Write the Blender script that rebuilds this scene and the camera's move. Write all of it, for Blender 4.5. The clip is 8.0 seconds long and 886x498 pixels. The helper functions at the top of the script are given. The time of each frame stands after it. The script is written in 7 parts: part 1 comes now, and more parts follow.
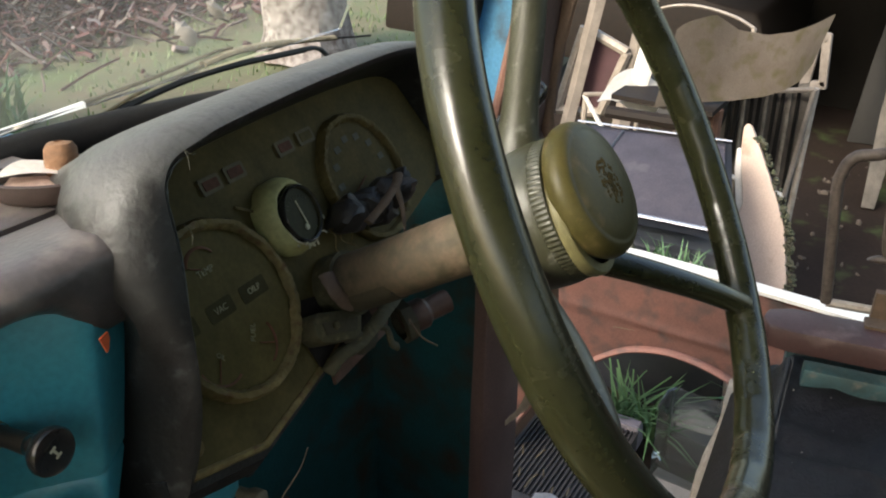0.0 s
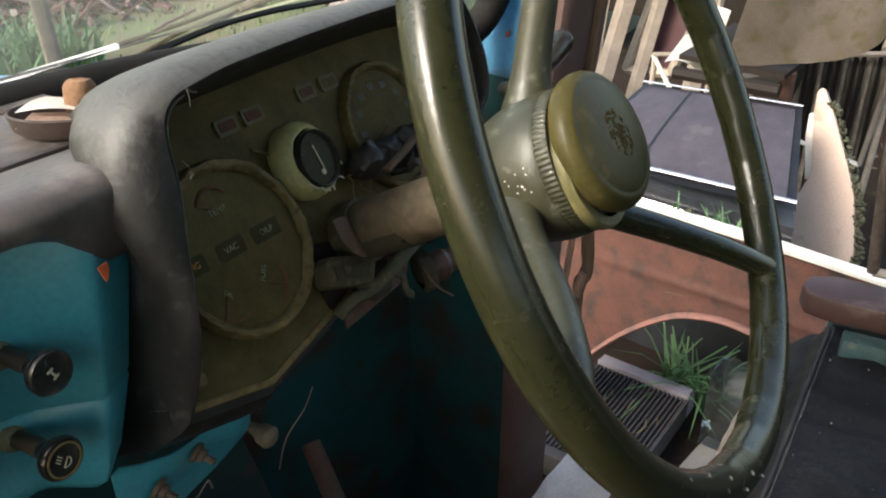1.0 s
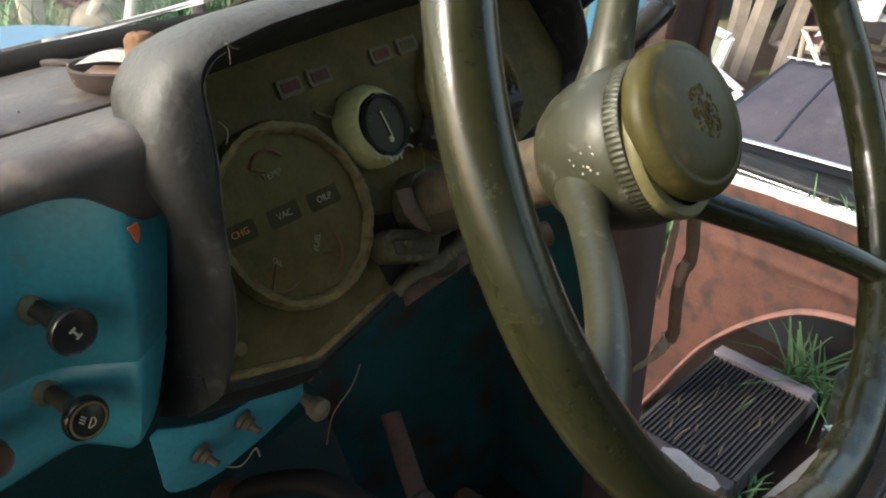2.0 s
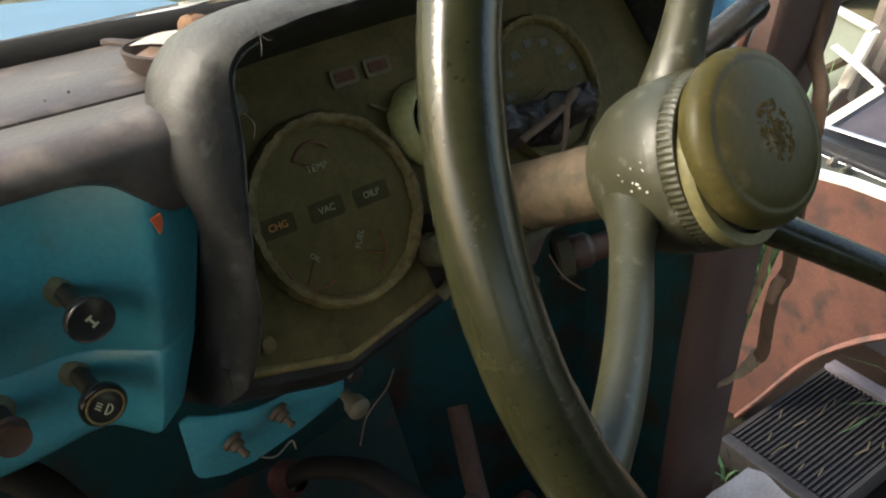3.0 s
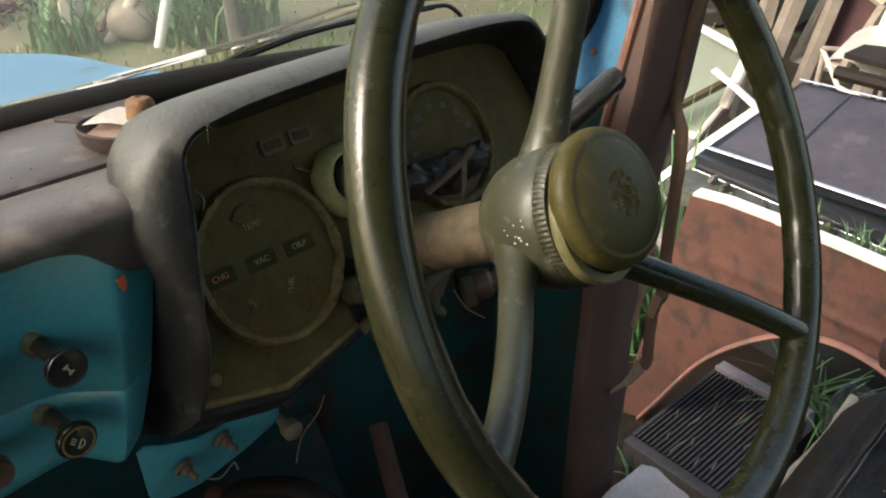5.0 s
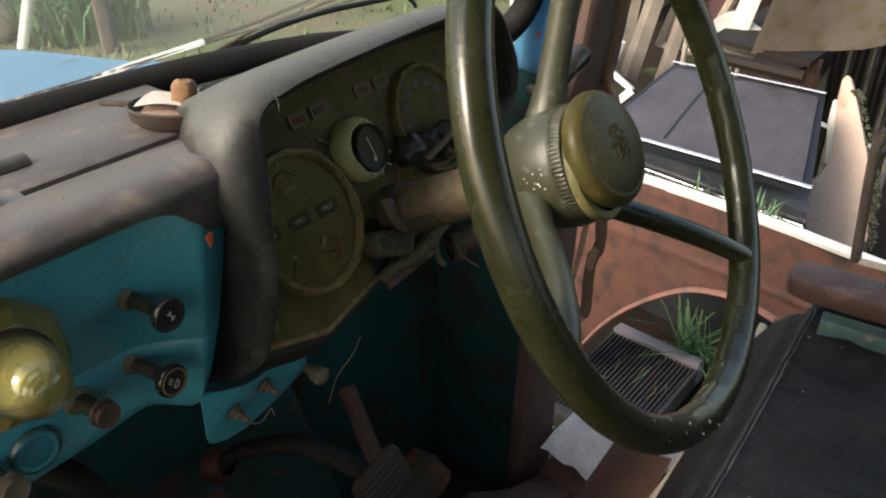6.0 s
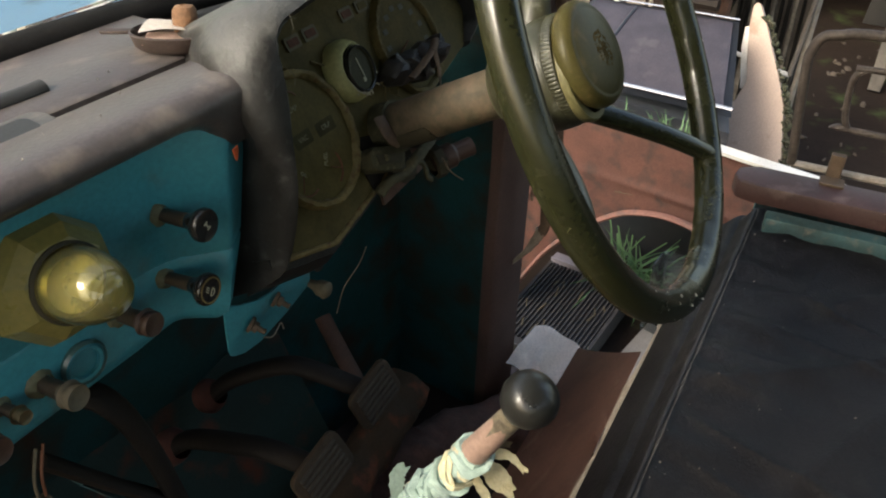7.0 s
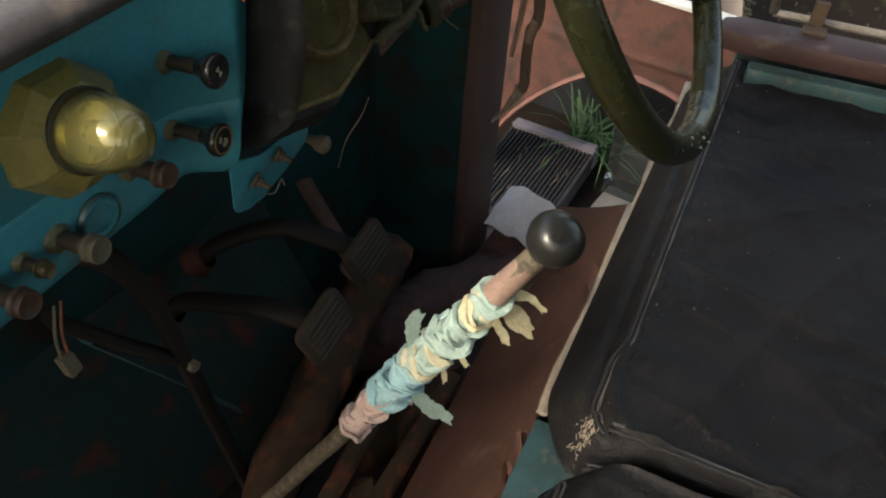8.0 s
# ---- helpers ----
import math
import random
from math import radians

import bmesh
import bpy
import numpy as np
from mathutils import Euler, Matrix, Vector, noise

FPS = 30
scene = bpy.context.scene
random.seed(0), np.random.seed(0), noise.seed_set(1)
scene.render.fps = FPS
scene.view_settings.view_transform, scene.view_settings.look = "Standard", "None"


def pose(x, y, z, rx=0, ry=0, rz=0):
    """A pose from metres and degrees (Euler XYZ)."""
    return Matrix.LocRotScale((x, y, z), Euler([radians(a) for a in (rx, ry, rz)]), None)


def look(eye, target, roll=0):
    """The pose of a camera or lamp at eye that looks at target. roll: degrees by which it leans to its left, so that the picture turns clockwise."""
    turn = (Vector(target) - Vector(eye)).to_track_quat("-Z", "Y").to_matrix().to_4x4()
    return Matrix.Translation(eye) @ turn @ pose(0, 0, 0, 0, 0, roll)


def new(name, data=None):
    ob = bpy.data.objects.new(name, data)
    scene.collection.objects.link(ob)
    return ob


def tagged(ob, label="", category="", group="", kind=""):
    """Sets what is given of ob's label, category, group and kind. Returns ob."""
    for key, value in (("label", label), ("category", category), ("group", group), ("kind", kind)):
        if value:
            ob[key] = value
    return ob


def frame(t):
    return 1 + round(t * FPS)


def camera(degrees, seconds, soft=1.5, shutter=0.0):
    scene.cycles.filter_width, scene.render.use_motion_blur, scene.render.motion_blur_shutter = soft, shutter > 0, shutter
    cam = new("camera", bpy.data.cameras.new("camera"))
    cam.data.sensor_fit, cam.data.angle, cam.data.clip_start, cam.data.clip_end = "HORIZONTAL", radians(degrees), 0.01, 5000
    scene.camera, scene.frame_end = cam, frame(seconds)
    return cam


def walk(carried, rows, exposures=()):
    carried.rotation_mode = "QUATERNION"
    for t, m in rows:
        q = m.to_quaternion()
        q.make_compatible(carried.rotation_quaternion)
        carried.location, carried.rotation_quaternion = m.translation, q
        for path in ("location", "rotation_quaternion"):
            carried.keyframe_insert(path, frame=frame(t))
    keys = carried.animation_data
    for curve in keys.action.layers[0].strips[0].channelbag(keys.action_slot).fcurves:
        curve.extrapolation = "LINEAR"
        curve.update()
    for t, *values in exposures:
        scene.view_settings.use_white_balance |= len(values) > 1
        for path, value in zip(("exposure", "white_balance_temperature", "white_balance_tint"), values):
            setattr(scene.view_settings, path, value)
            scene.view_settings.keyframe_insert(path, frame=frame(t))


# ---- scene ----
cam = camera(55.45, 8.0, 2.0)
PATH = [
    (0, (-0.1619, -0.3240, 1.6253), (0.5803, 0.1570, 1.1587), 0.32),
    (0.5, (-0.1704, -0.3441, 1.6215), (0.5526, 0.1467, 1.1353), 1.10),
    (1, (-0.1411, -0.3601, 1.6182), (0.5347, 0.1742, 1.1105), -0.16),
    (1.5, (-0.1111, -0.3719, 1.6120), (0.5111, 0.2072, 1.0853), -1.10),
    (2, (-0.0833, -0.3679, 1.6027), (0.4745, 0.2648, 1.0657), -1.76),
    (2.2, (-0.0708, -0.3669, 1.6037), (0.4537, 0.2959, 1.0693), -2.57),
    (3.3, (-0.016, -0.372, 1.601), (0.842, 1.035, 0.468), -2.2),
    (3.5, (-0.010, -0.374, 1.608), (0.855, 1.019, 0.462), -1.4),
    (4, (-0.002, -0.392, 1.633), (0.925, 0.978, 0.509), 0.1),
    (4.2, (-0.003, -0.402, 1.642), (0.955, 0.964, 0.538), 0.2),
    (5.3, (-0.1158, -0.4311, 1.6802), (0.4480, 0.1967, 1.1436), -0.77),
    (5.5, (-0.1519, -0.4327, 1.6866), (0.4408, 0.1705, 1.1528), -0.15),
    (6, (-0.2200, -0.4211, 1.6955), (0.4164, 0.1220, 1.1478), 1.32),
    (6.5, (-0.2697, -0.4106, 1.7024), (0.3975, 0.0827, 1.1443), 2.29),
    (7, (-0.3119, -0.4029, 1.6893), (0.3603, 0.0419, 1.0974), 1.74),
    (7.5, (-0.3316, -0.3902, 1.6734), (0.3133, -0.0038, 1.0139), 2.73),
    (8, (-0.3499, -0.3647, 1.6695), (0.2778, -0.0290, 0.9672), 3.76),
]
walk(cam, [(t, look(eye, target, roll)) for t, eye, target, roll in PATH], [(0.0, 1.24, 6500, 10), (1.0, 1.38, 6500, 10), (2.2, 1.46, 6550, 10), (3.5, 1.44, 6850, 10), (4.2, 1.34, 6800, 10), (5.5, 1.1, 6800, 10), (6.5, 1.13, 6800, 10), (7.0, 1.06, 6800, 10), (8.0, 0.9, 6800, 10)])

# ---- light: overcast daylight through the open cab ----
world = bpy.data.worlds.new("world")
scene.world = world
world.use_nodes = True
wn = world.node_tree.nodes
sky = wn.new("ShaderNodeTexSky")
sky.sky_type = "NISHITA"
sky.sun_disc = False
sky.sun_elevation = radians(38)
sky.sun_rotation = radians(289)
sky.air_density = 1.6
sky.dust_density = 4.0
world.node_tree.links.new(sky.outputs[0], wn["Background"].inputs[0])
wn["Background"].inputs[1].default_value = 0.17
sun_data = bpy.data.lights.new("sun", "SUN")
sun_data.energy = 1.4
sun_data.angle = radians(20)
sun_data.color = (1.0, 0.95, 0.88)
sun = new("sun", sun_data)
sun.matrix_world = look((-7.4, 2.6, 7), (0, 0, 1))


# ---- materials ----
def mat(name, color, rough=0.6, metal=0.0, tint=None, scale=18.0, amount=0.5, bump=0.15, fine=260.0, spec=0.5, dust=None, dust_amount=0.0):
    """A worn surface: two colours mixed by broad noise, fine grain in the value, relief, and dust on what faces up."""
    m = bpy.data.materials.new(name)
    m.use_nodes = True
    nt = m.node_tree
    b = nt.nodes["Principled BSDF"]
    link = nt.links.new
    co = nt.nodes.new("ShaderNodeTexCoord")
    n1 = nt.nodes.new("ShaderNodeTexNoise")
    n1.inputs["Scale"].default_value = scale
    n1.inputs["Detail"].default_value = 8
    n1.inputs["Roughness"].default_value = 0.65
    n2 = nt.nodes.new("ShaderNodeTexNoise")
    n2.inputs["Scale"].default_value = fine
    n2.inputs["Detail"].default_value = 4
    for n in (n1, n2):
        link(co.outputs["Object"], n.inputs["Vector"])
    ramp = nt.nodes.new("ShaderNodeValToRGB")
    ramp.color_ramp.elements[0].position = 0.5 - 0.22
    ramp.color_ramp.elements[1].position = 0.5 + 0.22
    link(n1.outputs["Fac"], ramp.inputs["Fac"])
    tint = tint or tuple(c * 0.6 for c in color)
    mix = nt.nodes.new("ShaderNodeMix")
    mix.data_type = "RGBA"
    mix.inputs["A"].default_value = (*color, 1)
    mix.inputs["B"].default_value = (*[c + (d - c) * amount for c, d in zip(color, tint)], 1)
    link(ramp.outputs["Color"], mix.inputs["Factor"])
    hsv = nt.nodes.new("ShaderNodeHueSaturation")
    mr = nt.nodes.new("ShaderNodeMapRange")
    mr.inputs["To Min"].default_value = 0.72
    mr.inputs["To Max"].default_value = 1.28
    link(n2.outputs["Fac"], mr.inputs["Value"])
    link(mr.outputs["Result"], hsv.inputs["Value"])
    link(mix.outputs["Result"], hsv.inputs["Color"])
    out = hsv.outputs["Color"]
    if dust:
        n3 = nt.nodes.new("ShaderNodeTexNoise")
        n3.inputs["Scale"].default_value = scale * 2.3
        n3.inputs["Detail"].default_value = 10
        link(co.outputs["Object"], n3.inputs["Vector"])
        r3 = nt.nodes.new("ShaderNodeValToRGB")
        r3.color_ramp.elements[0].position = 0.62 - 0.3 * dust_amount
        r3.color_ramp.elements[1].position = 0.80 - 0.2 * dust_amount
        link(n3.outputs["Fac"], r3.inputs["Fac"])
        m3 = nt.nodes.new("ShaderNodeMix")
        m3.data_type = "RGBA"
        m3.inputs["B"].default_value = (*dust, 1)
        link(r3.outputs["Color"], m3.inputs["Factor"])
        link(out, m3.inputs["A"])
        out = m3.outputs["Result"]
    link(out, b.inputs["Base Color"])
    rr = nt.nodes.new("ShaderNodeMapRange")
    rr.inputs["To Min"].default_value = max(0.03, rough - 0.12)
    rr.inputs["To Max"].default_value = min(1.0, rough + 0.12)
    link(n1.outputs["Fac"], rr.inputs["Value"])
    link(rr.outputs["Result"], b.inputs["Roughness"])
    b.inputs["Metallic"].default_value = metal
    b.inputs["Specular IOR Level"].default_value = spec
    bp = nt.nodes.new("ShaderNodeBump")
    bp.inputs["Strength"].default_value = bump
    bp.inputs["Distance"].default_value = 0.002
    add = nt.nodes.new("ShaderNodeMath")
    add.operation = "ADD"
    link(n1.outputs["Fac"], add.inputs[0])
    link(n2.outputs["Fac"], add.inputs[1])
    link(add.outputs[0], bp.inputs["Height"])
    link(bp.outputs["Normal"], b.inputs["Normal"])
    return m


def glassy(name, color, rough=0.05, trans=1.0, alpha=1.0, ior=1.45):
    m = bpy.data.materials.new(name)
    m.use_nodes = True
    nt = m.node_tree
    b = nt.nodes["Principled BSDF"]
    b.inputs["Base Color"].default_value = (*color, 1)
    b.inputs["Roughness"].default_value = rough
    b.inputs["Transmission Weight"].default_value = trans
    b.inputs["IOR"].default_value = ior
    b.inputs["Alpha"].default_value = alpha
    return m


def cowl_mat(*args, **kw):
    """The cowl: as mat, with streaky grey dust on what faces up; its facing-dependent tone also paints light."""
    m = mat(*args, **kw)
    nt = m.node_tree
    link = nt.links.new
    b = nt.nodes["Principled BSDF"]
    src = b.inputs["Base Color"].links[0].from_socket
    co = nt.nodes.new("ShaderNodeTexCoord")
    mixed = None
    for scale, detail, share in (((110, 18, 110), 8, 0.34), ((40, 34, 40), 10, 0.42), ((320, 280, 320), 6, 0.16)):
        mp = nt.nodes.new("ShaderNodeMapping")
        mp.inputs["Scale"].default_value = scale
        link(co.outputs["Object"], mp.inputs["Vector"])
        n = nt.nodes.new("ShaderNodeTexNoise")
        n.inputs["Scale"].default_value = 1.0
        n.inputs["Detail"].default_value = detail
        n.inputs["Roughness"].default_value = 0.7
        link(mp.outputs["Vector"], n.inputs["Vector"])
        k = nt.nodes.new("ShaderNodeMapRange")
        k.inputs["From Min"].default_value = 0.3
        k.inputs["From Max"].default_value = 0.7
        k.inputs["To Min"].default_value = -share
        k.inputs["To Max"].default_value = share
        link(n.outputs["Fac"], k.inputs["Value"])
        if mixed:
            j = nt.nodes.new("ShaderNodeMath")
            j.operation = "ADD"
            link(mixed, j.inputs[0])
            link(k.outputs["Result"], j.inputs[1])
            mixed = j.outputs[0]
        else:
            mixed = k.outputs["Result"]
    # Normals drive the tone: dust on top, and light and shade put into colour.
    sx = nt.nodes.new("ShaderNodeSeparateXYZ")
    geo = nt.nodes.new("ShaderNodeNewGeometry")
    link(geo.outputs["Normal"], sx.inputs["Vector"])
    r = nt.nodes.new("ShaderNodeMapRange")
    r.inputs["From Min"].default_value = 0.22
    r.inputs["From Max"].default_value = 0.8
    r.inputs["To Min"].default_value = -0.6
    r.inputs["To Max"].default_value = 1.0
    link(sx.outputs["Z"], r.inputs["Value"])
    # Left-facing sides get extra pale tone in place of light from there.
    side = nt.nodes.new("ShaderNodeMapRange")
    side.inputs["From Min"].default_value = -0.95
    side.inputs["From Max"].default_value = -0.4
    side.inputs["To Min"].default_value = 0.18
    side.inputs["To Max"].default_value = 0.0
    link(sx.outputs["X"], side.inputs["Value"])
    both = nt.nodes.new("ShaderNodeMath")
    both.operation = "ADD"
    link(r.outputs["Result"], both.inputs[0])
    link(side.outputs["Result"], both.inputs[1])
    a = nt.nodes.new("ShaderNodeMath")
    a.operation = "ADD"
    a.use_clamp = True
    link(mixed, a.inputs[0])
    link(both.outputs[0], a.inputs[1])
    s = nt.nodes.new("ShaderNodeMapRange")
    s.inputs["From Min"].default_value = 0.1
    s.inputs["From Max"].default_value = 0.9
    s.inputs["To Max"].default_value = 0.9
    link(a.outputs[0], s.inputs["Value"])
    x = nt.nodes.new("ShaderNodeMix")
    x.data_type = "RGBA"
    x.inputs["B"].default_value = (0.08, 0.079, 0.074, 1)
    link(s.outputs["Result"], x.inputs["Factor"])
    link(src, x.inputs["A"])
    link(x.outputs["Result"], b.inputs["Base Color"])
    return m


M_PAD = mat("black_vinyl_dusty", (0.042, 0.036, 0.036), 0.42, tint=(0.088, 0.074, 0.069), amount=0.9, scale=11, dust=(0.17, 0.14, 0.118), dust_amount=0.22, bump=0.2)
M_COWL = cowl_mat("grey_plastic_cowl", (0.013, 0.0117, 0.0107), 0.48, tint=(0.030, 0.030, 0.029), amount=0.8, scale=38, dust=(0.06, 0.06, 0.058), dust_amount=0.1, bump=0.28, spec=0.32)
M_BLUE = mat("teal_painted_steel", (0.045, 0.262, 0.318), 0.32, tint=(0.036, 0.168, 0.205), amount=0.75, scale=10, dust=(0.09, 0.13, 0.115), dust_amount=0.16, bump=0.06)
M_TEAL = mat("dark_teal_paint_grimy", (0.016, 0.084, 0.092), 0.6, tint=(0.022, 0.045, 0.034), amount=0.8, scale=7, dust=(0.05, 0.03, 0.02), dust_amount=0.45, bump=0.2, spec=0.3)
M_BONNET = mat("sky_blue_paint", (0.17, 0.42, 0.66), 0.35, tint=(0.15, 0.36, 0.56), amount=0.5, scale=6, dust=(0.07, 0.08, 0.08), dust_amount=0.0, bump=0.04)
M_RED = mat("red_oxide_primer", (0.28, 0.135, 0.105), 0.8, spec=0.3, tint=(0.165, 0.092, 0.08), amount=0.9, scale=8, dust=(0.1, 0.082, 0.078), dust_amount=0.36, bump=0.12)
M_BROWN = mat("brown_primer_pillar", (0.11, 0.064, 0.053), 0.75, tint=(0.06, 0.038, 0.033), amount=0.8, scale=8, bump=0.12)
M_BOARD = mat("brown_hardboard", (0.205, 0.103, 0.076), 0.6, tint=(0.115, 0.062, 0.047), amount=0.9, scale=9, dust=(0.26, 0.18, 0.13), dust_amount=0.1, bump=0.1)
M_FLOOR = mat("rusty_cab_floor", (0.03, 0.021, 0.017), 0.85, tint=(0.06, 0.03, 0.022), amount=0.8, scale=14, dust=(0.016, 0.012, 0.01), dust_amount=0.5, bump=0.3)
M_SEAT = mat("black_leatherette", (0.0115, 0.011, 0.0123), 0.55, spec=0.35, tint=(0.034, 0.031, 0.033), amount=0.95, scale=11, dust=(0.045, 0.041, 0.038), dust_amount=0.12, bump=0.6)
M_RIM = mat("olive_black_bakelite", (0.0155, 0.0168, 0.0068), 0.25, spec=0.46, tint=(0.0225, 0.023, 0.0102), amount=0.9, scale=34, bump=0.05, dust=(0.034, 0.034, 0.019), dust_amount=0.0)
M_HUB = mat("grey_dusty_hub_plastic", (0.037, 0.037, 0.0205), 0.44, tint=(0.022, 0.022, 0.010), amount=0.9, scale=40, bump=0.08, dust=(0.14, 0.14, 0.115), dust_amount=0.06)
M_HORN = mat("olive_horn_pad", (0.043, 0.038, 0.012), 0.4, spec=0.15, tint=(0.068, 0.056, 0.019), amount=0.8, scale=30, bump=0.05, dust=(0.12, 0.085, 0.04), dust_amount=0.12)
M_CREAM = mat("yellowed_cream_plastic", (0.5, 0.46, 0.2), 0.55, tint=(0.27, 0.235, 0.09), amount=0.8, scale=40, bump=0.05)
M_COLUMN = mat("primer_pink_column", (0.105, 0.073, 0.045), 0.7, tint=(0.052, 0.04, 0.019), amount=1.0, scale=32, dust=(0.035, 0.028, 0.012), dust_amount=0.55, bump=0.35)
M_DIAL = mat("faded_black_dial", (0.088, 0.068, 0.023), 0.6, tint=(0.155, 0.115, 0.042), amount=0.9, scale=40, bump=0.03, spec=0.1)
M_PANEL = mat("dusty_black_instrument_panel", (0.056, 0.044, 0.016), 0.65, tint=(0.132, 0.098, 0.037), amount=0.85, scale=26, bump=0.08, spec=0.1)
M_BEZEL = mat("dusty_gauge_bezel", (0.1, 0.072, 0.026), 0.65, tint=(0.25, 0.18, 0.07), amount=0.95, scale=55, dust=(0.11, 0.05, 0.02), dust_amount=0.3, bump=0.4, spec=0.3)
M_WORNEDGE = mat("worn_plastic_edge", (0.17, 0.16, 0.135), 0.8, tint=(0.02, 0.019, 0.017), amount=1.0, scale=70, bump=0.2)
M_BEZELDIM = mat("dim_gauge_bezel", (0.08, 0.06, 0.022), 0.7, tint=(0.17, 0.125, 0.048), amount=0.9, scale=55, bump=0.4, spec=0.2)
M_LETTER = mat("faded_white_print", (0.56, 0.51, 0.36), 0.7, tint=(0.28, 0.25, 0.16), amount=0.8, scale=120, bump=0.0)
M_WHITE = mat("white_paint", (0.75, 0.74, 0.7), 0.5, tint=(0.5, 0.47, 0.42), amount=0.8, scale=9, bump=0.06)
M_KNOB = mat("black_bakelite", (0.015, 0.014, 0.013), 0.22, tint=(0.035, 0.033, 0.03), amount=0.6, scale=60, bump=0.03)
M_BRASS = mat("dull_brass_stem", (0.2, 0.15, 0.08), 0.45, metal=0.6, tint=(0.09, 0.07, 0.04), amount=0.7, scale=60)
M_STEEL = mat("worn_steel", (0.3, 0.28, 0.25), 0.42, metal=0.8, tint=(0.14, 0.1, 0.07), amount=0.8, scale=30, bump=0.1)
M_RUST = mat("rusty_iron", (0.11, 0.05, 0.028), 0.8, tint=(0.05, 0.03, 0.022), amount=0.9, scale=25, bump=0.3)
M_DARK = mat("black_rubber", (0.012, 0.012, 0.012), 0.55, tint=(0.025, 0.024, 0.022), amount=0.7, scale=30, bump=0.08)
M_ORANGE = mat("orange_undercoat", (0.62, 0.12, 0.03), 0.6, tint=(0.4, 0.06, 0.03), amount=0.6, scale=40)
M_SOIL = mat("red_brown_earth", (0.027, 0.0175, 0.013), 0.95, spec=0.2, tint=(0.014, 0.01, 0.008), amount=0.9, scale=2.2, fine=60, dust=(0.06, 0.085, 0.03), dust_amount=0.2, bump=0.5)
M_GRASS = mat("grass_blades", (0.07, 0.17, 0.06), 0.6, tint=(0.14, 0.24, 0.12), amount=0.9, scale=3, bump=0.0)
M_GLASS = glassy("clear_glass", (0.93, 0.97, 0.95), 0.02, 1.0, 1.0, 1.1)


def dusty(m, color, least, most):
    """Lays a thin patchy film of dust over the surface m."""
    nt = m.node_tree
    b = nt.nodes["Principled BSDF"]
    film = nt.nodes.new("ShaderNodeBsdfDiffuse")
    film.inputs["Color"].default_value = (*color, 1)
    back = nt.nodes.new("ShaderNodeBsdfTranslucent")
    back.inputs["Color"].default_value = (*color, 1)
    both = nt.nodes.new("ShaderNodeMixShader")
    nt.links.new(film.outputs[0], both.inputs[1])
    nt.links.new(back.outputs[0], both.inputs[2])
    n = nt.nodes.new("ShaderNodeTexNoise")
    n.inputs["Scale"].default_value = 7
    n.inputs["Detail"].default_value = 6
    co = nt.nodes.new("ShaderNodeTexCoord")
    nt.links.new(co.outputs["Object"], n.inputs["Vector"])
    r = nt.nodes.new("ShaderNodeMapRange")
    r.inputs["From Min"].default_value = 0.3
    r.inputs["From Max"].default_value = 0.7
    r.inputs["To Min"].default_value = least
    r.inputs["To Max"].default_value = most
    nt.links.new(n.outputs["Fac"], r.inputs["Value"])
    mix = nt.nodes.new("ShaderNodeMixShader")
    nt.links.new(r.outputs["Result"], mix.inputs[0])
    nt.links.new(b.outputs[0], mix.inputs[1])
    nt.links.new(both.outputs[0], mix.inputs[2])
    nt.links.new(mix.outputs[0], nt.nodes["Material Output"].inputs["Surface"])
    return m


dusty(M_GLASS, (0.6, 0.58, 0.54), 0.03, 0.09)
M_CREAMDULL = mat("dull_cream_ring", (0.155, 0.14, 0.058), 0.5, tint=(0.09, 0.08, 0.032), amount=0.8, scale=40, bump=0.05)
M_LAMPEDGE = mat("dull_lamp_bezel", (0.08, 0.065, 0.033), 0.6, tint=(0.13, 0.1, 0.05), amount=0.8, scale=80, bump=0.05, spec=0.3)
M_CHGLET = mat("faded_orange_print", (0.7, 0.28, 0.06), 0.7, tint=(0.45, 0.17, 0.04), amount=0.8, scale=160, bump=0.0)
M_DIALLET = mat("worn_cream_print", (0.42, 0.37, 0.22), 0.7, tint=(0.16, 0.13, 0.065), amount=0.9, scale=160, bump=0.0)
M_CLUMP = mat("black_cracked_plastic", (0.013, 0.011, 0.010), 0.5, tint=(0.035, 0.028, 0.026), amount=0.8, scale=50, bump=0.3)
M_RIDGE = mat("grimy_olive_tunnel", (0.026, 0.021, 0.014), 0.85, spec=0.2, tint=(0.055, 0.032, 0.018), amount=0.9, scale=12, dust=(0.17, 0.05, 0.024), dust_amount=0.3, bump=0.3)
M_LAMPCORE = mat("pale_reflector", (0.62, 0.58, 0.44), 0.3, metal=0.5, tint=(0.4, 0.36, 0.2), amount=0.7, scale=40, bump=0.05)


M_CARPET = mat("matted_red_brown_carpet", (0.085, 0.037, 0.028), 0.95, tint=(0.03, 0.017, 0.013), amount=0.9, scale=40, bump=0.6)
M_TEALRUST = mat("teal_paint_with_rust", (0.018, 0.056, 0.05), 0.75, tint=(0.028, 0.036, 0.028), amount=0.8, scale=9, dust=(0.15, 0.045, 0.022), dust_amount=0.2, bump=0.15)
M_STEM = mat("grimy_brown_stem", (0.04, 0.024, 0.015), 0.5, tint=(0.07, 0.05, 0.03), amount=0.9, scale=90, bump=0.1)
M_CREAMDIRT = mat("stained_collar", (0.15, 0.15, 0.085), 0.65, tint=(0.07, 0.06, 0.03), amount=0.9, scale=90)
M_BROWNKNOB = mat("brown_bakelite", (0.075, 0.038, 0.024), 0.5, tint=(0.04, 0.024, 0.018), amount=0.8, scale=60)
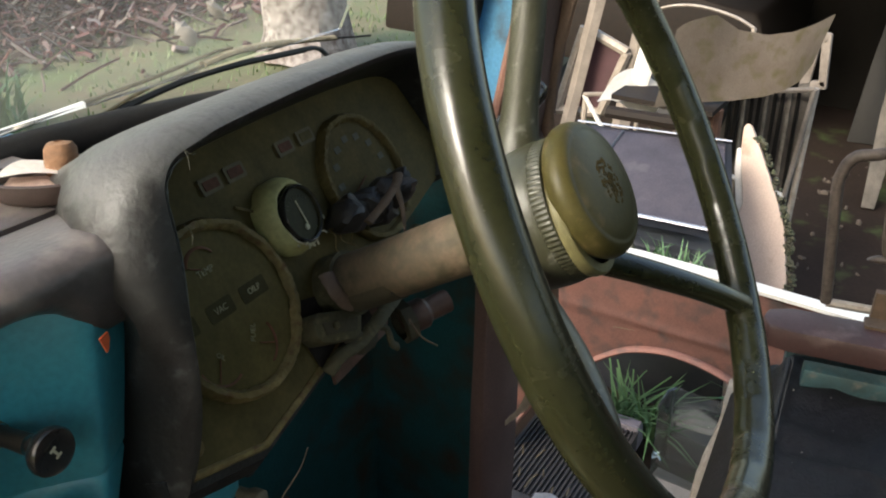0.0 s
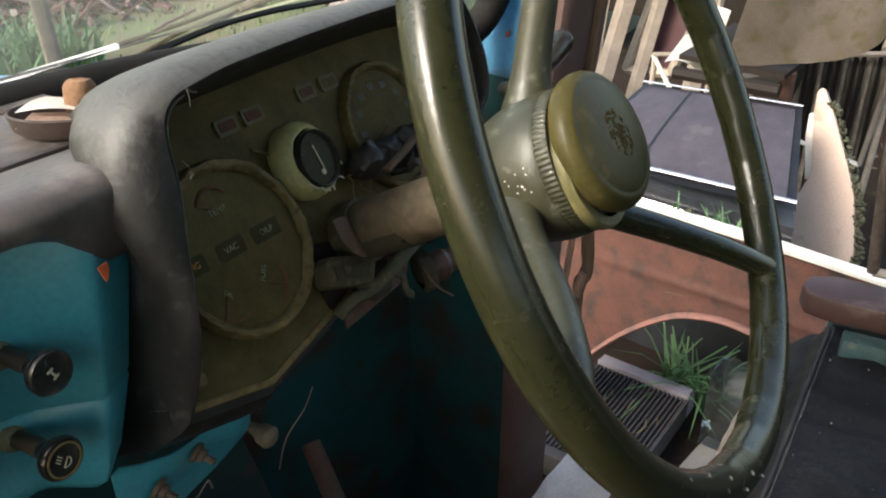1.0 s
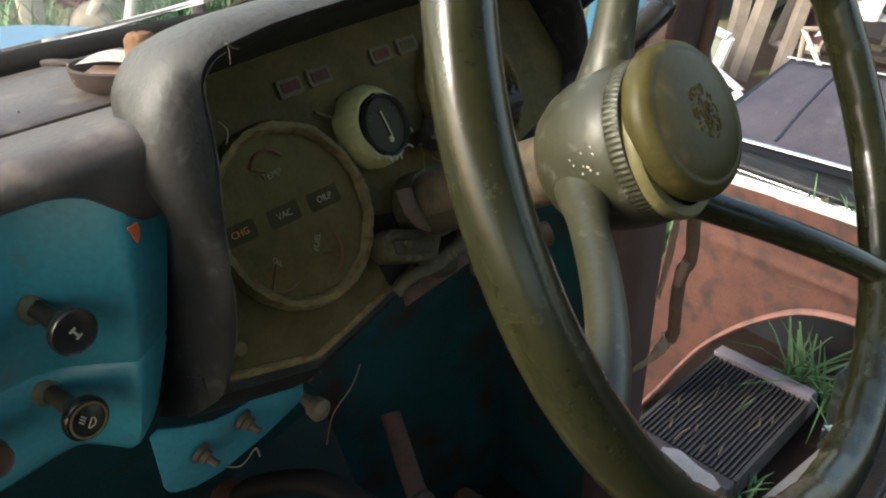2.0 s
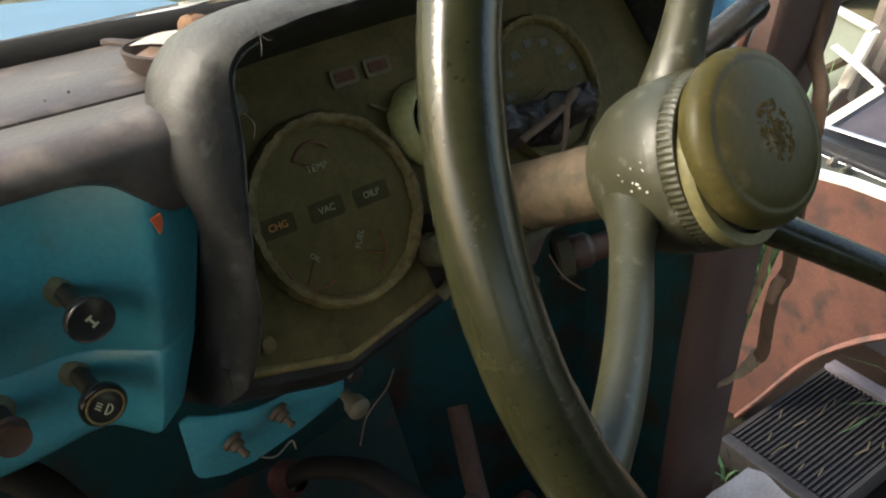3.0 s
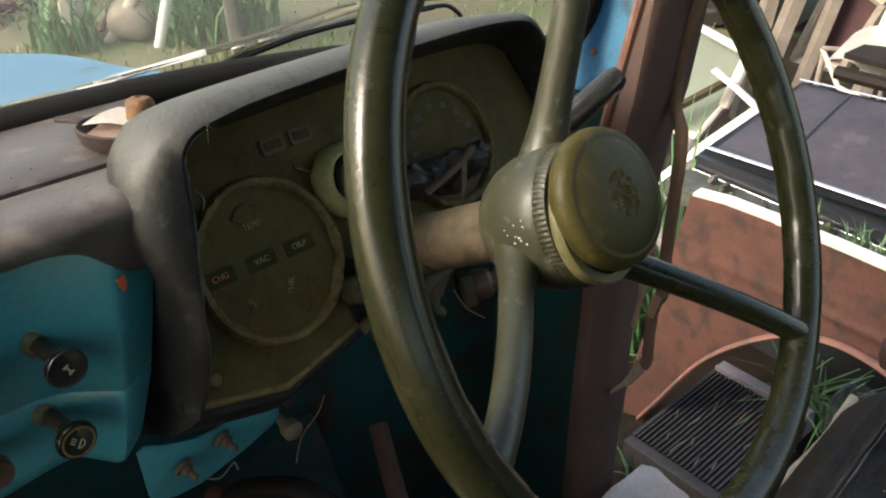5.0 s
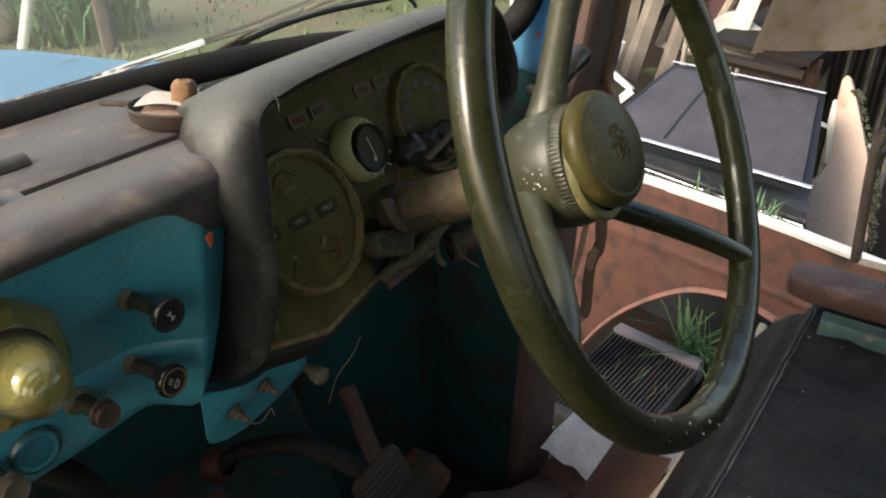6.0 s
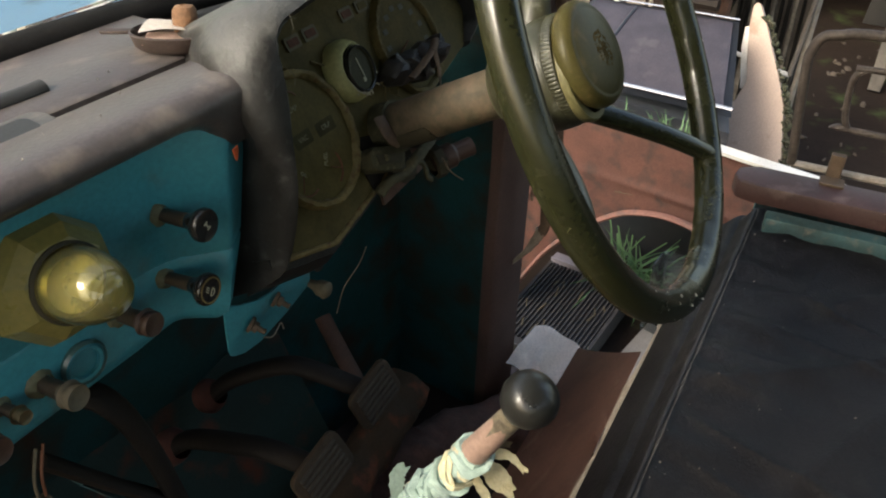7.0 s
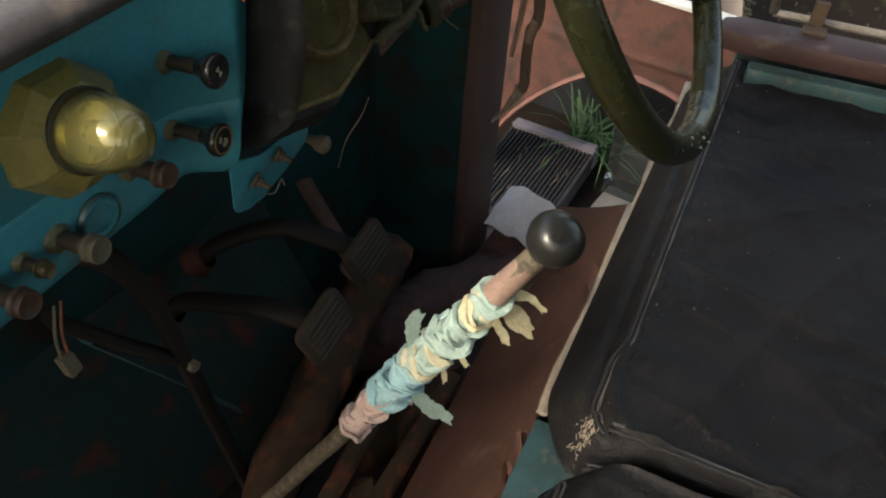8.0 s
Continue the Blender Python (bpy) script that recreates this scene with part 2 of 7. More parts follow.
M_BEAM = mat("dusty_leaning_timber", (0.27, 0.235, 0.2), 0.9, tint=(0.12, 0.1, 0.08), amount=0.9, scale=10, bump=0.3)
M_PILLARBLUE = mat("sky_blue_paint_stained", (0.13, 0.36, 0.56), 0.45, tint=(0.1, 0.27, 0.42), amount=0.8, scale=9, dust=(0.1, 0.1, 0.09), dust_amount=0.12, bump=0.1)
M_TANKNOB = mat("dusty_tan_plastic", (0.135, 0.11, 0.07), 0.75, tint=(0.08, 0.064, 0.042), amount=0.8, scale=60)
M_CLEARDIRT = mat("cloudy_clear_plastic", (0.07, 0.13, 0.12), 0.3, tint=(0.04, 0.08, 0.08), amount=0.8, scale=50)
M_REDFADE = mat("faded_red_print", (0.2, 0.065, 0.03), 0.7, tint=(0.12, 0.06, 0.03), amount=0.8, scale=120, bump=0.0)
M_REDWIN = mat("dull_red_lens", (0.12, 0.045, 0.024), 0.6, tint=(0.055, 0.03, 0.02), amount=0.8, scale=120, bump=0.02, spec=0.12)
M_GREENWIN = mat("dull_green_lens", (0.06, 0.075, 0.05), 0.5, tint=(0.04, 0.05, 0.035), amount=0.8, scale=120, bump=0.02)
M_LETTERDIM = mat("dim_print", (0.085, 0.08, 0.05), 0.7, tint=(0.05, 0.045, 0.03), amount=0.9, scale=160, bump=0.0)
M_DIALBLACK = mat("black_dial", (0.04, 0.037, 0.018), 0.65, tint=(0.05, 0.05, 0.035), amount=0.7, scale=60, bump=0.02, spec=0.15)
M_EMBLEM = mat("worn_emblem", (0.105, 0.07, 0.024), 0.9, spec=0.08, tint=(0.062, 0.046, 0.016), amount=0.9, scale=120, bump=0.3)
M_RUSTTAN = mat("tan_rusty_metal", (0.1, 0.066, 0.04), 0.75, tint=(0.06, 0.038, 0.024), amount=0.9, scale=50, bump=0.2)
M_GRIME = mat("olive_grime", (0.034, 0.031, 0.02), 0.75, spec=0.25, tint=(0.06, 0.05, 0.03), amount=0.9, scale=40, bump=0.2)
M_OLIVE = mat("olive_dusty_metal", (0.075, 0.066, 0.034), 0.75, spec=0.25, tint=(0.04, 0.034, 0.018), amount=0.9, scale=55, dust=(0.13, 0.11, 0.06), dust_amount=0.2, bump=0.25)
M_STRIP = mat("brown_rust_strip", (0.075, 0.05, 0.036), 0.7, tint=(0.14, 0.09, 0.06), amount=0.9, scale=35, bump=0.2)
M_PANIRON = mat("rusty_pan_iron", (0.032, 0.021, 0.018), 0.65, metal=0.2, tint=(0.055, 0.035, 0.029), amount=0.8, scale=50, bump=0.15)
M_CARD = mat("stained_white_card", (0.88, 0.81, 0.75), 0.7, tint=(0.72, 0.63, 0.56), amount=0.8, scale=10, bump=0.06)
M_CARDWARM = mat("pinkish_white_card", (0.9, 0.79, 0.72), 0.6, tint=(0.74, 0.6, 0.53), amount=0.8, scale=14, bump=0.2)
M_PINKCARD = mat("pinkish_card", (0.5, 0.36, 0.3), 0.7, tint=(0.35, 0.24, 0.2), amount=0.8, scale=20)
M_CORK = mat("brown_cork", (0.1872, 0.0936, 0.0432), 0.8, tint=(0.12, 0.06, 0.03), amount=0.9, scale=110, bump=0.5)
M_SEAL = mat("matt_black_rubber", (0.007, 0.0068, 0.0065), 0.75, spec=0.15, tint=(0.016, 0.014, 0.013), amount=0.8, scale=30, bump=0.15)
M_SEATWELT = mat("black_seam", (0.008, 0.008, 0.009), 0.6, tint=(0.03, 0.028, 0.028), amount=0.8, scale=30, spec=0.3)
M_SEAMLIP = mat("pale_seam_highlight", (0.075, 0.069, 0.065), 0.7, tint=(0.02, 0.019, 0.019), amount=1.0, scale=45, spec=0.3, bump=0.3)
M_EDGING = mat("torn_beige_cloth", (0.36, 0.3, 0.23), 0.9, tint=(0.2, 0.16, 0.12), amount=0.9, scale=40, bump=0.4)
M_BLUECHIP = mat("chipped_light_teal", (0.03, 0.085, 0.095), 0.6, tint=(0.018, 0.03, 0.03), amount=0.9, scale=30, dust=(0.12, 0.11, 0.09), dust_amount=0.18, bump=0.2)
M_RUSTGREY = mat("pitted_grey_iron", (0.2, 0.165, 0.11), 0.7, tint=(0.025, 0.02, 0.014), amount=1.0, scale=95, bump=0.4)
M_KNOBGREY = mat("dusty_black_ball", (0.009, 0.009, 0.0085), 0.3, tint=(0.03, 0.03, 0.027), amount=0.7, scale=25, bump=0.03)
M_RAGPINK = mat("pale_pink_rag", (0.58, 0.44, 0.39), 0.95, tint=(0.4, 0.29, 0.25), amount=0.8, scale=60, bump=0.5)
M_RAGBLUE = mat("light_blue_rag", (0.31, 0.44, 0.46), 0.9, tint=(0.2, 0.42, 0.48), amount=0.8, scale=60, bump=0.5)
M_RAGTEAL = mat("pale_green_rag", (0.36, 0.46, 0.42), 0.9, tint=(0.24, 0.34, 0.28), amount=0.8, scale=60, bump=0.5)
M_RAGCREAM = mat("cream_rag", (0.58, 0.55, 0.40), 0.9, tint=(0.45, 0.38, 0.2), amount=0.8, scale=60, bump=0.5)
M_RUBBER = mat("worn_pedal_rubber", (0.035, 0.028, 0.02), 0.85, spec=0.2, tint=(0.06, 0.042, 0.028), amount=0.9, scale=30, bump=0.2)
M_RIB = mat("worn_rib", (0.055, 0.045, 0.033), 0.8, tint=(0.03, 0.025, 0.02), amount=0.8, scale=60)
M_DARKIRON = mat("grimy_dark_iron", (0.011, 0.009, 0.008), 0.7, spec=0.2, tint=(0.022, 0.016, 0.012), amount=0.9, scale=30, bump=0.2)
M_SLEEVE = mat("pinkish_cloth_sleeve", (0.3, 0.2, 0.155), 0.9, tint=(0.2, 0.13, 0.1), amount=0.8, scale=50, bump=0.4)
M_ORANGERUST = mat("orange_rust", (0.085, 0.022, 0.013), 0.85, tint=(0.04, 0.015, 0.011), amount=0.9, scale=40, bump=0.3)
M_PLANK = mat("faded_red_plank", (0.06, 0.027, 0.025), 0.6, tint=(0.034, 0.019, 0.017), amount=0.8, scale=12, dust=(0.13, 0.09, 0.08), dust_amount=0.15, bump=0.15)
M_STEELPALE = mat("pale_worn_steel", (0.38, 0.34, 0.29), 0.55, tint=(0.2, 0.16, 0.12), amount=0.9, scale=30, bump=0.1)
M_BEIGE = mat("beige_filler_panel", (0.56, 0.44, 0.36), 0.8, tint=(0.42, 0.31, 0.24), amount=0.7, scale=6, dust=(0.3, 0.2, 0.14), dust_amount=0.05, bump=0.1)
M_RUSTPANEL = mat("weathered_tan_steel", (0.14, 0.115, 0.09), 0.8, tint=(0.085, 0.066, 0.046), amount=0.8, scale=9, dust=(0.075, 0.066, 0.024), dust_amount=0.36, bump=0.15)
# The lighter purple-grey also paints in reflections on the dusty tailgate glass.
M_DARKGLASS = mat("dusty_glass_with_reflections", (0.075, 0.068, 0.085), 0.16, tint=(0.17, 0.155, 0.18), amount=0.8, scale=5, bump=0.02, dust=(0.2, 0.185, 0.2), dust_amount=0.0)
M_BLACKCAR = mat("blue_black_paint", (0.02, 0.025, 0.035), 0.35, tint=(0.05, 0.05, 0.055), amount=0.8, scale=8, bump=0.05)
M_CHROME = mat("bright_trim", (0.75, 0.75, 0.76), 0.25, metal=0.7, tint=(0.5, 0.5, 0.52), amount=0.7, scale=30, bump=0.02)
M_PALEGLASS = mat("pale_green_glass", (0.24, 0.28, 0.24), 0.25, tint=(0.16, 0.19, 0.17), amount=0.7, scale=6, bump=0.02)
M_MAROON = mat("maroon_panel", (0.075, 0.03, 0.035), 0.6, tint=(0.04, 0.02, 0.022), amount=0.8, scale=8)
M_WEATHER = mat("grey_weathered_board", (0.13, 0.115, 0.095), 0.9, tint=(0.05, 0.045, 0.04), amount=0.95, scale=12, bump=0.4)
M_FIN = mat("dark_radiator_core", (0.018, 0.017, 0.018), 0.7, tint=(0.035, 0.033, 0.035), amount=0.7, scale=60, bump=0.2)
M_FINBAR = mat("grey_radiator_tube", (0.06, 0.056, 0.056), 0.65, metal=0.1, tint=(0.03, 0.028, 0.03), amount=0.9, scale=50, bump=0.2)
M_TANK = mat("purple_grey_tank", (0.27, 0.25, 0.3), 0.6, tint=(0.18, 0.165, 0.19), amount=0.8, scale=18, bump=0.15)
M_BARK = mat("pale_grey_bark", (0.46, 0.42, 0.39), 0.9, tint=(0.13, 0.105, 0.095), amount=1.0, scale=9, bump=0.5, dust=(0.12, 0.09, 0.08), dust_amount=0.55)
M_POLE = mat("bleached_pole", (0.5, 0.45, 0.38), 0.75, tint=(0.26, 0.22, 0.17), amount=0.8, scale=6, bump=0.2)
# Near-black stands in for the deep shade inside the shed.
M_SHED = mat("near_black_timber", (0.008, 0.0075, 0.007), 0.9, spec=0.1, tint=(0.016, 0.014, 0.012), amount=0.9, scale=4, bump=0.4)


def thin_plastic(name, clear, body, share, rough):
    """A thin see-through moulding: tinted clear film, a share of cloudy body, and a surface gloss."""
    m = bpy.data.materials.new(name)
    m.use_nodes = True
    nt = m.node_tree
    nt.nodes.remove(nt.nodes["Principled BSDF"])
    film = nt.nodes.new("ShaderNodeBsdfTransparent")
    film.inputs["Color"].default_value = (*clear, 1)
    cloud = nt.nodes.new("ShaderNodeBsdfTranslucent")
    cloud.inputs["Color"].default_value = (*body, 1)
    face = nt.nodes.new("ShaderNodeBsdfDiffuse")
    face.inputs["Color"].default_value = (*body, 1)
    gloss = nt.nodes.new("ShaderNodeBsdfGlossy")
    gloss.inputs["Roughness"].default_value = rough
    half, mix, top = [nt.nodes.new("ShaderNodeMixShader") for _ in range(3)]
    nt.links.new(cloud.outputs[0], half.inputs[1])
    nt.links.new(face.outputs[0], half.inputs[2])
    mix.inputs[0].default_value = share
    nt.links.new(film.outputs[0], mix.inputs[1])
    nt.links.new(half.outputs[0], mix.inputs[2])
    fr = nt.nodes.new("ShaderNodeFresnel")
    fr.inputs["IOR"].default_value = 1.6
    nt.links.new(fr.outputs[0], top.inputs[0])
    nt.links.new(mix.outputs[0], top.inputs[1])
    nt.links.new(gloss.outputs[0], top.inputs[2])
    nt.links.new(top.outputs[0], nt.nodes["Material Output"].inputs["Surface"])
    return m


M_PLASTIC = thin_plastic("clear_plastic", (0.93, 0.96, 0.95), (0.62, 0.68, 0.66), 0.07, 0.08)
M_YDOME = thin_plastic("yellow_lens", (0.95, 0.91, 0.55), (0.74, 0.7, 0.36), 0.2, 0.05)
M_YBASE = mat("yellow_translucent_base", (0.24, 0.2, 0.06), 0.3, tint=(0.15, 0.12, 0.035), amount=0.8, scale=30, bump=0.05)
M_GRASS2 = mat("dry_grass", (0.125, 0.195, 0.075), 0.7, tint=(0.17, 0.19, 0.1), amount=0.9, scale=0.8, bump=0.0)
M_SLAB = mat("grey_fibre_cement", (0.3, 0.28, 0.26), 0.85, tint=(0.2, 0.185, 0.17), amount=0.9, scale=7, bump=0.15)
M_LITTER = mat("dull_litter", (0.11, 0.09, 0.07), 0.9, tint=(0.04, 0.03, 0.024), amount=0.95, scale=2, bump=0.2)
M_LAWN = mat("trodden_lawn_soil", (0.085, 0.135, 0.05), 0.95, tint=(0.17, 0.125, 0.085), amount=1.0, scale=1.1, fine=40, bump=0.4)
M_WIPER = mat("tan_weathered_metal", (0.3, 0.25, 0.16), 0.8, tint=(0.12, 0.1, 0.055), amount=0.9, scale=60, bump=0.15)
M_TUBE = mat("flaking_rusty_tube", (0.022, 0.014, 0.011), 0.7, tint=(0.13, 0.105, 0.085), amount=0.6, scale=70, bump=0.25)
M_MOSS = mat("dark_moss", (0.035, 0.05, 0.022), 0.95, tint=(0.09, 0.075, 0.05), amount=0.9, scale=30, bump=0.4)
M_WINDIM = mat("dim_gauge_window", (0.07, 0.055, 0.019), 0.6, tint=(0.045, 0.035, 0.013), amount=0.7, scale=60, bump=0.02, spec=0.1)
M_BUMPER = mat("dusty_bumper", (0.1, 0.105, 0.09), 0.8, tint=(0.035, 0.042, 0.03), amount=1.0, scale=22, bump=0.3)
M_SLATPALE = mat("worn_grey_slat", (0.2, 0.18, 0.15), 0.9, tint=(0.06, 0.05, 0.04), amount=1.0, scale=30, bump=0.3)


def mixed_heap(name, colors):
    """Pieces of a heap, each with a colour of its own out of a few."""
    m = mat(name, colors[0], 0.9, scale=20, bump=0.3)
    nt = m.node_tree
    b = nt.nodes["Principled BSDF"]
    geo = nt.nodes.new("ShaderNodeNewGeometry")
    ramp = nt.nodes.new("ShaderNodeValToRGB")
    ramp.color_ramp.interpolation = "CONSTANT"
    ramp.color_ramp.elements[0].color = (*colors[0], 1)
    ramp.color_ramp.elements[1].position = 1 / len(colors)
    ramp.color_ramp.elements[1].color = (*colors[1], 1)
    for k, c in enumerate(colors[2:], 2):
        ramp.color_ramp.elements.new(k / len(colors)).color = (*c, 1)
    nt.links.new(geo.outputs["Random Per Island"], ramp.inputs["Fac"])
    mul = nt.nodes.new("ShaderNodeMix")
    mul.data_type = "RGBA"
    mul.inputs["Factor"].default_value = 0.35
    nt.links.new(ramp.outputs["Color"], mul.inputs["A"])
    nt.links.new(b.inputs["Base Color"].links[0].from_socket, mul.inputs["B"])
    nt.links.new(mul.outputs["Result"], b.inputs["Base Color"])
    return m


M_HEAP = mixed_heap("mixed_brushwood", [(0.09, 0.045, 0.042), (0.035, 0.022, 0.02), (0.17, 0.068, 0.064), (0.2, 0.14, 0.13), (0.05, 0.04, 0.034), (0.36, 0.3, 0.28), (0.14, 0.055, 0.052), (0.04, 0.045, 0.03)])
M_SCRAPS = mat("pale_scrap", (0.32, 0.29, 0.26), 0.8, tint=(0.1, 0.08, 0.065), amount=0.95, scale=3, bump=0.2)


# ---- mesh helpers: all shapes are given in world places ----
def placed(ob):
    return placed(ob.parent) @ ob.matrix_basis if ob.parent else ob.matrix_basis.copy()


def part(name, bm, material, parent=None, label="", smooth=True, bevel=0.0):
    bmesh.ops.recalc_face_normals(bm, faces=bm.faces)
    if bevel:
        sharp = [e for e in bm.edges if len(e.link_faces) == 2 and e.calc_face_angle(0) > 0.6]
        bmesh.ops.bevel(bm, geom=sharp, offset=bevel, segments=2, profile=0.5, affect="EDGES", clamp_overlap=True)
    if parent:
        bm.transform(placed(parent).inverted())
    me = bpy.data.meshes.new(name)
    bm.to_mesh(me)
    bm.free()
    for m in material if isinstance(material, (list, tuple)) else (material,):
        me.materials.append(m)
    if smooth:
        me.polygons.foreach_set("use_smooth", [True] * len(me.polygons))
        me.set_sharp_from_angle(angle=radians(40))
    ob = new(name, me)
    if parent:
        ob.parent = parent
    if label:
        ob["label"] = label
    return ob


def thing(name, label, category, m=None, group="", kind=""):
    ob = new(name)
    ob.empty_display_size = 0.03
    if m is not None:
        ob.matrix_basis = m
    return tagged(ob, label, category, group, kind)


def box(bm, size, m=Matrix()):
    r = bmesh.ops.create_cube(bm, size=1.0, matrix=m @ Matrix.Diagonal((*size, 1)))
    return r["verts"]


def slab(x0, x1, y0, y1, z0, z1):
    bm = bmesh.new()
    box(bm, (x1 - x0, y1 - y0, z1 - z0), pose((x0 + x1) / 2, (y0 + y1) / 2, (z0 + z1) / 2))
    return bm


def lathe(profile, m=Matrix(), n=40, bm=None):
    """Turns (radius, height) pairs round the z axis."""
    bm = bm or bmesh.new()
    rings = []
    for r, h in profile:
        if r < 1e-6:
            rings.append([bm.verts.new(m @ Vector((0, 0, h)))])
        else:
            rings.append([bm.verts.new(m @ Vector((r * math.cos(2 * math.pi * k / n), r * math.sin(2 * math.pi * k / n), h))) for k in range(n)])
    for a, b in zip(rings, rings[1:]):
        for k in range(n):
            q = [a[k % len(a)], a[(k + 1) % len(a)], b[(k + 1) % len(b)], b[k % len(b)]]
            q = list(dict.fromkeys(q))
            if len(q) > 2:
                bm.faces.new(q)
    return bm


def smooth_path(pts, steps=6):
    """A Catmull-Rom line through the points."""
    p = [Vector(q) for q in pts]
    p = [2 * p[0] - p[1]] + p + [2 * p[-1] - p[-2]]
    out = []
    for i in range(1, len(p) - 2):
        for s in range(steps):
            t = s / steps
            a, b, c, d = p[i - 1:i + 3]
            out.append(0.5 * ((2 * b) + (c - a) * t + (2 * a - 5 * b + 4 * c - d) * t * t + (3 * b - a - 3 * c + d) * t ** 3))
    out.append(p[-2])
    return out


def tube(pts, radius, n=12, bm=None, flat=1.0, caps=True, closed=False, wob=0.0):
    """A tube along the points; radius may be a function of 0..1 or a number; flat squeezes it."""
    bm = bm or bmesh.new()
    pts = [Vector(p) for p in pts]
    rings = []
    side = None
    count = len(pts)
    for i, p in enumerate(pts):
        if closed:
            d = pts[(i + 1) % count] - pts[i - 1]
        else:
            d = pts[min(i + 1, count - 1)] - pts[max(i - 1, 0)]
        d.normalize()
        if side is None:
            side = d.cross(Vector((0, 0, 1)) if abs(d.z) < 0.9 else Vector((1, 0, 0))).normalized()
        side = (side - d * side.dot(d)).normalized()
        up = d.cross(side)
        r = radius(i / max(1, count - 1)) if callable(radius) else radius
        rings.append([bm.verts.new(p + (r * (1 + wob * random.uniform(-1, 1))) * (math.cos(2 * math.pi * k / n) * side + flat * math.sin(2 * math.pi * k / n) * up)) for k in range(n)])
    pairs = list(zip(rings, rings[1:] + (rings[:1] if closed else [])))
    for a, b in pairs:
        for k in range(n):
            bm.faces.new((a[k], a[(k + 1) % n], b[(k + 1) % n], b[k]))
    if caps and not closed:
        bm.faces.new(rings[0][::-1])
        bm.faces.new(rings[-1])
    return bm


def prism(outline, depth, m=Matrix(), bm=None):
    """A flat outline in x, y made depth thick along z, under the pose m."""
    bm = bm or bmesh.new()
    lo = [bm.verts.new(m @ Vector((x, y, 0))) for x, y in outline]
    hi = [bm.verts.new(m @ Vector((x, y, depth))) for x, y in outline]
    bm.faces.new(lo[::-1])
    bm.faces.new(hi)
    for k in range(len(lo)):
        j = (k + 1) % len(lo)
        bm.faces.new((lo[k], lo[j], hi[j], hi[k]))
    return bm


def round_rect(w, h, r, n=5):
    out = []
    for cx, cy, a in ((w / 2 - r, h / 2 - r, 0), (-w / 2 + r, h / 2 - r, 90), (-w / 2 + r, -h / 2 + r, 180), (w / 2 - r, -h / 2 + r, 270)):
        for k in range(n + 1):
            t = radians(a + 90 * k / n)
            out.append((cx + r * math.cos(t), cy + r * math.sin(t)))
    return out


def loft(sections, bm=None, closed=True, caps=True):
    """Joins rings of equally many points."""
    bm = bm or bmesh.new()
    rings = [[bm.verts.new(Vector(p)) for p in s] for s in sections]
    n = len(rings[0])
    for a, b in zip(rings, rings[1:]):
        for k in range(n if closed else n - 1):
            bm.faces.new((a[k], a[(k + 1) % n], b[(k + 1) % n], b[k]))
    if caps and closed:
        bm.faces.new(rings[0][::-1])
        bm.faces.new(rings[-1])
    return bm


def sheet(f, nu, nv, thick=0.0, bm=None):
    """A surface f(u, v) over the unit square, with thickness along its normals."""
    bm = bm or bmesh.new()
    g = [[bm.verts.new(Vector(f(i / nu, j / nv))) for j in range(nv + 1)] for i in range(nu + 1)]
    fs = [bm.faces.new((g[i][j], g[i + 1][j], g[i + 1][j + 1], g[i][j + 1])) for i in range(nu) for j in range(nv)]
    if thick:
        bmesh.ops.solidify(bm, geom=fs, thickness=thick)
    return bm


def text_mesh(text, size, m, depth=0.0003):
    cu = bpy.data.curves.new("print", "FONT")
    cu.body = text
    cu.size = size
    cu.align_x, cu.align_y = "CENTER", "CENTER"
    cu.extrude = depth
    cu.resolution_u = 3
    ob = bpy.data.objects.new("print", cu)
    me = bpy.data.meshes.new_from_object(ob)
    bpy.data.objects.remove(ob)
    bm = bmesh.new()
    bm.from_mesh(me)
    bpy.data.meshes.remove(me)
    bm.transform(m)
    return bm


def frame_axes(origin, x, y):
    """The pose with these x and y directions."""
    x = Vector(x).normalized()
    z = x.cross(Vector(y)).normalized()
    y = z.cross(x)
    return Matrix(((x.x, y.x, z.x, origin[0]), (x.y, y.y, z.y, origin[1]), (x.z, y.z, z.z, origin[2]), (0, 0, 0, 1)))


# ---- the truck cab ----
TRUCK = thing("truck", "old blue truck with a stripped doorless cab", "truck", pose(0.0, -0.3, 0.56))


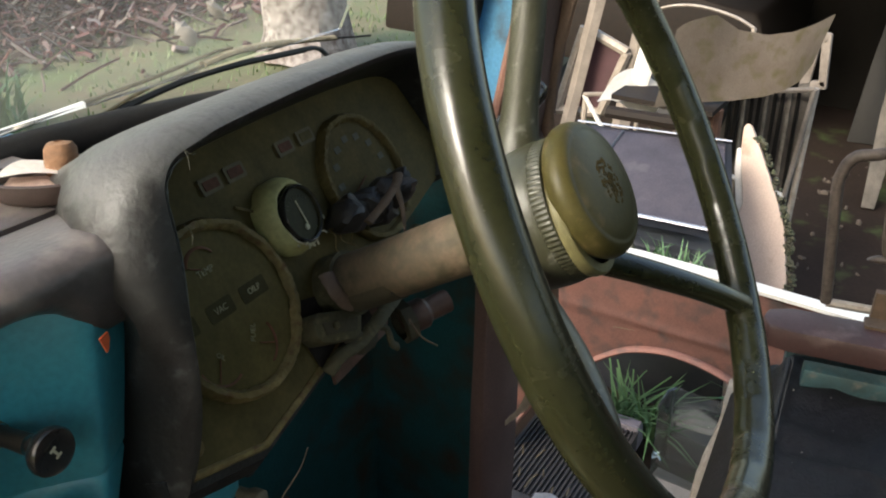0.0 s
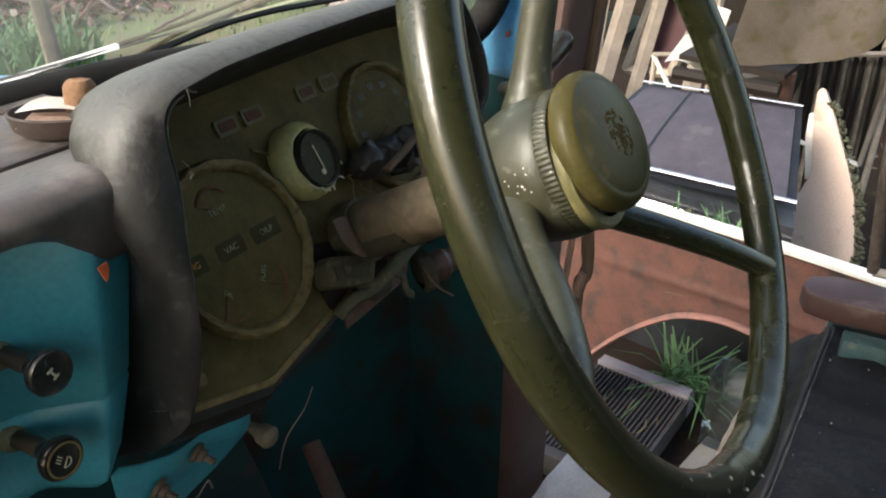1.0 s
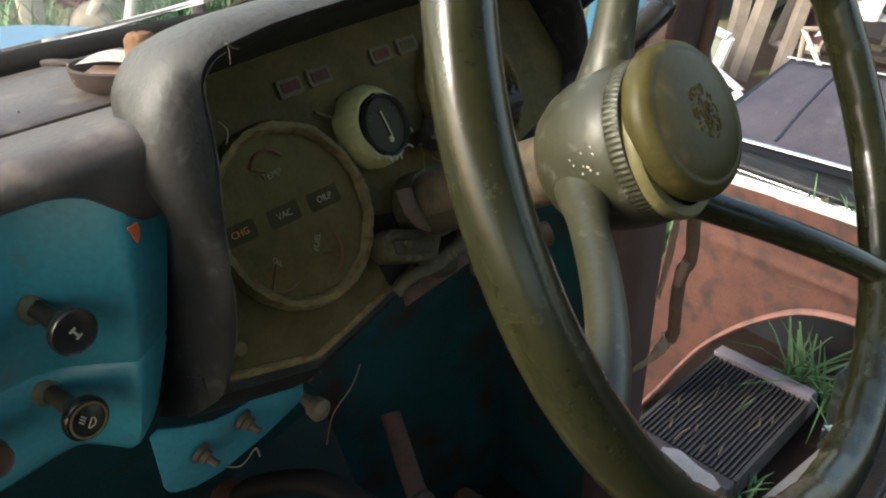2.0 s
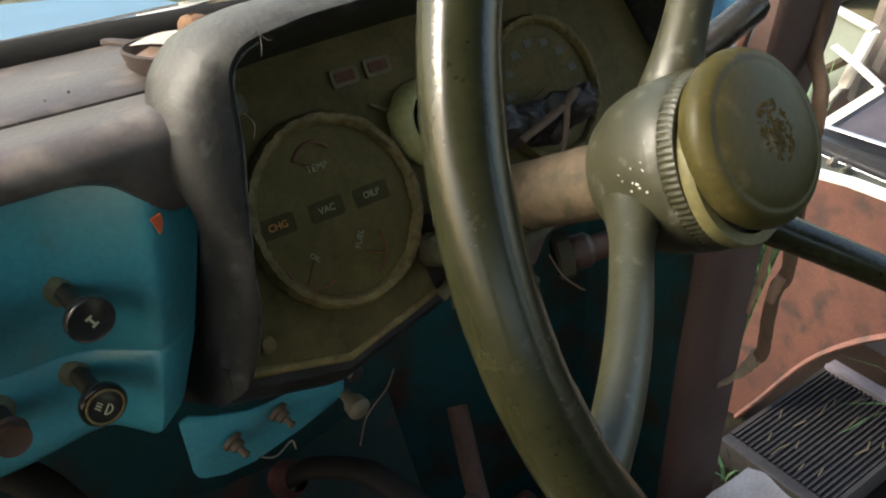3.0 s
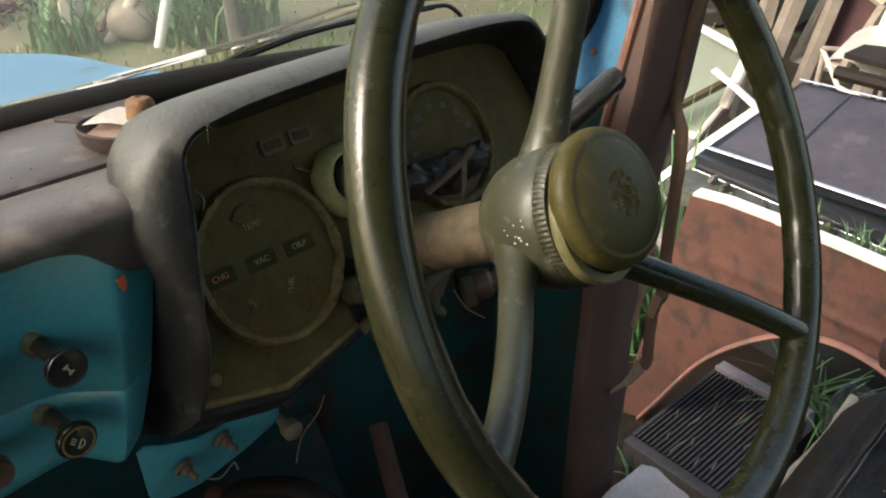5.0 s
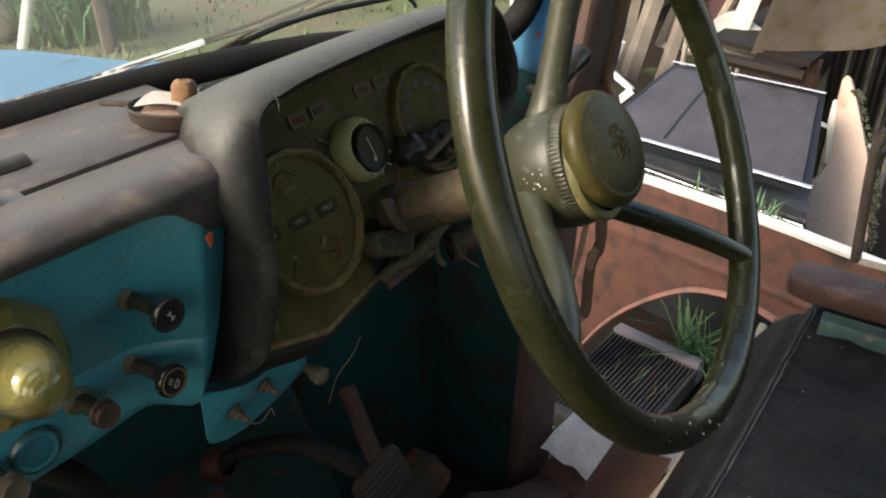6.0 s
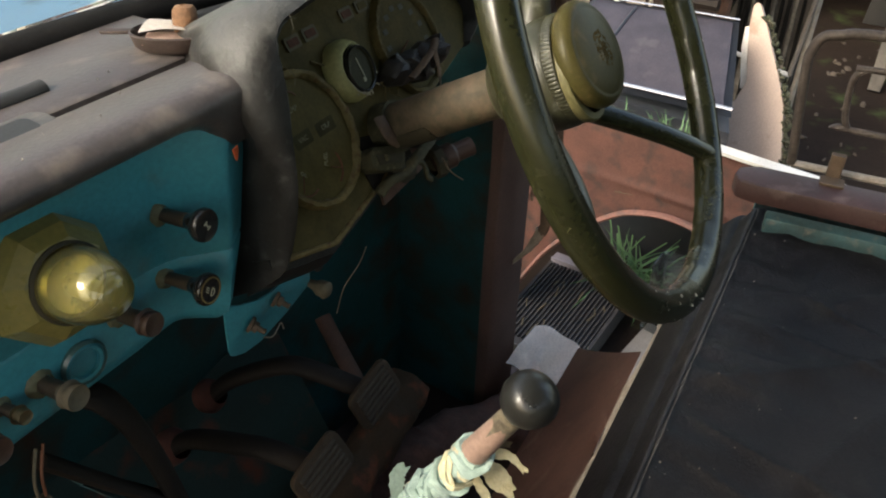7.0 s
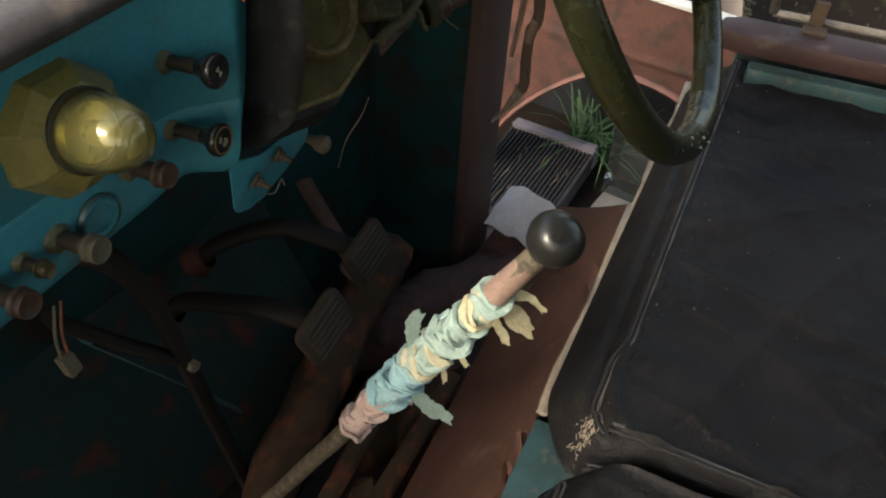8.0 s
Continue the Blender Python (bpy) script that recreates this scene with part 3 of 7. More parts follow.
def cab():
    part("floor_pan", slab(-0.80, 0.64, -1.2, 0.30, 0.52, 0.56), M_FLOOR, TRUCK, "rusty dirty cab floor")
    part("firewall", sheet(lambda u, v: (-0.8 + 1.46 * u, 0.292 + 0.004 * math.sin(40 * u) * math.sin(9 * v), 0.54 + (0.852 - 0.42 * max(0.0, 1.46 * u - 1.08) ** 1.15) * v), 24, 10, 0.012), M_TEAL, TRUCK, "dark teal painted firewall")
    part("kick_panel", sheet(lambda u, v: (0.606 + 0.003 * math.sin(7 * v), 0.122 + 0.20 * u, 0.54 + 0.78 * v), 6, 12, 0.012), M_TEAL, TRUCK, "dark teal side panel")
    part("pillar_foot", sheet(lambda u, v: (0.600 + 0.004 * u, 0.086 + 0.08 * u - 0.16 * (0.64 * v - 0.08), 1.31 + 0.64 * v), 8, 16, 0.008), M_PILLARBLUE, TRUCK, "sky blue painted pillar foot")
    rows = []
    for z in (0.45, 0.60, 0.75, 0.9, 1.05, 1.15, 1.25, 1.32, 1.40, 1.5, 1.65, 1.95):
        lean = max(0.0, z - 1.22)
        back = 0.100 - 0.012 * math.exp(-((z - 1.30) / 0.12) ** 2) - 0.16 * lean
        frnt = 0.128 - 0.20 * lean
        rows.append([(0.605, frnt, z), (0.600, frnt - 0.01, z), (0.600, back + 0.006, z), (0.608, back, z), (0.685, back, z), (0.695, back + 0.01, z), (0.695, frnt + 0.02, z)])
    part("door_pillar", loft(rows), M_BROWN, TRUCK, "brown primed door pillar")
    part("pillar_flange", tube([(0.600, 0.125 - 0.20 * max(0, z - 1.22), z) for z in (1.22, 1.3, 1.45, 1.7, 1.95)], 0.006, 8), M_BOARD, TRUCK, "bare brown door flange")
    # Unseen top and rear pieces, added to close the cab; the rear gap sets the light.
    part("unseen_roof", slab(-0.86, 0.74, -1.22, -0.05, 1.95, 1.98), M_BONNET, TRUCK)
    part("rear_light_block", slab(-0.86, 0.74, -1.22, -1.2, 0.52, 1.62), M_TEAL, TRUCK)
    part("rear_block_top", slab(-0.86, 0.74, -1.22, -1.2, 1.86, 1.95), M_TEAL, TRUCK)
    for x0, x1 in ((-0.86, -0.55), (0.43, 0.74)):
        part("rear_block_side", slab(x0, x1, -1.22, -1.2, 1.62, 1.86), M_TEAL, TRUCK)
    part("rear_pillar", slab(0.68, 0.74, -0.81, -0.75, 0.56, 1.98), M_BROWN, TRUCK)
    part("rear_pillar", slab(-0.86, -0.80, -0.81, -0.75, 0.56, 1.98), M_BROWN, TRUCK)
    # Unseen panel on the passenger side, added to block low light into the footwell.
    part("door_light_block", slab(-0.90, -0.86, -1.15, 0.30, 0.50, 1.12), M_TEAL, TRUCK)
    part("door_sill", slab(0.62, 0.72, -1.2, 0.15, 0.48, 0.58), M_BROWN, TRUCK)
    edge = [(0.215, 0.30), (0.213, 0.36), (0.21, 0.46), (0.206, 0.55), (0.192, 0.64), (0.155, 0.72), (0.1, 0.79), (0.0, 0.87), (-0.15, 0.95), (-0.35, 1.0), (-0.5, 1.02)]

    def bonnet(u, v):
        x, y = smooth_edge(edge, v)
        z = 1.392 - 0.165 * max(0.0, y - 0.30) ** 0.8 - 0.002 * u ** 6
        return (-0.6 + (x + 0.6) * u, 0.30 + (y - 0.30) * (u ** 0.02 if u > 0 else 0.98), z)
    part("bonnet", sheet(bonnet, 24, 24, 0.004), M_BONNET, TRUCK, "sky blue painted bonnet")
    part("nose", prism([(x, y + 0.03 if y < 0.5 else y - 0.01) for x, y in edge] + [(-0.6, 1.01), (-0.6, 0.33)], 0.55, pose(0, 0, 0.66)), M_TEAL, TRUCK)
    part("front_wheel_cover", slab(-0.7, 0.6, 0.4, 1.1, 0.25, 0.66), M_DARK, TRUCK)
    part("windscreen_seal", tube(smooth_path([(-0.8, 0.262, 1.398), (0.0, 0.262, 1.397), (0.3, 0.245, 1.387), (0.45, 0.205, 1.372), (0.54, 0.165, 1.362), (0.582, 0.148, 1.39), (0.588, 0.13, 1.46), (0.592, 0.10, 1.6), (0.6, 0.05, 1.9)], 5), 0.0158, 12), M_SEAL, TRUCK, "black rubber windscreen seal")
    part("scuttle_gasket", tube(smooth_path([(-0.8, 0.288, 1.390), (0.0, 0.288, 1.390), (0.3, 0.272, 1.380), (0.45, 0.235, 1.360)], 5), 0.016, 10, flat=0.6), M_SEAL, TRUCK, "black rubber scuttle gasket")
    part("seal_ledge", tube(smooth_path([(-0.8, 0.238, 1.390), (0.0, 0.238, 1.388), (0.3, 0.222, 1.382), (0.5, 0.19, 1.375)], 5), 0.007, 10, flat=0.6), M_DARK, TRUCK)
    for y, z in ((0.108, 1.455), (0.125, 1.44), (0.118, 1.47), (0.135, 1.36)):
        part("paint_chip", lathe([(0.0, 0.0008), (0.003, 0.0006), (0.0045, -0.001)], frame_axes((0.5985, y, z), (1, 0, 0.1), (0, -0.25, 1)), 9), M_ORANGE, TRUCK, "orange undercoat chip")
    g = part("windscreen", prism([(-0.78, 0), (0.55, 0), (0.59, 0.6), (-0.78, 0.6)], 0.004, frame_axes((0, 0.275, 1.41), (1, 0, 0), (0, -0.42, 0.9))), M_GLASS, TRUCK, "clear windscreen glass")
    g.visible_shadow = False
    hump = smooth_path([(0.27, 0.14, 0.66), (0.36, 0.10, 0.66), (0.48, 0.07, 0.63), (0.62, 0.02, 0.60)], 6)
    bm = tube(smooth_path(hump, 3), 0.05, 40)
    for v in bm.verts:
        v.co += noise.noise_vector(v.co * 22) * 0.010 + noise.noise_vector(v.co * 90) * 0.004
    part("floor_hump", bm, M_CARPET, TRUCK, "grimy red-brown floor ridge")
    bm = tube(smooth_path([(0.40, 0.125, 0.79), (0.30, 0.105, 0.775), (0.19, 0.085, 0.76), (0.07, 0.062, 0.735), (-0.06, 0.03, 0.69), (-0.2, -0.01, 0.62)], 16), 0.036, 40, flat=0.9)
    for v in bm.verts:
        v.co += noise.noise_vector(v.co * 14) * 0.009 + noise.noise_vector(v.co * 55) * 0.004
    part("tunnel", bm, M_RIDGE, TRUCK, "grimy olive-brown tunnel ridge with orange rust")
    part("tunnel_side", sheet(lambda u, v: (-0.2 + 0.6 * u, -0.005 + 0.105 * u + 0.03 - 0.01 * v, 0.57 + (0.03 + 0.17 * u) * v + 0.004 * math.sin(19 * u)), 20, 6, 0.01), M_RIDGE, TRUCK)
    rnd = random.Random(17)
    for k in range(9):
        x = 0.05 + 0.3 * rnd.random()
        s = rnd.uniform(0.018, 0.04)
        bm = bmesh.new()
        bmesh.ops.create_icosphere(bm, subdivisions=2, radius=s, matrix=pose(x, -0.05 + 0.07 * rnd.random(), 0.60 + 0.05 * rnd.random(), 30 * k, 20 * k, 50 * k) @ Matrix.Diagonal((1.6, 0.7, 0.6, 1)))
        for v in bm.verts:
            v.co += noise.noise_vector(v.co * 40) * 0.01
        part("floor_lump", bm, rnd.choice((M_FLOOR, M_CARPET, M_RIDGE)), TRUCK)
    for a, b in (((0.02, -0.02, 0.72), (0.34, 0.02, 0.74)), ((0.0, -0.07, 0.70), (0.3, -0.05, 0.71))):
        part("floor_rail", tube([a, tuple((p + q) / 2 for p, q in zip(a, b)), b], 0.014, 8, flat=0.6, wob=0.15), M_RIDGE, TRUCK)
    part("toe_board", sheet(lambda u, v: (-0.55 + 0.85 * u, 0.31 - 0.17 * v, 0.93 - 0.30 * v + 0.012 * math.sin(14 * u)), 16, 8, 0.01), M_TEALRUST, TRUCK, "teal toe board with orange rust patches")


def smooth_edge(pts, t):
    k = t * (len(pts) - 1)
    i = min(int(k), len(pts) - 2)
    s = k - i
    return tuple(a + (b - a) * s for a, b in zip(pts[i], pts[i + 1]))


cab()


# ---- dashboard ----
PAD_ROLL = [(p.x, p.y) for p in smooth_path([(y, z, 0) for y, z in ((0.062, 1.410), (0.034, 1.4085), (0.0225, 1.4115), (0.0170, 1.419), (0.0205, 1.427), (0.034, 1.4325), (0.068, 1.4275), (0.094, 1.4185))], 4)]
PAD_PROFILE = PAD_ROLL + [(0.0985, 1.4165), (0.1015, 1.4140), (0.1030, 1.4060), (0.1050, 1.3990), (0.1090, 1.3990), (0.1110, 1.4060), (0.1125, 1.4130), (0.1155, 1.4148), (0.16, 1.412), (0.245, 1.400), (0.245, 1.37), (0.075, 1.37)]


def push_knob(d, x, z, y0, length, r, stem_r, material, label, ring=None):
    """A pull switch on the dash face; its axis runs towards the seat."""
    m = frame_axes((x, y0, z), (1, 0.13, 0.0), (0.0, 0.10, 1))
    k = part("switch", lathe([(stem_r * 1.1, length * 0.62), (stem_r * 1.3, length * 0.72), (stem_r * 1.7, length * 0.80), (r * 0.9, length - 0.0045), (r, length - 0.002), (r, length + 0.001), (r * 0.93, length + 0.0025), (r * 0.8, length + 0.0018), (0, length + 0.0014)], m, 36), material, d, label)
    part("stem", lathe([(stem_r * 1.0, 0.0), (stem_r * 1.05, length * 0.3), (stem_r * 1.15, length * 0.66)], m, 20), M_STEM, k, "brown grimy stem")
    bm = lathe([(stem_r * 1.9, -0.001), (stem_r * 1.75, 0.001), (stem_r * 1.35, 0.003), (stem_r * 1.05, 0.004)], m, 28)
    for v in bm.verts:
        v.co += noise.noise_vector(v.co * 240) * 0.0014
    part("collar", bm, M_CREAMDIRT, k, "stained cream collar")
    return k, m @ pose(0, 0, length + 0.0028)


def dashboard():
    d = thing("dashboard", "teal painted steel dashboard with black vinyl pad", "dashboard", pose(0, 0.045, 1.22))

    def pad(x, droop):
        out = []
        for y, z in PAD_PROFILE:
            drop = 0.030 * min(1.0, max(0.0, (1.424 - z) / 0.0145)) ** 1.3 if y < 0.07 else 0.0
            low = z - droop * drop
            front = min(1.0, max(0.0, (0.062 - y) / 0.012))
            end = 0.088 + (0.061 + 0.42 * max(0.0, 1.4238 - low) + (y - 0.015) * 0.25 - 0.088) * front
            far = x if x < 0.03 else 0.03 + (x - 0.03) * (end - 0.03) / 0.058
            out.append((far + (max(0.0, y - 0.05) * 0.45 if x > 0.05 else 0.0), min(y, 0.205) if x > 0.06 else y, low))
        return out

    def sag(x):
        q = min(1.0, max(0.0, (x - 0.002) / 0.043))
        return 1.0 - math.sqrt(1.0 - q * q)
    xs = [-0.86, -0.5, -0.3, -0.15, -0.06, -0.02, 0.0] + [0.045 - 0.043 * math.cos(radians(d)) for d in range(8, 91, 6)] + list(np.linspace(0.048, 0.088, 10))
    bm = loft([pad(x, sag(x)) for x in xs])
    part("pad", bm, M_PAD, d, "dusty black vinyl dash pad")
    part("chip", prism([(-0.003, 0.003), (0.003, 0.004), (0.0033, 0.0), (0.0016, -0.0055), (0.0, -0.007), (-0.0014, -0.002)], 0.0012, frame_axes((0.043, 0.0135, 1.384), (1, 0.2, 0), (0, 0, 1))), M_ORANGE, d, "orange paint chip")
    prof = [(0.052, 1.405), (0.050, 1.402), (0.0447, 1.306), (0.0462, 1.3035), (0.0442, 1.301), (0.042, 1.245), (0.045, 1.230), (0.054, 1.219), (0.09, 1.212), (0.09, 1.405)]
    bm = loft([[(x - max(0.0, x + 0.01) / 0.076 * 0.24 * max(0.0, 1.395 - z), y + dy, z + 0.022 * min(1.0, max(0.0, (1.30 - z) / 0.08)) * min(1.0, max(0.0, (x + 0.15) / 0.15))) for y, z in prof] for x, dy in ((-0.86, 0), (-0.3, 0), (-0.05, 0), (-0.02, 0), (-0.008, -0.002), (0.004, -0.006), (0.015, -0.0115), (0.026, -0.0175), (0.036, -0.0235), (0.042, -0.0268), (0.0455, -0.0278), (0.049, -0.0270), (0.055, -0.0245), (0.067, -0.019), (0.078, -0.014))])
    part("panel", bm, M_BLUE, d, "glossy teal steel dash panel")
    k, m = push_knob(d, -0.0065, 1.3445, 0.0445, 0.041, 0.0125, 0.005, M_KNOB, "black pull knob with a white mark")
    bm = bmesh.new()
    for y in (-0.0026, 0.0026):
        box(bm, (0.0038, 0.0012, 0.0004), m @ pose(0, 0, 0, 0, 0, 25) @ pose(0, y, 0))
    box(bm, (0.0013, 0.005, 0.0004), m @ pose(0, 0, 0, 0, 0, 25))
    part("mark", bm, M_LETTER, k)
    k, m = push_knob(d, -0.014, 1.292, 0.0435, 0.041, 0.0125, 0.005, M_KNOB, "black pull knob with a lamp sign")
    part("ring", lathe([(0.0103, 0), (0.0103, 0.0006), (0.0092, 0.0006), (0.0092, 0)], m, 32), M_BEZEL, k)
    m = m @ pose(0, 0, 0, 0, 0, -38)
    bm = bmesh.new()
    tube([m @ Vector((0.0012 + 0.003 * math.cos(a), -0.001 + 0.003 * math.sin(a), 0.0003)) for a in [radians(t) for t in range(-90, 91, 20)]] + [m @ Vector((0.0012, -0.004, 0.0003))], 0.00035, 6, bm)
    for q in (-0.0028, -0.0012, 0.0004):
        box(bm, (0.0034, 0.0007, 0.0004), m @ pose(-0.0035, q + 0.001, 0.0002, 0, 0, -15))
    part("mark", bm, M_LETTER, k)
    push_knob(d, -0.058, 1.287, 0.043, 0.032, 0.0095, 0.006, M_BROWNKNOB, "brown pull knob")
    push_knob(d, -0.126, 1.272, 0.043, 0.034, 0.0095, 0.006, M_TANKNOB, "dusty tan pull knob")
    push_knob(d, -0.155, 1.274, 0.043, 0.022, 0.0055, 0.004, M_BRASS, "brass toggle switch")
    push_knob(d, -0.182, 1.272, 0.043, 0.034, 0.0095, 0.006, M_BROWNKNOB, "brown pull knob")
    m = frame_axes((-0.094, 0.0445, 1.267), (1, 0, 0), (0, 0, 1))
    s = part("socket", lathe([(0.0165, 0), (0.0165, 0.004), (0.014, 0.006), (0.012, 0.005), (0.011, 0.001), (0, 0.001)], m, 28), M_BLUE, d, "round teal socket with a clear rim")
    part("socket_rim", lathe([(0.0175, 0.001), (0.018, 0.004), (0.0165, 0.0065), (0.0155, 0.004)], m, 28), M_CLEARDIRT, s)
    # Black tube along the groove darkens it in place of shade.
    part("groove_shade_strip", tube([(-0.86, 0.107, 1.4075), (-0.3, 0.107, 1.4075), (0.06, 0.107, 1.4075)], 0.0035, 8), M_DARK, d, "dark strip painting the shade in the pad groove")
    # vents on the top of the pad
    part("vent", tube(smooth_path([(-0.12, 0.158, 1.414), (-0.03, 0.152, 1.414), (-0.008, 0.152, 1.414)], 3), 0.008, 10, flat=0.7), M_DARK, d, "black plastic vent lip")
    m = pose(-0.11, 0.098, 1.411)
    bm = prism(round_rect(0.15, 0.04, 0.012), 0.008, m)
    v = part("vent_cover", bm, M_PAD, d, "grey plastic vent surround", bevel=0.003)
    part("vent_slot", prism(round_rect(0.12, 0.022, 0.006), 0.0015, m @ pose(0, 0, 0.008)), M_DARK, v)
    return d


dashboard()


def indicator_lamp():
    l = thing("dash_lamp", "yellow bullet-shaped lamp on a faceted yellow base", "lamp", frame_axes((-0.0975, 0.0485, 1.343), (1, 0.02, 0), (0.0, 0.27, 1)))
    m = placed(l)
    b = lathe([(0.047, -0.006), (0.047, 0.003), (0.039, 0.020), (0.030, 0.028), (0.026, 0.029), (0.0, 0.029)], m @ pose(0, 0, 0, 0, 0, 22.5), 8)
    part("base", b, M_YBASE, l, "faceted brown-olive translucent base", smooth=False, bevel=0.001)
    part("gasket", lathe([(0.0275, 0.026), (0.0275, 0.0305), (0.0255, 0.032)], m, 40), M_GRIME, l)
    prof = [(0.0248, 0.029), (0.0253, 0.035), (0.0246, 0.045), (0.0222, 0.058), (0.0185, 0.0675), (0.0158, 0.0725)]
    for r, h in ((0.0148, 0.0735), (0.0140, 0.0733), (0.0120, 0.0758), (0.0112, 0.0756), (0.0092, 0.0775), (0.0084, 0.0773), (0.006, 0.0786), (0.003, 0.079), (0, 0.0791)):
        prof.append((r, h))
    prof += [(0.012, 0.0735), (0.0165, 0.067), (0.0203, 0.057), (0.0227, 0.0455), (0.0233, 0.035), (0.0232, 0.0295)]
    part("dome", lathe(prof, m, 48), M_YDOME, l, "glossy yellow lens with ringed tip")
    part("reflector", lathe([(0.0225, 0.0295), (0.019, 0.034), (0.013, 0.031), (0, 0.031)], m, 32), M_LAMPCORE, l)
    part("bulb", lathe([(0.007, 0.030), (0.008, 0.04), (0.009, 0.048), (0.006, 0.055), (0, 0.057)], m, 20), M_LAMPCORE, l)


indicator_lamp()

# ---- instrument cluster: its own axes, u to the right, v up its face, w out of its face ----
CL = frame_axes((0.152, 0.054, 1.332), (0.98481, 0.17365, 0.0), (-0.08682, 0.49240, 0.86603))


def cluster():
    c = thing("instrument_cluster", "dusty grey instrument cowl with old round gauges", "instrument cluster", CL.copy())
    # outer u, v, w; inner u, v; front w
    rows = [(-0.106, -0.082, -0.055, -0.090, -0.070, 0.006), (-0.101, -0.060, -0.042, -0.086, -0.058, 0.018), (-0.0965, -0.035, -0.016, -0.081, -0.037, 0.034), (-0.0915, -0.008, 0.008, -0.080, -0.010, 0.052),
            (-0.0955, 0.025, 0.045, -0.075, 0.022, 0.066), (-0.1005, 0.055, 0.051, -0.068, 0.052, 0.077), (-0.0965, 0.080, 0.046, -0.064, 0.075, 0.083),
            (-0.086, 0.101, 0.036, -0.060, 0.087, 0.086), (-0.071, 0.115, 0.034, -0.048, 0.095, 0.088), (-0.053, 0.123, 0.030, -0.022, 0.097, 0.089), (-0.017, 0.125, 0.028, 0.004, 0.098, 0.089),
            (0.1, 0.120, 0.028, 0.1, 0.096, 0.086), (0.216, 0.112, 0.025, 0.21, 0.091, 0.078), (0.29, 0.101, 0.02, 0.285, 0.084, 0.066), (0.335, 0.09, 0.022, 0.322, 0.074, 0.054),
            (0.360, 0.06, 0.018, 0.343, 0.05, 0.042), (0.366, 0.02, 0.010, 0.349, 0.018, 0.034), (0.360, -0.015, -0.004, 0.344, -0.012, 0.022), (0.33, -0.038, -0.02, 0.32, -0.03, 0.008)]
    pts = [smooth_path([Vector(r[:3]) for r in rows], 4), smooth_path([Vector((r[3], r[4], r[5])) for r in rows], 4)]
    sec = []
    for o, i in zip(*pts):
        d, dw = i - o, i.z - o.z
        deep = min(1.0, max(0.0, (o.x + 0.075) / 0.09)) if o.y > 0.04 else min(1.0, max(0.0, (0.04 - o.y) / 0.05))
        back = o.z - 0.050 - 0.09 * deep
        ring = [(o.x + 0.034 * (1 - deep), o.y, back), (o.x + 0.018 * (1 - deep), o.y, o.z - 0.030), (o.x, o.y, o.z)]
        for a, b in ((0.03, 0.22), (0.10, 0.46), (0.24, 0.70), (0.44, 0.87), (0.68, 0.97), (0.88, 1.0)):
            ring.append((o.x + a * d.x, o.y + a * d.y, o.z + b * dw))
        ring += [(i.x, i.y, i.z - 0.004), (i.x + 0.02 * d.x, i.y + 0.02 * d.y, i.z - 0.012), (i.x, i.y, min(-0.004, i.z - 0.02)), (i.x, i.y, -0.11)]
        sec.append([CL @ Vector(p) for p in ring])
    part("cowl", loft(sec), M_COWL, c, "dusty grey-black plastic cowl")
    part("worn_edge", tube([CL @ (p + Vector((0.0002, 0.0, -0.0035))) for p in pts[1][4:34]], lambda t: 0.0007 + 0.0004 * math.sin(41 * t) * math.sin(97 * t), 6), M_WORNEDGE, c, "pale worn edge of the cowl")
    for hang in ([(-0.0425, 0.0997, 0.0895), (-0.0440, 0.095, 0.0905), (-0.0465, 0.089, 0.090)], [(-0.0425, 0.0997, 0.0895), (-0.0405, 0.0955, 0.0905), (-0.0375, 0.0947, 0.0905)], [(-0.064, 0.066, 0.083), (-0.061, 0.060, 0.082), (-0.0635, 0.054, 0.08)]):
        part("thread", tube(smooth_path([CL @ Vector(p) for p in hang], 4), 0.0002, 5), M_LETTERDIM, c, "pale dusty thread")
    under = [(-0.10, -0.070), (-0.088, -0.074), (-0.026, -0.095), (0.06, -0.086), (0.14, -0.067), (0.2, -0.05)]
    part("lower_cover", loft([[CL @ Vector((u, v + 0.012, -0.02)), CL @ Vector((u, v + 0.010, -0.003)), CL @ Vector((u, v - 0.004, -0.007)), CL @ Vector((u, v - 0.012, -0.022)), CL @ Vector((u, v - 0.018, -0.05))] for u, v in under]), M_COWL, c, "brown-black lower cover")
    outline = [(-0.093, -0.070), (-0.074, -0.012), (-0.060, 0.05), (-0.047, 0.09), (0.0, 0.106), (0.21, 0.1), (0.33, 0.078), (0.35, 0.0), (0.32, -0.032), (0.2, -0.05), (0.06, -0.083), (-0.026, -0.092)]
    f = part("face_panel", prism(outline, 0.006, CL @ pose(0, 0, -0.006)), M_PANEL, c, "dusty black instrument panel")
    lip = [(-0.088, -0.068), (-0.026, -0.090), (0.06, -0.081), (0.14, -0.062)]
    part("panel_lip", tube([CL @ Vector((u, v, 0.0)) for u, v in lip], 0.0028, 8), M_BEZEL, f)
    part("screw", lathe([(0.0055, 0), (0.0055, 0.003), (0.004, 0.005), (0, 0.0055)], CL @ pose(-0.073, -0.057, 0), 16), M_BEZEL, f, "tarnished screw head")

    def gauge(name, u, v, r, h, label):
        m = CL @ pose(u, v, 0)
        g = part(name, lathe([(r * 0.98, 0), (r * 0.98, h), (0, h)], m, 64), M_DIAL if name != "speedometer" else M_PANEL, c, label)
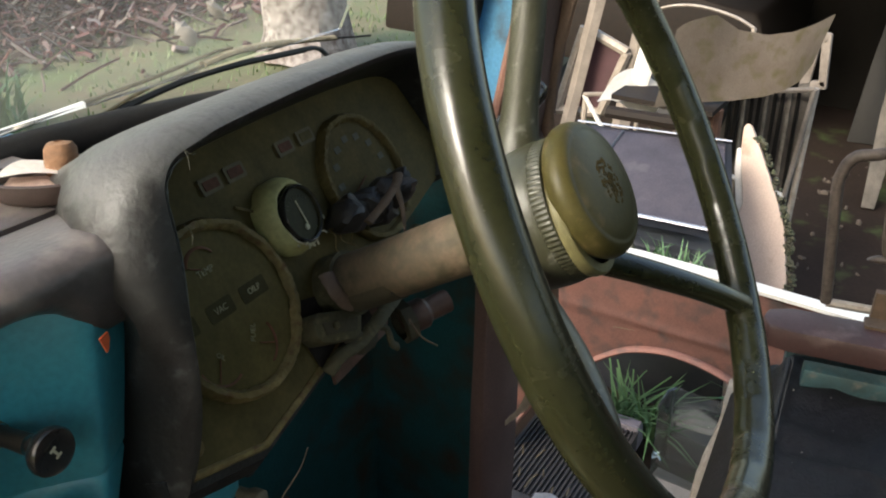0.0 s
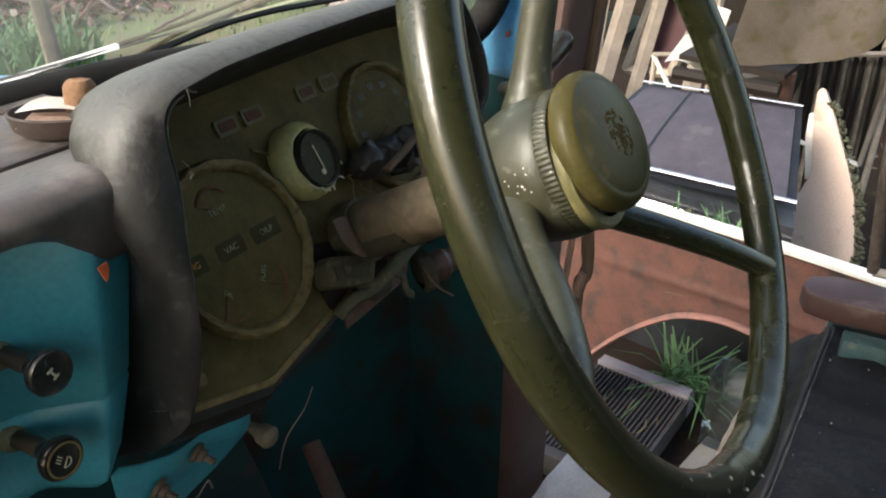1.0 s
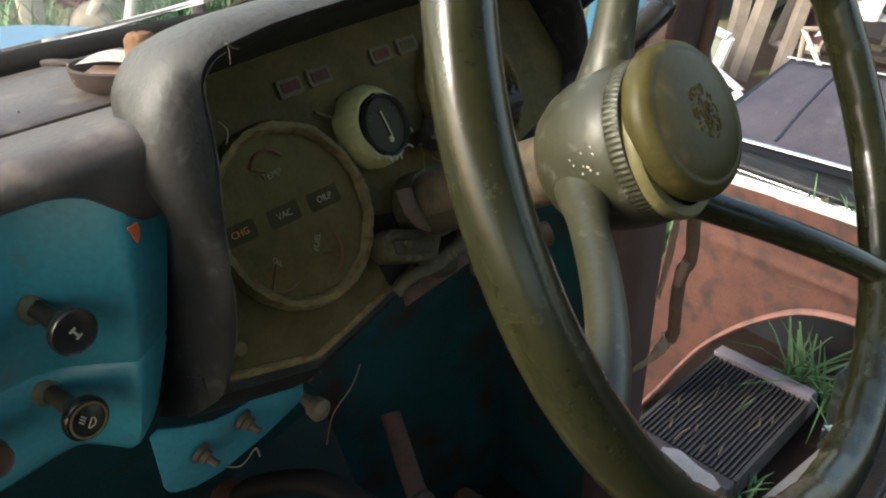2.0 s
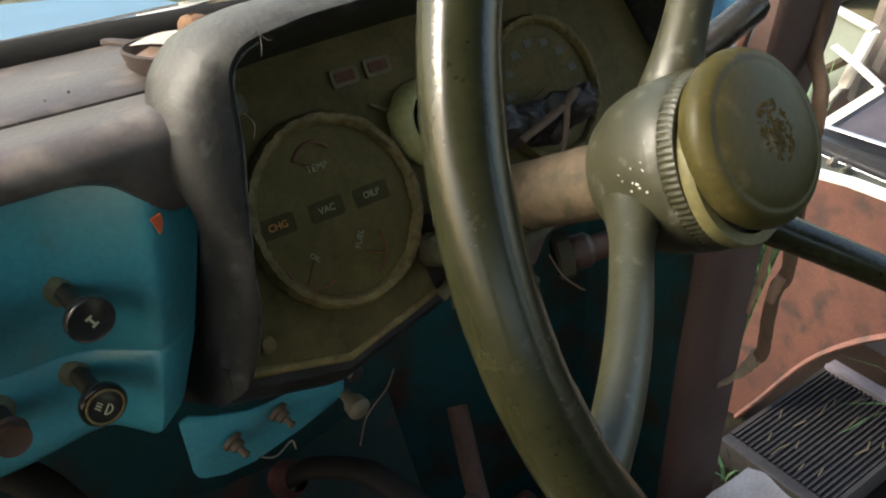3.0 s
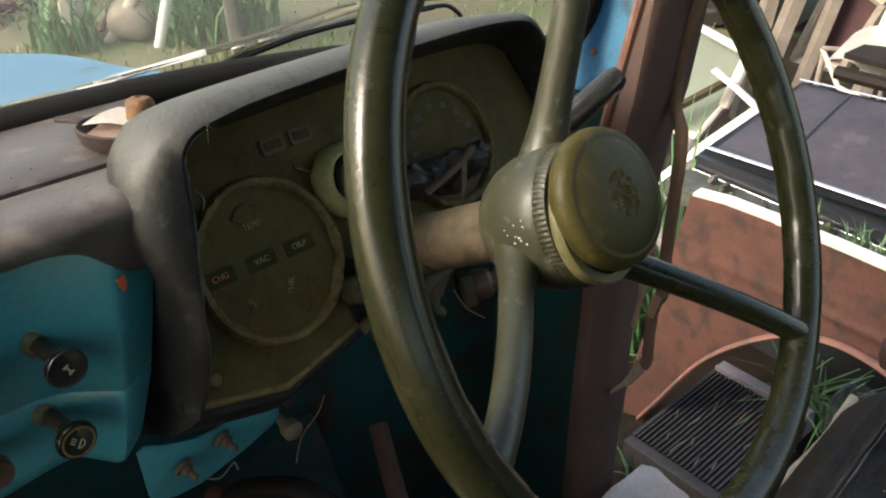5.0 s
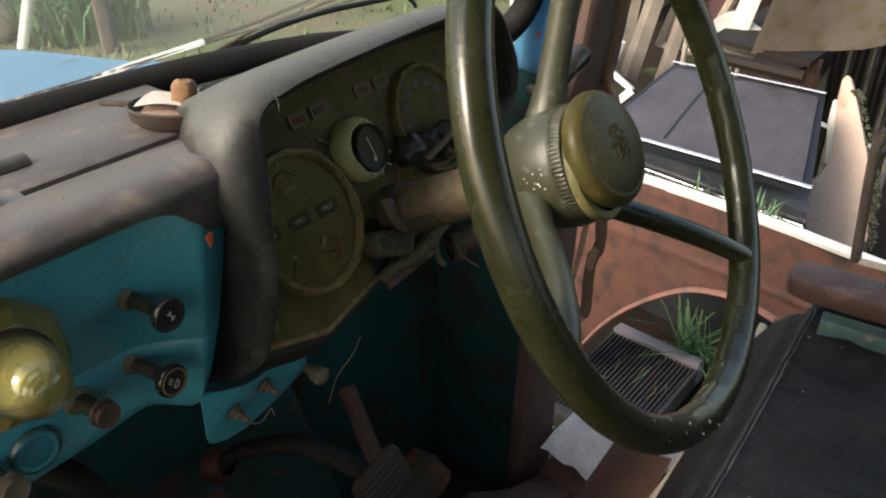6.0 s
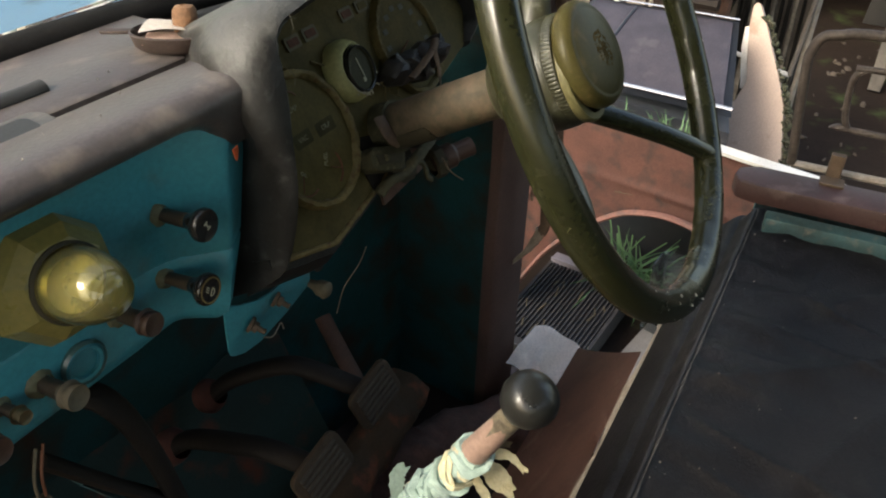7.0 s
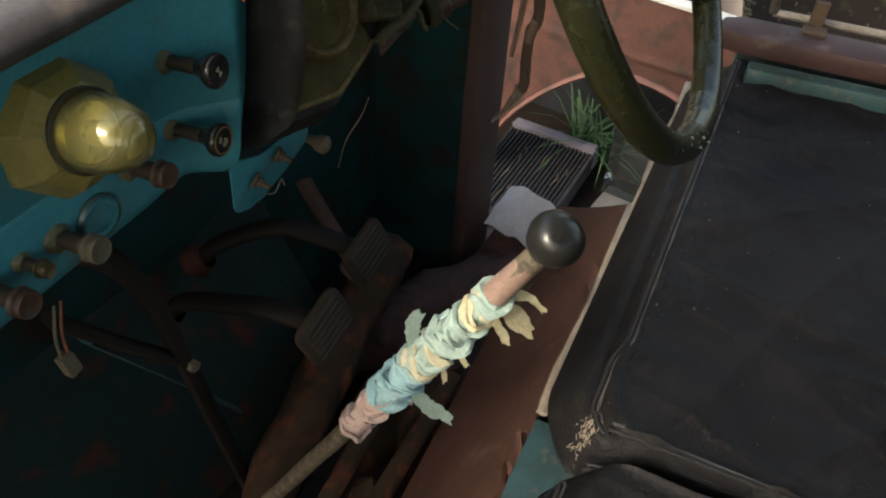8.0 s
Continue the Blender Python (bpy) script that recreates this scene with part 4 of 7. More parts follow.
        bm = lathe([(r * 1.07, 0), (r * 1.07, h + 0.001), (r * 1.04, h + 0.0055), (r * 0.98, h + 0.0055), (r * 0.955, h + 0.004), (r * 0.93, h + 0.001)], m, 200)
        for vert in bm.verts:
            vert.co += noise.noise_vector(vert.co * 260) * 0.0012 + noise.noise_vector(vert.co * 60) * 0.001
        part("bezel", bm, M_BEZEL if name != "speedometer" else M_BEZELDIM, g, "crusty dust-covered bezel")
        return g, m @ pose(0, 0, h + 0.0004)

    def letters(g, m, text, u, v, size, turn=0):
        part("lettering", text_mesh(text, size * 0.68, m @ pose(u, v, 0, 0, 0, turn)), M_CHGLET if text == "CHG" else M_DIALLET, g)

    def arc(g, m, cu, cv, r, a0, a1, material, width=0.0009):
        part("scale_mark", tube([m @ Vector((cu + r * math.cos(radians(a)), cv + r * math.sin(radians(a)), 0.0002)) for a in np.linspace(a0, a1, 14)], width, 6, flat=0.4), material, g)

    g, m = gauge("combination_gauge", 0.006, -0.003, 0.0585, 0.003, "faded round combination gauge")
    for text, u, v, size, turn in (("TEMP", -0.002, 0.029, 0.0095, -4), ("VAC", -0.007, 0.003, 0.0092, -4), ("OILP", 0.027, 0.0, 0.0092, -4), ("CHG", -0.042, 0.006, 0.0092, -4), ("FUEL", 0.006, -0.023, 0.0088, 52), ("OIL", -0.028, -0.021, 0.007, -50)):
        letters(g, m, text, u, v, size, turn)
    for u, v, w in ((-0.007, 0.003, 0.025), (0.027, 0.0, 0.027), (-0.042, 0.006, 0.024)):
        part("warning_window", prism(round_rect(w, 0.0125, 0.002), 0.0002, m @ pose(u, v, -0.0003, 0, 0, -4)), M_WINDIM, g)
    arc(g, m, -0.002, 0.030, 0.0155, 30, 150, M_REDFADE, 0.0016)
    arc(g, m, 0.004, -0.03, 0.018, -75, 20, M_REDFADE, 0.0010)
    arc(g, m, -0.028, -0.02, 0.02, 185, 290, M_REDFADE, 0.0009)
    for cu, cv, a, r in ((-0.002, 0.030, 150, 0.013), (0.004, -0.03, -30, 0.016), (-0.028, -0.02, 230, 0.018)):
        c2, s2 = math.cos(radians(a)), math.sin(radians(a))
        part("needle", tube([m @ Vector((cu + 0.003 * c2, cv + 0.003 * s2, 0.0006)), m @ Vector((cu + r * c2, cv + r * s2, 0.0006))], 0.0005, 6), M_REDFADE, g, "thin faded needle")
    g, m = gauge("speedometer", 0.212, 0.012, 0.053, 0.003, "dark dusty speedometer")
    for k in range(9):
        a = radians(200 - 27 * k)
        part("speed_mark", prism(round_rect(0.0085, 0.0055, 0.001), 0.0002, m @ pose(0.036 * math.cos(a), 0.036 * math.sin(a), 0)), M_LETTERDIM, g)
    part("needle", tube([m @ Vector((0, 0, 0.001)), m @ Vector((-0.03, -0.008, 0.001))], 0.0006, 6), M_REDFADE, g)
    # added round gauge in a thick stained ring
    ring = CL @ pose(0.0965, 0.0245, 0, 4, 3, 0)
    m = ring @ pose(0.0022, -0.0018, 0) @ Matrix.Diagonal((0.88, 0.88, 1, 1))
    g = part("volt_gauge", lathe([(0.0248, 0), (0.0248, 0.016), (0.0242, 0.0185), (0.0225, 0.019), (0.0222, 0.0165), (0, 0.0165)], m, 48), M_DIALBLACK, c, "small round black gauge in a stained ring")
    bm = lathe([(0.0295, -0.002), (0.030, 0.006), (0.0285, 0.011), (0.0258, 0.0150), (0.0235, 0.0165), (0.0215, 0.0160)], ring, 48)
    for vert in bm.verts:
        vert.co += noise.noise_vector(vert.co * 120) * 0.0012
    part("putty_ring", bm, M_CREAM, g, "yellow-stained cream putty ring")
    part("rim", lathe([(0.0252, 0.014), (0.0256, 0.0178), (0.0243, 0.0200), (0.0228, 0.0192), (0.0222, 0.0168)], m, 48), M_KNOB, g)
    mm = m @ pose(0, 0, 0.0168)
    bm = bmesh.new()
    box(bm, (0.0012, 0.022, 0.0006), mm @ pose(0.001, 0.001, 0.0005, 0, 0, 6))
    lathe([(0.0026, 0), (0.0026, 0.0012), (0, 0.0014)], mm @ pose(-0.0005, -0.012, 0), 14, bm)
    part("needle", bm, M_LETTER, g, "white needle")
    for k in range(9):
        a = radians(30 + 15 * k)
        bm = bmesh.new()
        box(bm, (0.0028, 0.0007, 0.0004), mm @ pose(0.017 * math.cos(a), 0.012 * math.sin(a) + 0.003, 0.0002, 0, 0, 30 + 15 * k))
        part("scale_mark", bm, M_LETTERDIM, g)
    rnd = random.Random(4)
    bm = bmesh.new()
    for k in range(26):
        a = radians(rnd.uniform(195, 345))
        p = m @ Vector((0.0258 * math.cos(a), 0.0258 * math.sin(a), 0.016 + rnd.uniform(-0.004, 0.003)))
        q = p + (CL.to_3x3() @ Vector((rnd.uniform(-0.003, 0.003), -0.001 - rnd.random() * 0.003, rnd.uniform(-0.001, 0.002))))
        tube([p, p.lerp(q, 0.5) + Vector((0, 0, 0.001)), q], 0.0007, 5, bm)
    for a0, a1 in ((-165, -70), (-62, 15), (22, 58)):
        tube([m @ Vector((0.0262 * math.cos(radians(a)), 0.0262 * math.sin(radians(a)), 0.0165)) for a in np.linspace(a0, a1, 12)], 0.0009, 6, bm, flat=0.7, wob=0.3)
    part("glue_shreds", bm, M_LETTER, g, "white shreds of old glue")
    # warning lights
    for u, v, material in ((0.050, 0.072, M_REDWIN), (0.077, 0.071, M_REDWIN), (0.139, 0.068, M_REDWIN), (0.168, 0.067, M_PANEL), (-0.028, 0.078, M_GREENWIN)):
        w = 0.021 if u > 0 else 0.013
        l = part("warning_light", prism(round_rect(w, 0.0120, 0.002), 0.002, CL @ pose(u, v, 0, 0, 0, -3)), M_LAMPEDGE, c, "small rectangular warning light")
        part("lens", prism(round_rect(w - 0.006, 0.0070, 0.0012), 0.0006, CL @ pose(u, v, 0.002, 0, 0, -3)), material, l)
    part("tab", tube([CL @ Vector((0.060, 0.050, 0.001)), CL @ Vector((0.070, 0.041, 0.004))], 0.002, 6, flat=0.4), M_BEZEL, c)
    return c


cluster()


def switch_bracket():
    b = thing("switch_bracket", "teal steel bracket with two brass toggle switches", "bracket", pose(0.09, 0.055, 1.205))
    m = frame_axes((0.03, 0.044, 1.17), (1, 0.1, 0), (0, -0.06, 1))
    outline = [(0.002, 0.006), (0.006, 0.002), (0.02, -0.005), (0.041, -0.008), (0.08, -0.002), (0.112, 0.007), (0.117, 0.010), (0.118, 0.038), (0.115, 0.041), (0.08, 0.038), (0.058, 0.038), (0.043, 0.041), (0.02, 0.052), (0.005, 0.062), (-0.001, 0.059), (0.0, 0.012)]
    part("plate", prism(outline, 0.002, m), M_BLUE, b, "scuffed teal plate", bevel=0.0006)
    for x, y in ((0.028, 0.024), (0.063, 0.028)):
        k = part("toggle_switch", lathe([(0.0075, 0), (0.0075, 0.003), (0.005, 0.004), (0.005, 0.008), (0.0028, 0.0085), (0.0024, 0.013), (0.003, 0.0155), (0, 0.0165)], m @ pose(x, y, 0.002, 24, 18), 12), M_RUSTTAN, b, "brass toggle switch")
    part("knob", lathe([(0.004, 0), (0.005, 0.008), (0.008, 0.013), (0.0088, 0.021), (0.006, 0.024), (0, 0.025)], m @ pose(0.117, 0.008, 0.0), 20), M_TANKNOB, b, "dusty tan round knob")
    part("plug", lathe([(0.0065, 0), (0.0065, 0.012), (0.005, 0.014), (0, 0.014)], m @ pose(0.124, 0.028, -0.004), 18), M_DARK, b, "black rubber plug")
    bm = tube(smooth_path([m @ Vector(p) for p in ((0.04, -0.002, 0), (0.055, -0.012, 0.004), (0.07, -0.008, 0.002), (0.072, -0.016, 0.004))], 5), 0.0008, 6)
    part("wire", bm, M_STEEL, b)


switch_bracket()

# ---- steering wheel and column ----
SW = frame_axes((0.306, -0.161, 1.417), (0.97855, 0.20601, 0.0), (-0.10109, 0.48018, 0.87133))
WHEEL_R, WHEEL_T = 0.2085, 0.0138


def steering_wheel():
    w = thing("steering_wheel", "dusty olive-black three-spoke steering wheel", "steering wheel", SW.copy())
    n = 216
    turn = SW @ frame_axes((-0.0006, 0.0002, 0.0018), (1, 0, -0.0033), (0, 1, 0.0128))
    bm = bmesh.new()
    rings = []
    for k in range(n):
        a = 2 * math.pi * k / n
        c, s = math.cos(a), math.sin(a)
        grip = 0.0010 * max(0.0, math.sin(a * 36))
        ring = []
        for j in range(20):
            b = 2 * math.pi * j / 20
            t = WHEEL_T - grip * min(1.0, max(0.0, -math.cos(b) * 1.6 - 0.2)) * (1.0 if math.sin(b) < 0.6 else 0.0)
            ring.append(bm.verts.new(turn @ Vector(((WHEEL_R + t * math.cos(b)) * c, (WHEEL_R + t * math.cos(b)) * s, t * math.sin(b)))))
        rings.append(ring)
    for a, b in zip(rings, rings[1:] + rings[:1]):
        for j in range(20):
            bm.faces.new((a[j], a[(j + 1) % 20], b[(j + 1) % 20], b[j]))
    part("rim", bm, M_RIM, w, "worn olive-black wheel rim")
    part("hub", lathe([(0.022, -0.113), (0.030, -0.111), (0.037, -0.105), (0.0425, -0.096), (0.046, -0.085), (0.048, -0.073), (0.0487, -0.061), (0.0482, -0.0515), (0.0470, -0.0492), (0.044, -0.0490)], SW, 64), M_HUB, w, "dusty grey hub")
    bm = bmesh.new()
    count = 336
    prof = [(0.0462, -0.0500), (0.0474, -0.0490), (0.0473, -0.0415), (0.0462, -0.0402), (0.0445, -0.0400), (0.0440, -0.0440)]
    rows = []
    for r, h in prof:
        groove = [0.0009 if k % 4 < 2 and r > 0.047 else 0.0 for k in range(count)]
        rows.append([bm.verts.new(SW @ Vector(((r - g) * math.cos(2 * math.pi * k / count), (r - g) * math.sin(2 * math.pi * k / count), h))) for k, g in enumerate(groove)])
    for a, b in zip(rows, rows[1:]):
        for k in range(count):
            bm.faces.new((a[k], a[(k + 1) % count], b[(k + 1) % count], b[k]))
    part("ribbed_ring", bm, M_HUB, w, "ribbed grey ring")
    part("ring_gap", lathe([(0.0442, -0.0430), (0.041, -0.0425), (0.030, -0.0425)], SW, 48), M_GRIME, w)
    part("cream_ring", lathe([(0.0425, -0.044), (0.0440, -0.040), (0.0440, -0.0355), (0.0425, -0.0335), (0.037, -0.033)], SW @ pose(-0.0012, -0.0040, 0.0), 56), M_CREAMDULL, w, "yellowed cream ring")
    m = SW @ frame_axes((0.0020, 0.0055, -0.0275), (1.0, 0.0, 0.083), (0.0, 1.0, -0.089))
    prof = [(0.036, -0.0085), (0.0405, -0.0080), (0.0437, -0.0062), (0.0455, -0.0030), (0.0461, 0.0005), (0.0455, 0.0042), (0.0437, 0.0076), (0.0412, 0.0098), (0.0385, 0.0106), (0.0375, 0.0104), (0.0362, 0.0110), (0.030, 0.0125), (0.020, 0.0140), (0.010, 0.0148), (0, 0.0150)]
    hp = part("horn_pad", lathe(prof, m, 72), M_HORN, w, "olive horn button with a worn emblem")
    rnd = random.Random(12)
    bm = bmesh.new()
    for k in range(150):
        a = rnd.uniform(0, 6.28)
        q = rnd.choice((rnd.uniform(0.75, 1.0), rnd.uniform(0.0, 0.7)))
        x, y = 0.001 + 0.0115 * q * math.cos(a), 0.0005 + 0.0165 * q * math.sin(a)
        e = rnd.uniform(0.0004, 0.0017)
        n = rnd.randint(5, 7)
        prism([(x + e * rnd.uniform(0.4, 1.3) * math.cos(6.28 * c / n), y + e * rnd.uniform(0.4, 1.3) * math.sin(6.28 * c / n)) for c in range(n)], 0.0003, m @ pose(0, 0, 0.01495 - 2.6 * (x * x + y * y), 0, 0, 0), bm)
    part("emblem", bm, M_EMBLEM, hp, "worn flaking rusty emblem")
    for a, deep in ((72.6, -0.066), (195.4, -0.075), (307.2, -0.072)):
        c, q = math.cos(radians(a)), math.sin(radians(a))
        pts = [SW @ Vector((c * r, q * r, deep * k)) for r, k in ((0.026, 1.05), (0.046, 1.0), (0.075, 0.80), (0.11, 0.53), (0.15, 0.25), (0.186, 0.05), (0.205, 0.0))]
        size = 0.0125 if a < 90 else 0.0112
        bm = tube(smooth_path(pts, 6), lambda t: size - 0.0022 * t + 0.013 * math.exp(-((t / 0.17) ** 2)) + 0.016 * max(0.0, t - 0.86), 20)
        part("spoke", bm, M_RIM if a > 300 else M_HUB, w, "dark spoke" if a > 300 else "dusty grey spoke")
    rnd = random.Random(8)
    for k in range(13):
        bm = bmesh.new()
        a = radians(172 + rnd.uniform(-14, 14))
        p = SW @ Vector((0.0488 * math.cos(a), 0.0488 * math.sin(a), -0.063 + rnd.uniform(-0.010, 0.006)))
        e = rnd.uniform(0.4, 1.0)
        lathe([(0, 0.0006), (0.0006 * e, 0.0004), (0.0008 * e, -0.0006)], pose(*p, rnd.uniform(0, 180), rnd.uniform(0, 180)), 6, bm)
        part("paint_speck", bm, M_WHITE, w, "white paint speck")
    for a, b in ((188, 0.4), (199, 0.5), (214, 0.35), (222, 0.9), (235, 0.6), (176, 1.1), (243, 0.3), (193, 0.9), (204, 0.1), (209, 1.2), (218, 0.55), (228, 0.2), (231, 1.3), (238, 1.0), (247, 0.7), (252, 0.1), (183, 0.75)):
        t = radians(a)
        p = SW @ Vector(((WHEEL_R + WHEEL_T * math.cos(b + 1.0)) * math.cos(t), (WHEEL_R + WHEEL_T * math.cos(b + 1.0)) * math.sin(t), WHEEL_T * math.sin(b + 1.0)))
        part("paint_speck", lathe([(0, 0.0005), (0.0006, 0.0003), (0.0009, -0.0005)], pose(*p, a, 40 * b, a) @ Matrix.Diagonal((1.8, 0.8, 1, 1)), 6), M_WHITE, w, "white paint speck")

    col = thing("steering_column", "pinkish-brown primed steering column with clamp", "steering column", SW @ pose(0, 0, -0.3))
    bm = tube([SW @ Vector((0, 0, h)) for h in (-0.1, -0.14, -0.18, -0.22, -0.26, -0.30, -0.36, -0.5)], 0.0225, 28, wob=0.012)
    part("column_tube", bm, M_COLUMN, col, "scuffed pinkish column tube")
    cm = SW @ pose(0, 0, -0.238)
    bm = lathe([(0.0225, -0.009), (0.0255, -0.009), (0.0255, 0.009), (0.0225, 0.009)], cm, 28)
    part("clamp", bm, M_OLIVE, col, "grimy olive clamp")
    # Ragged dark sleeve on the tube's lower half stands in for its shade.
    rnd = random.Random(77)
    low = [0.185 + 0.006 * rnd.random() for _ in range(19)]
    secs = []
    for k in range(12):
        ring = []
        for c in range(19):
            a = radians(188 + 150 * c / 18)
            h = -low[c] - (0.285 - low[c]) * k / 11
            q = 0.0232 + 0.0010 * noise.noise(Vector((c * 0.7, k * 0.6, 3)))
            ring.append(SW @ Vector((q * math.cos(a), q * math.sin(a), h)))
        secs.append(ring + [SW @ Vector((0.0215 * math.cos(radians(188 + 150 * c / 18)), 0.0215 * math.sin(radians(188 + 150 * c / 18)), -low[c] - (0.285 - low[c]) * k / 11)) for c in range(18, -1, -1)])
    part("underside_shade", loft(secs), M_GRIME, col, "dark sleeve painting the shade under the column")
    bm = tube(smooth_path([cm @ Vector(p) for p in ((-0.02, -0.012, 0.0), (-0.026, -0.028, 0.004), (-0.018, -0.044, 0.002), (0.0, -0.05, 0))], 5), 0.008, 8, flat=0.35)
    part("clamp_strap", bm, M_GRIME, col)
    bm = prism([(-0.045, -0.05), (0.04, -0.055), (0.07, -0.035), (0.045, -0.015), (-0.03, -0.018)], 0.004, cm @ pose(0, -0.008, -0.02))
    part("bracket_plate", bm, M_RUST, col, "grimy bracket plate", bevel=0.001)
    at = lambda u, v, w: CL @ Vector((u, v, w))
    part("lower_bar", tube(smooth_path([at(0.05, -0.085, 0.006), at(0.062, -0.080, 0.013), at(0.084, -0.083, 0.016), at(0.115, -0.080, 0.020), at(0.17, -0.074, 0.016), at(0.25, -0.055, 0.0)], 5), 0.0065, 10, flat=0.6, wob=0.08), M_OLIVE, col, "grimy olive support bar")
    bm = prism([(0.050, -0.044), (0.060, -0.0425), (0.098, -0.060), (0.101, -0.066), (0.090, -0.0775), (0.080, -0.0770), (0.049, -0.0625), (0.046, -0.056)], 0.018, CL @ pose(0, 0, 0.002))
    part("bracket_box", bm, M_OLIVE, col, "grimy olive clamp housing", bevel=0.0025)
    part("box_plate", prism([(0.056, -0.0495), (0.092, -0.0655), (0.085, -0.0725), (0.054, -0.059)], 0.0015, CL @ pose(0, 0, 0.02)), M_GRIME, col, bevel=0.0005)
    part("bolt_head", lathe([(0.0035, 0), (0.0035, 0.002), (0.0025, 0.003), (0, 0.0032)], CL @ pose(0.066, -0.0575, 0.0212), 6), M_OLIVE, col, "worn bolt head")
    # Flat dark piece paints the shade of the open cavity under the column.
    part("cavity_shade", prism([(0.050, -0.026), (0.13, -0.052), (0.13, -0.085), (0.07, -0.09), (0.052, -0.084)], 0.0015, CL @ pose(0, 0, 0.0008)), M_DARKIRON, col)
    bm = tube(smooth_path([at(0.084, -0.024, 0.022), at(0.079, -0.033, 0.026), at(0.080, -0.043, 0.026), at(0.089, -0.054, 0.024), at(0.102, -0.059, 0.02)], 6), lambda t: 0.0062 - 0.0016 * t, 10, flat=0.4, wob=0.06)
    part("hook_strap", bm, M_STRIP, col, "bent rust-brown hook strap")
    for pts, r, mm, lab in (([at(0.12, -0.064, 0.012), at(0.16, -0.078, 0.0), at(0.20, -0.085, 0.008), at(0.25, -0.08, 0.0)], 0.012, M_DARKIRON, "grimy cable loom"), ([at(0.118, -0.086, 0.012), at(0.123, -0.094, 0.014), at(0.122, -0.105, 0.012), at(0.128, -0.112, 0.010)], 0.0045, M_OLIVE, "short pale wire end")):
        bm = tube(smooth_path(pts, 6), r, 10, flat=0.6, wob=0.12)
        for v in bm.verts:
            v.co += noise.noise_vector(v.co * 60) * 0.002
        part("bracket_arm", bm, mm, col, lab)
    part("lock_collar", lathe([(0.015, -0.006), (0.019, -0.004), (0.019, 0.006), (0.0145, 0.007)], CL @ pose(0.178, -0.112, -0.01, 8, 55, 0), 8), M_GRIME, col, "olive hexagon collar")
    part("steering_lock", lathe([(0.012, 0), (0.014, 0.004), (0.014, 0.02), (0.0105, 0.024), (0.0105, 0.045), (0, 0.046)], CL @ pose(0.178, -0.112, -0.01, 8, 55, 0), 20), M_BROWNKNOB, col, "rusty lock barrel")


steering_wheel()


def wiring():
    s = thing("ignition_switch", "black ignition switch clump with bare wires", "switch", CL @ pose(0.17, -0.02, 0.02))
    rnd = random.Random(3)
    for k, (u, v, w, r) in enumerate(((0.146, -0.002, 0.018, 0.02), (0.168, -0.002, 0.02, 0.018), (0.200, -0.006, 0.026, 0.021), (0.222, -0.006, 0.024, 0.017), (0.183, -0.016, 0.02, 0.016))):
        bm = lathe([(0, -r * 0.8), (r * 0.5, -r * 0.78), (r * 0.9, -r * 0.5), (r, -r * 0.2), (r * 0.98, r * 0.35), (r * 0.75, r * 0.7), (r * 0.45, r * 0.82), (0, r * 0.85)], CL @ pose(u, v, w, rnd.uniform(-60, 60), rnd.uniform(-60, 60)) @ Matrix.Diagonal((0.95, 0.62, 0.9, 1)), 28)
        for vert in bm.verts:
            vert.co += noise.noise_vector(vert.co * 70) * 0.007 + noise.noise_vector(vert.co * 190) * 0.003
        part("switch_body" if k == 2 else "connector", bm, M_CLUMP, s, "lumpy purple-brown switch body" if k == 2 else "")
    part("cable_tag", tube(smooth_path([CL @ Vector(p) for p in ((0.143, -0.012, 0.034), (0.165, -0.007, 0.04), (0.19, -0.001, 0.042), (0.206, 0.004, 0.038))], 4), 0.0042, 8, flat=0.45), M_RUSTTAN, s, "tan cable tag")
    part("cable_tail", tube(smooth_path([CL @ Vector(p) for p in ((0.186, -0.002, 0.044), (0.17, -0.018, 0.05), (0.152, -0.040, 0.05))], 4), lambda t: 0.003 - 0.0022 * t, 7, flat=0.4), M_RUSTTAN, s)
    for k in range(2):
        p = [CL @ Vector((0.128 + 0.005 * math.cos(t + 2 * k) + 0.012 * k, -0.014 + 0.011 * math.sin(t + 1.7 * k), 0.012 + 0.003 * math.sin(3 * t))) for t in np.linspace(0.5, 4.8, 9)]
        part("bare_wire", tube(smooth_path(p, 3), 0.0006, 6), M_BEZEL, s, "thin bare wire")
    w = thing("hanging_wire", "thin pale wires hanging under the dash", "wire", pose(0.16, 0.0, 1.24))
    part("strand", tube(smooth_path([(0.155, -0.012, 1.245), (0.151, -0.006, 1.225), (0.14, 0.004, 1.20), (0.135, 0.01, 1.17)], 5), 0.0006, 6), M_STEEL, w)
    part("strand", tube(smooth_path([(0.29, 0.0, 1.27), (0.30, -0.005, 1.25), (0.315, -0.01, 1.235)], 5), 0.0008, 6), M_RUSTTAN, w)
    st = thing("column_stalk", "black plastic column stalk with a switch", "stalk", pose(0.40, -0.03, 1.40))
    a, b = Vector((0.385, -0.02, 1.395)), Vector((0.437, -0.028, 1.424))
    part("stalk_body", tube([a, a.lerp(b, 0.08), a.lerp(b, 0.9), b], lambda t: 0.0105 if 0.02 < t < 0.95 else 0.008, 16), M_KNOB, st, "black cylindrical stalk")
    part("stalk_arm", tube([a + Vector((0.06, 0.055, -0.03)), a], 0.006, 10), M_DARK, st)


wiring()


# ---- door seal strip hanging along the pillar ----
st = thing("seal_strip", "bent rusty brown door seal strip hanging loose", "seal strip", pose(0.66, 0.06, 1.2))
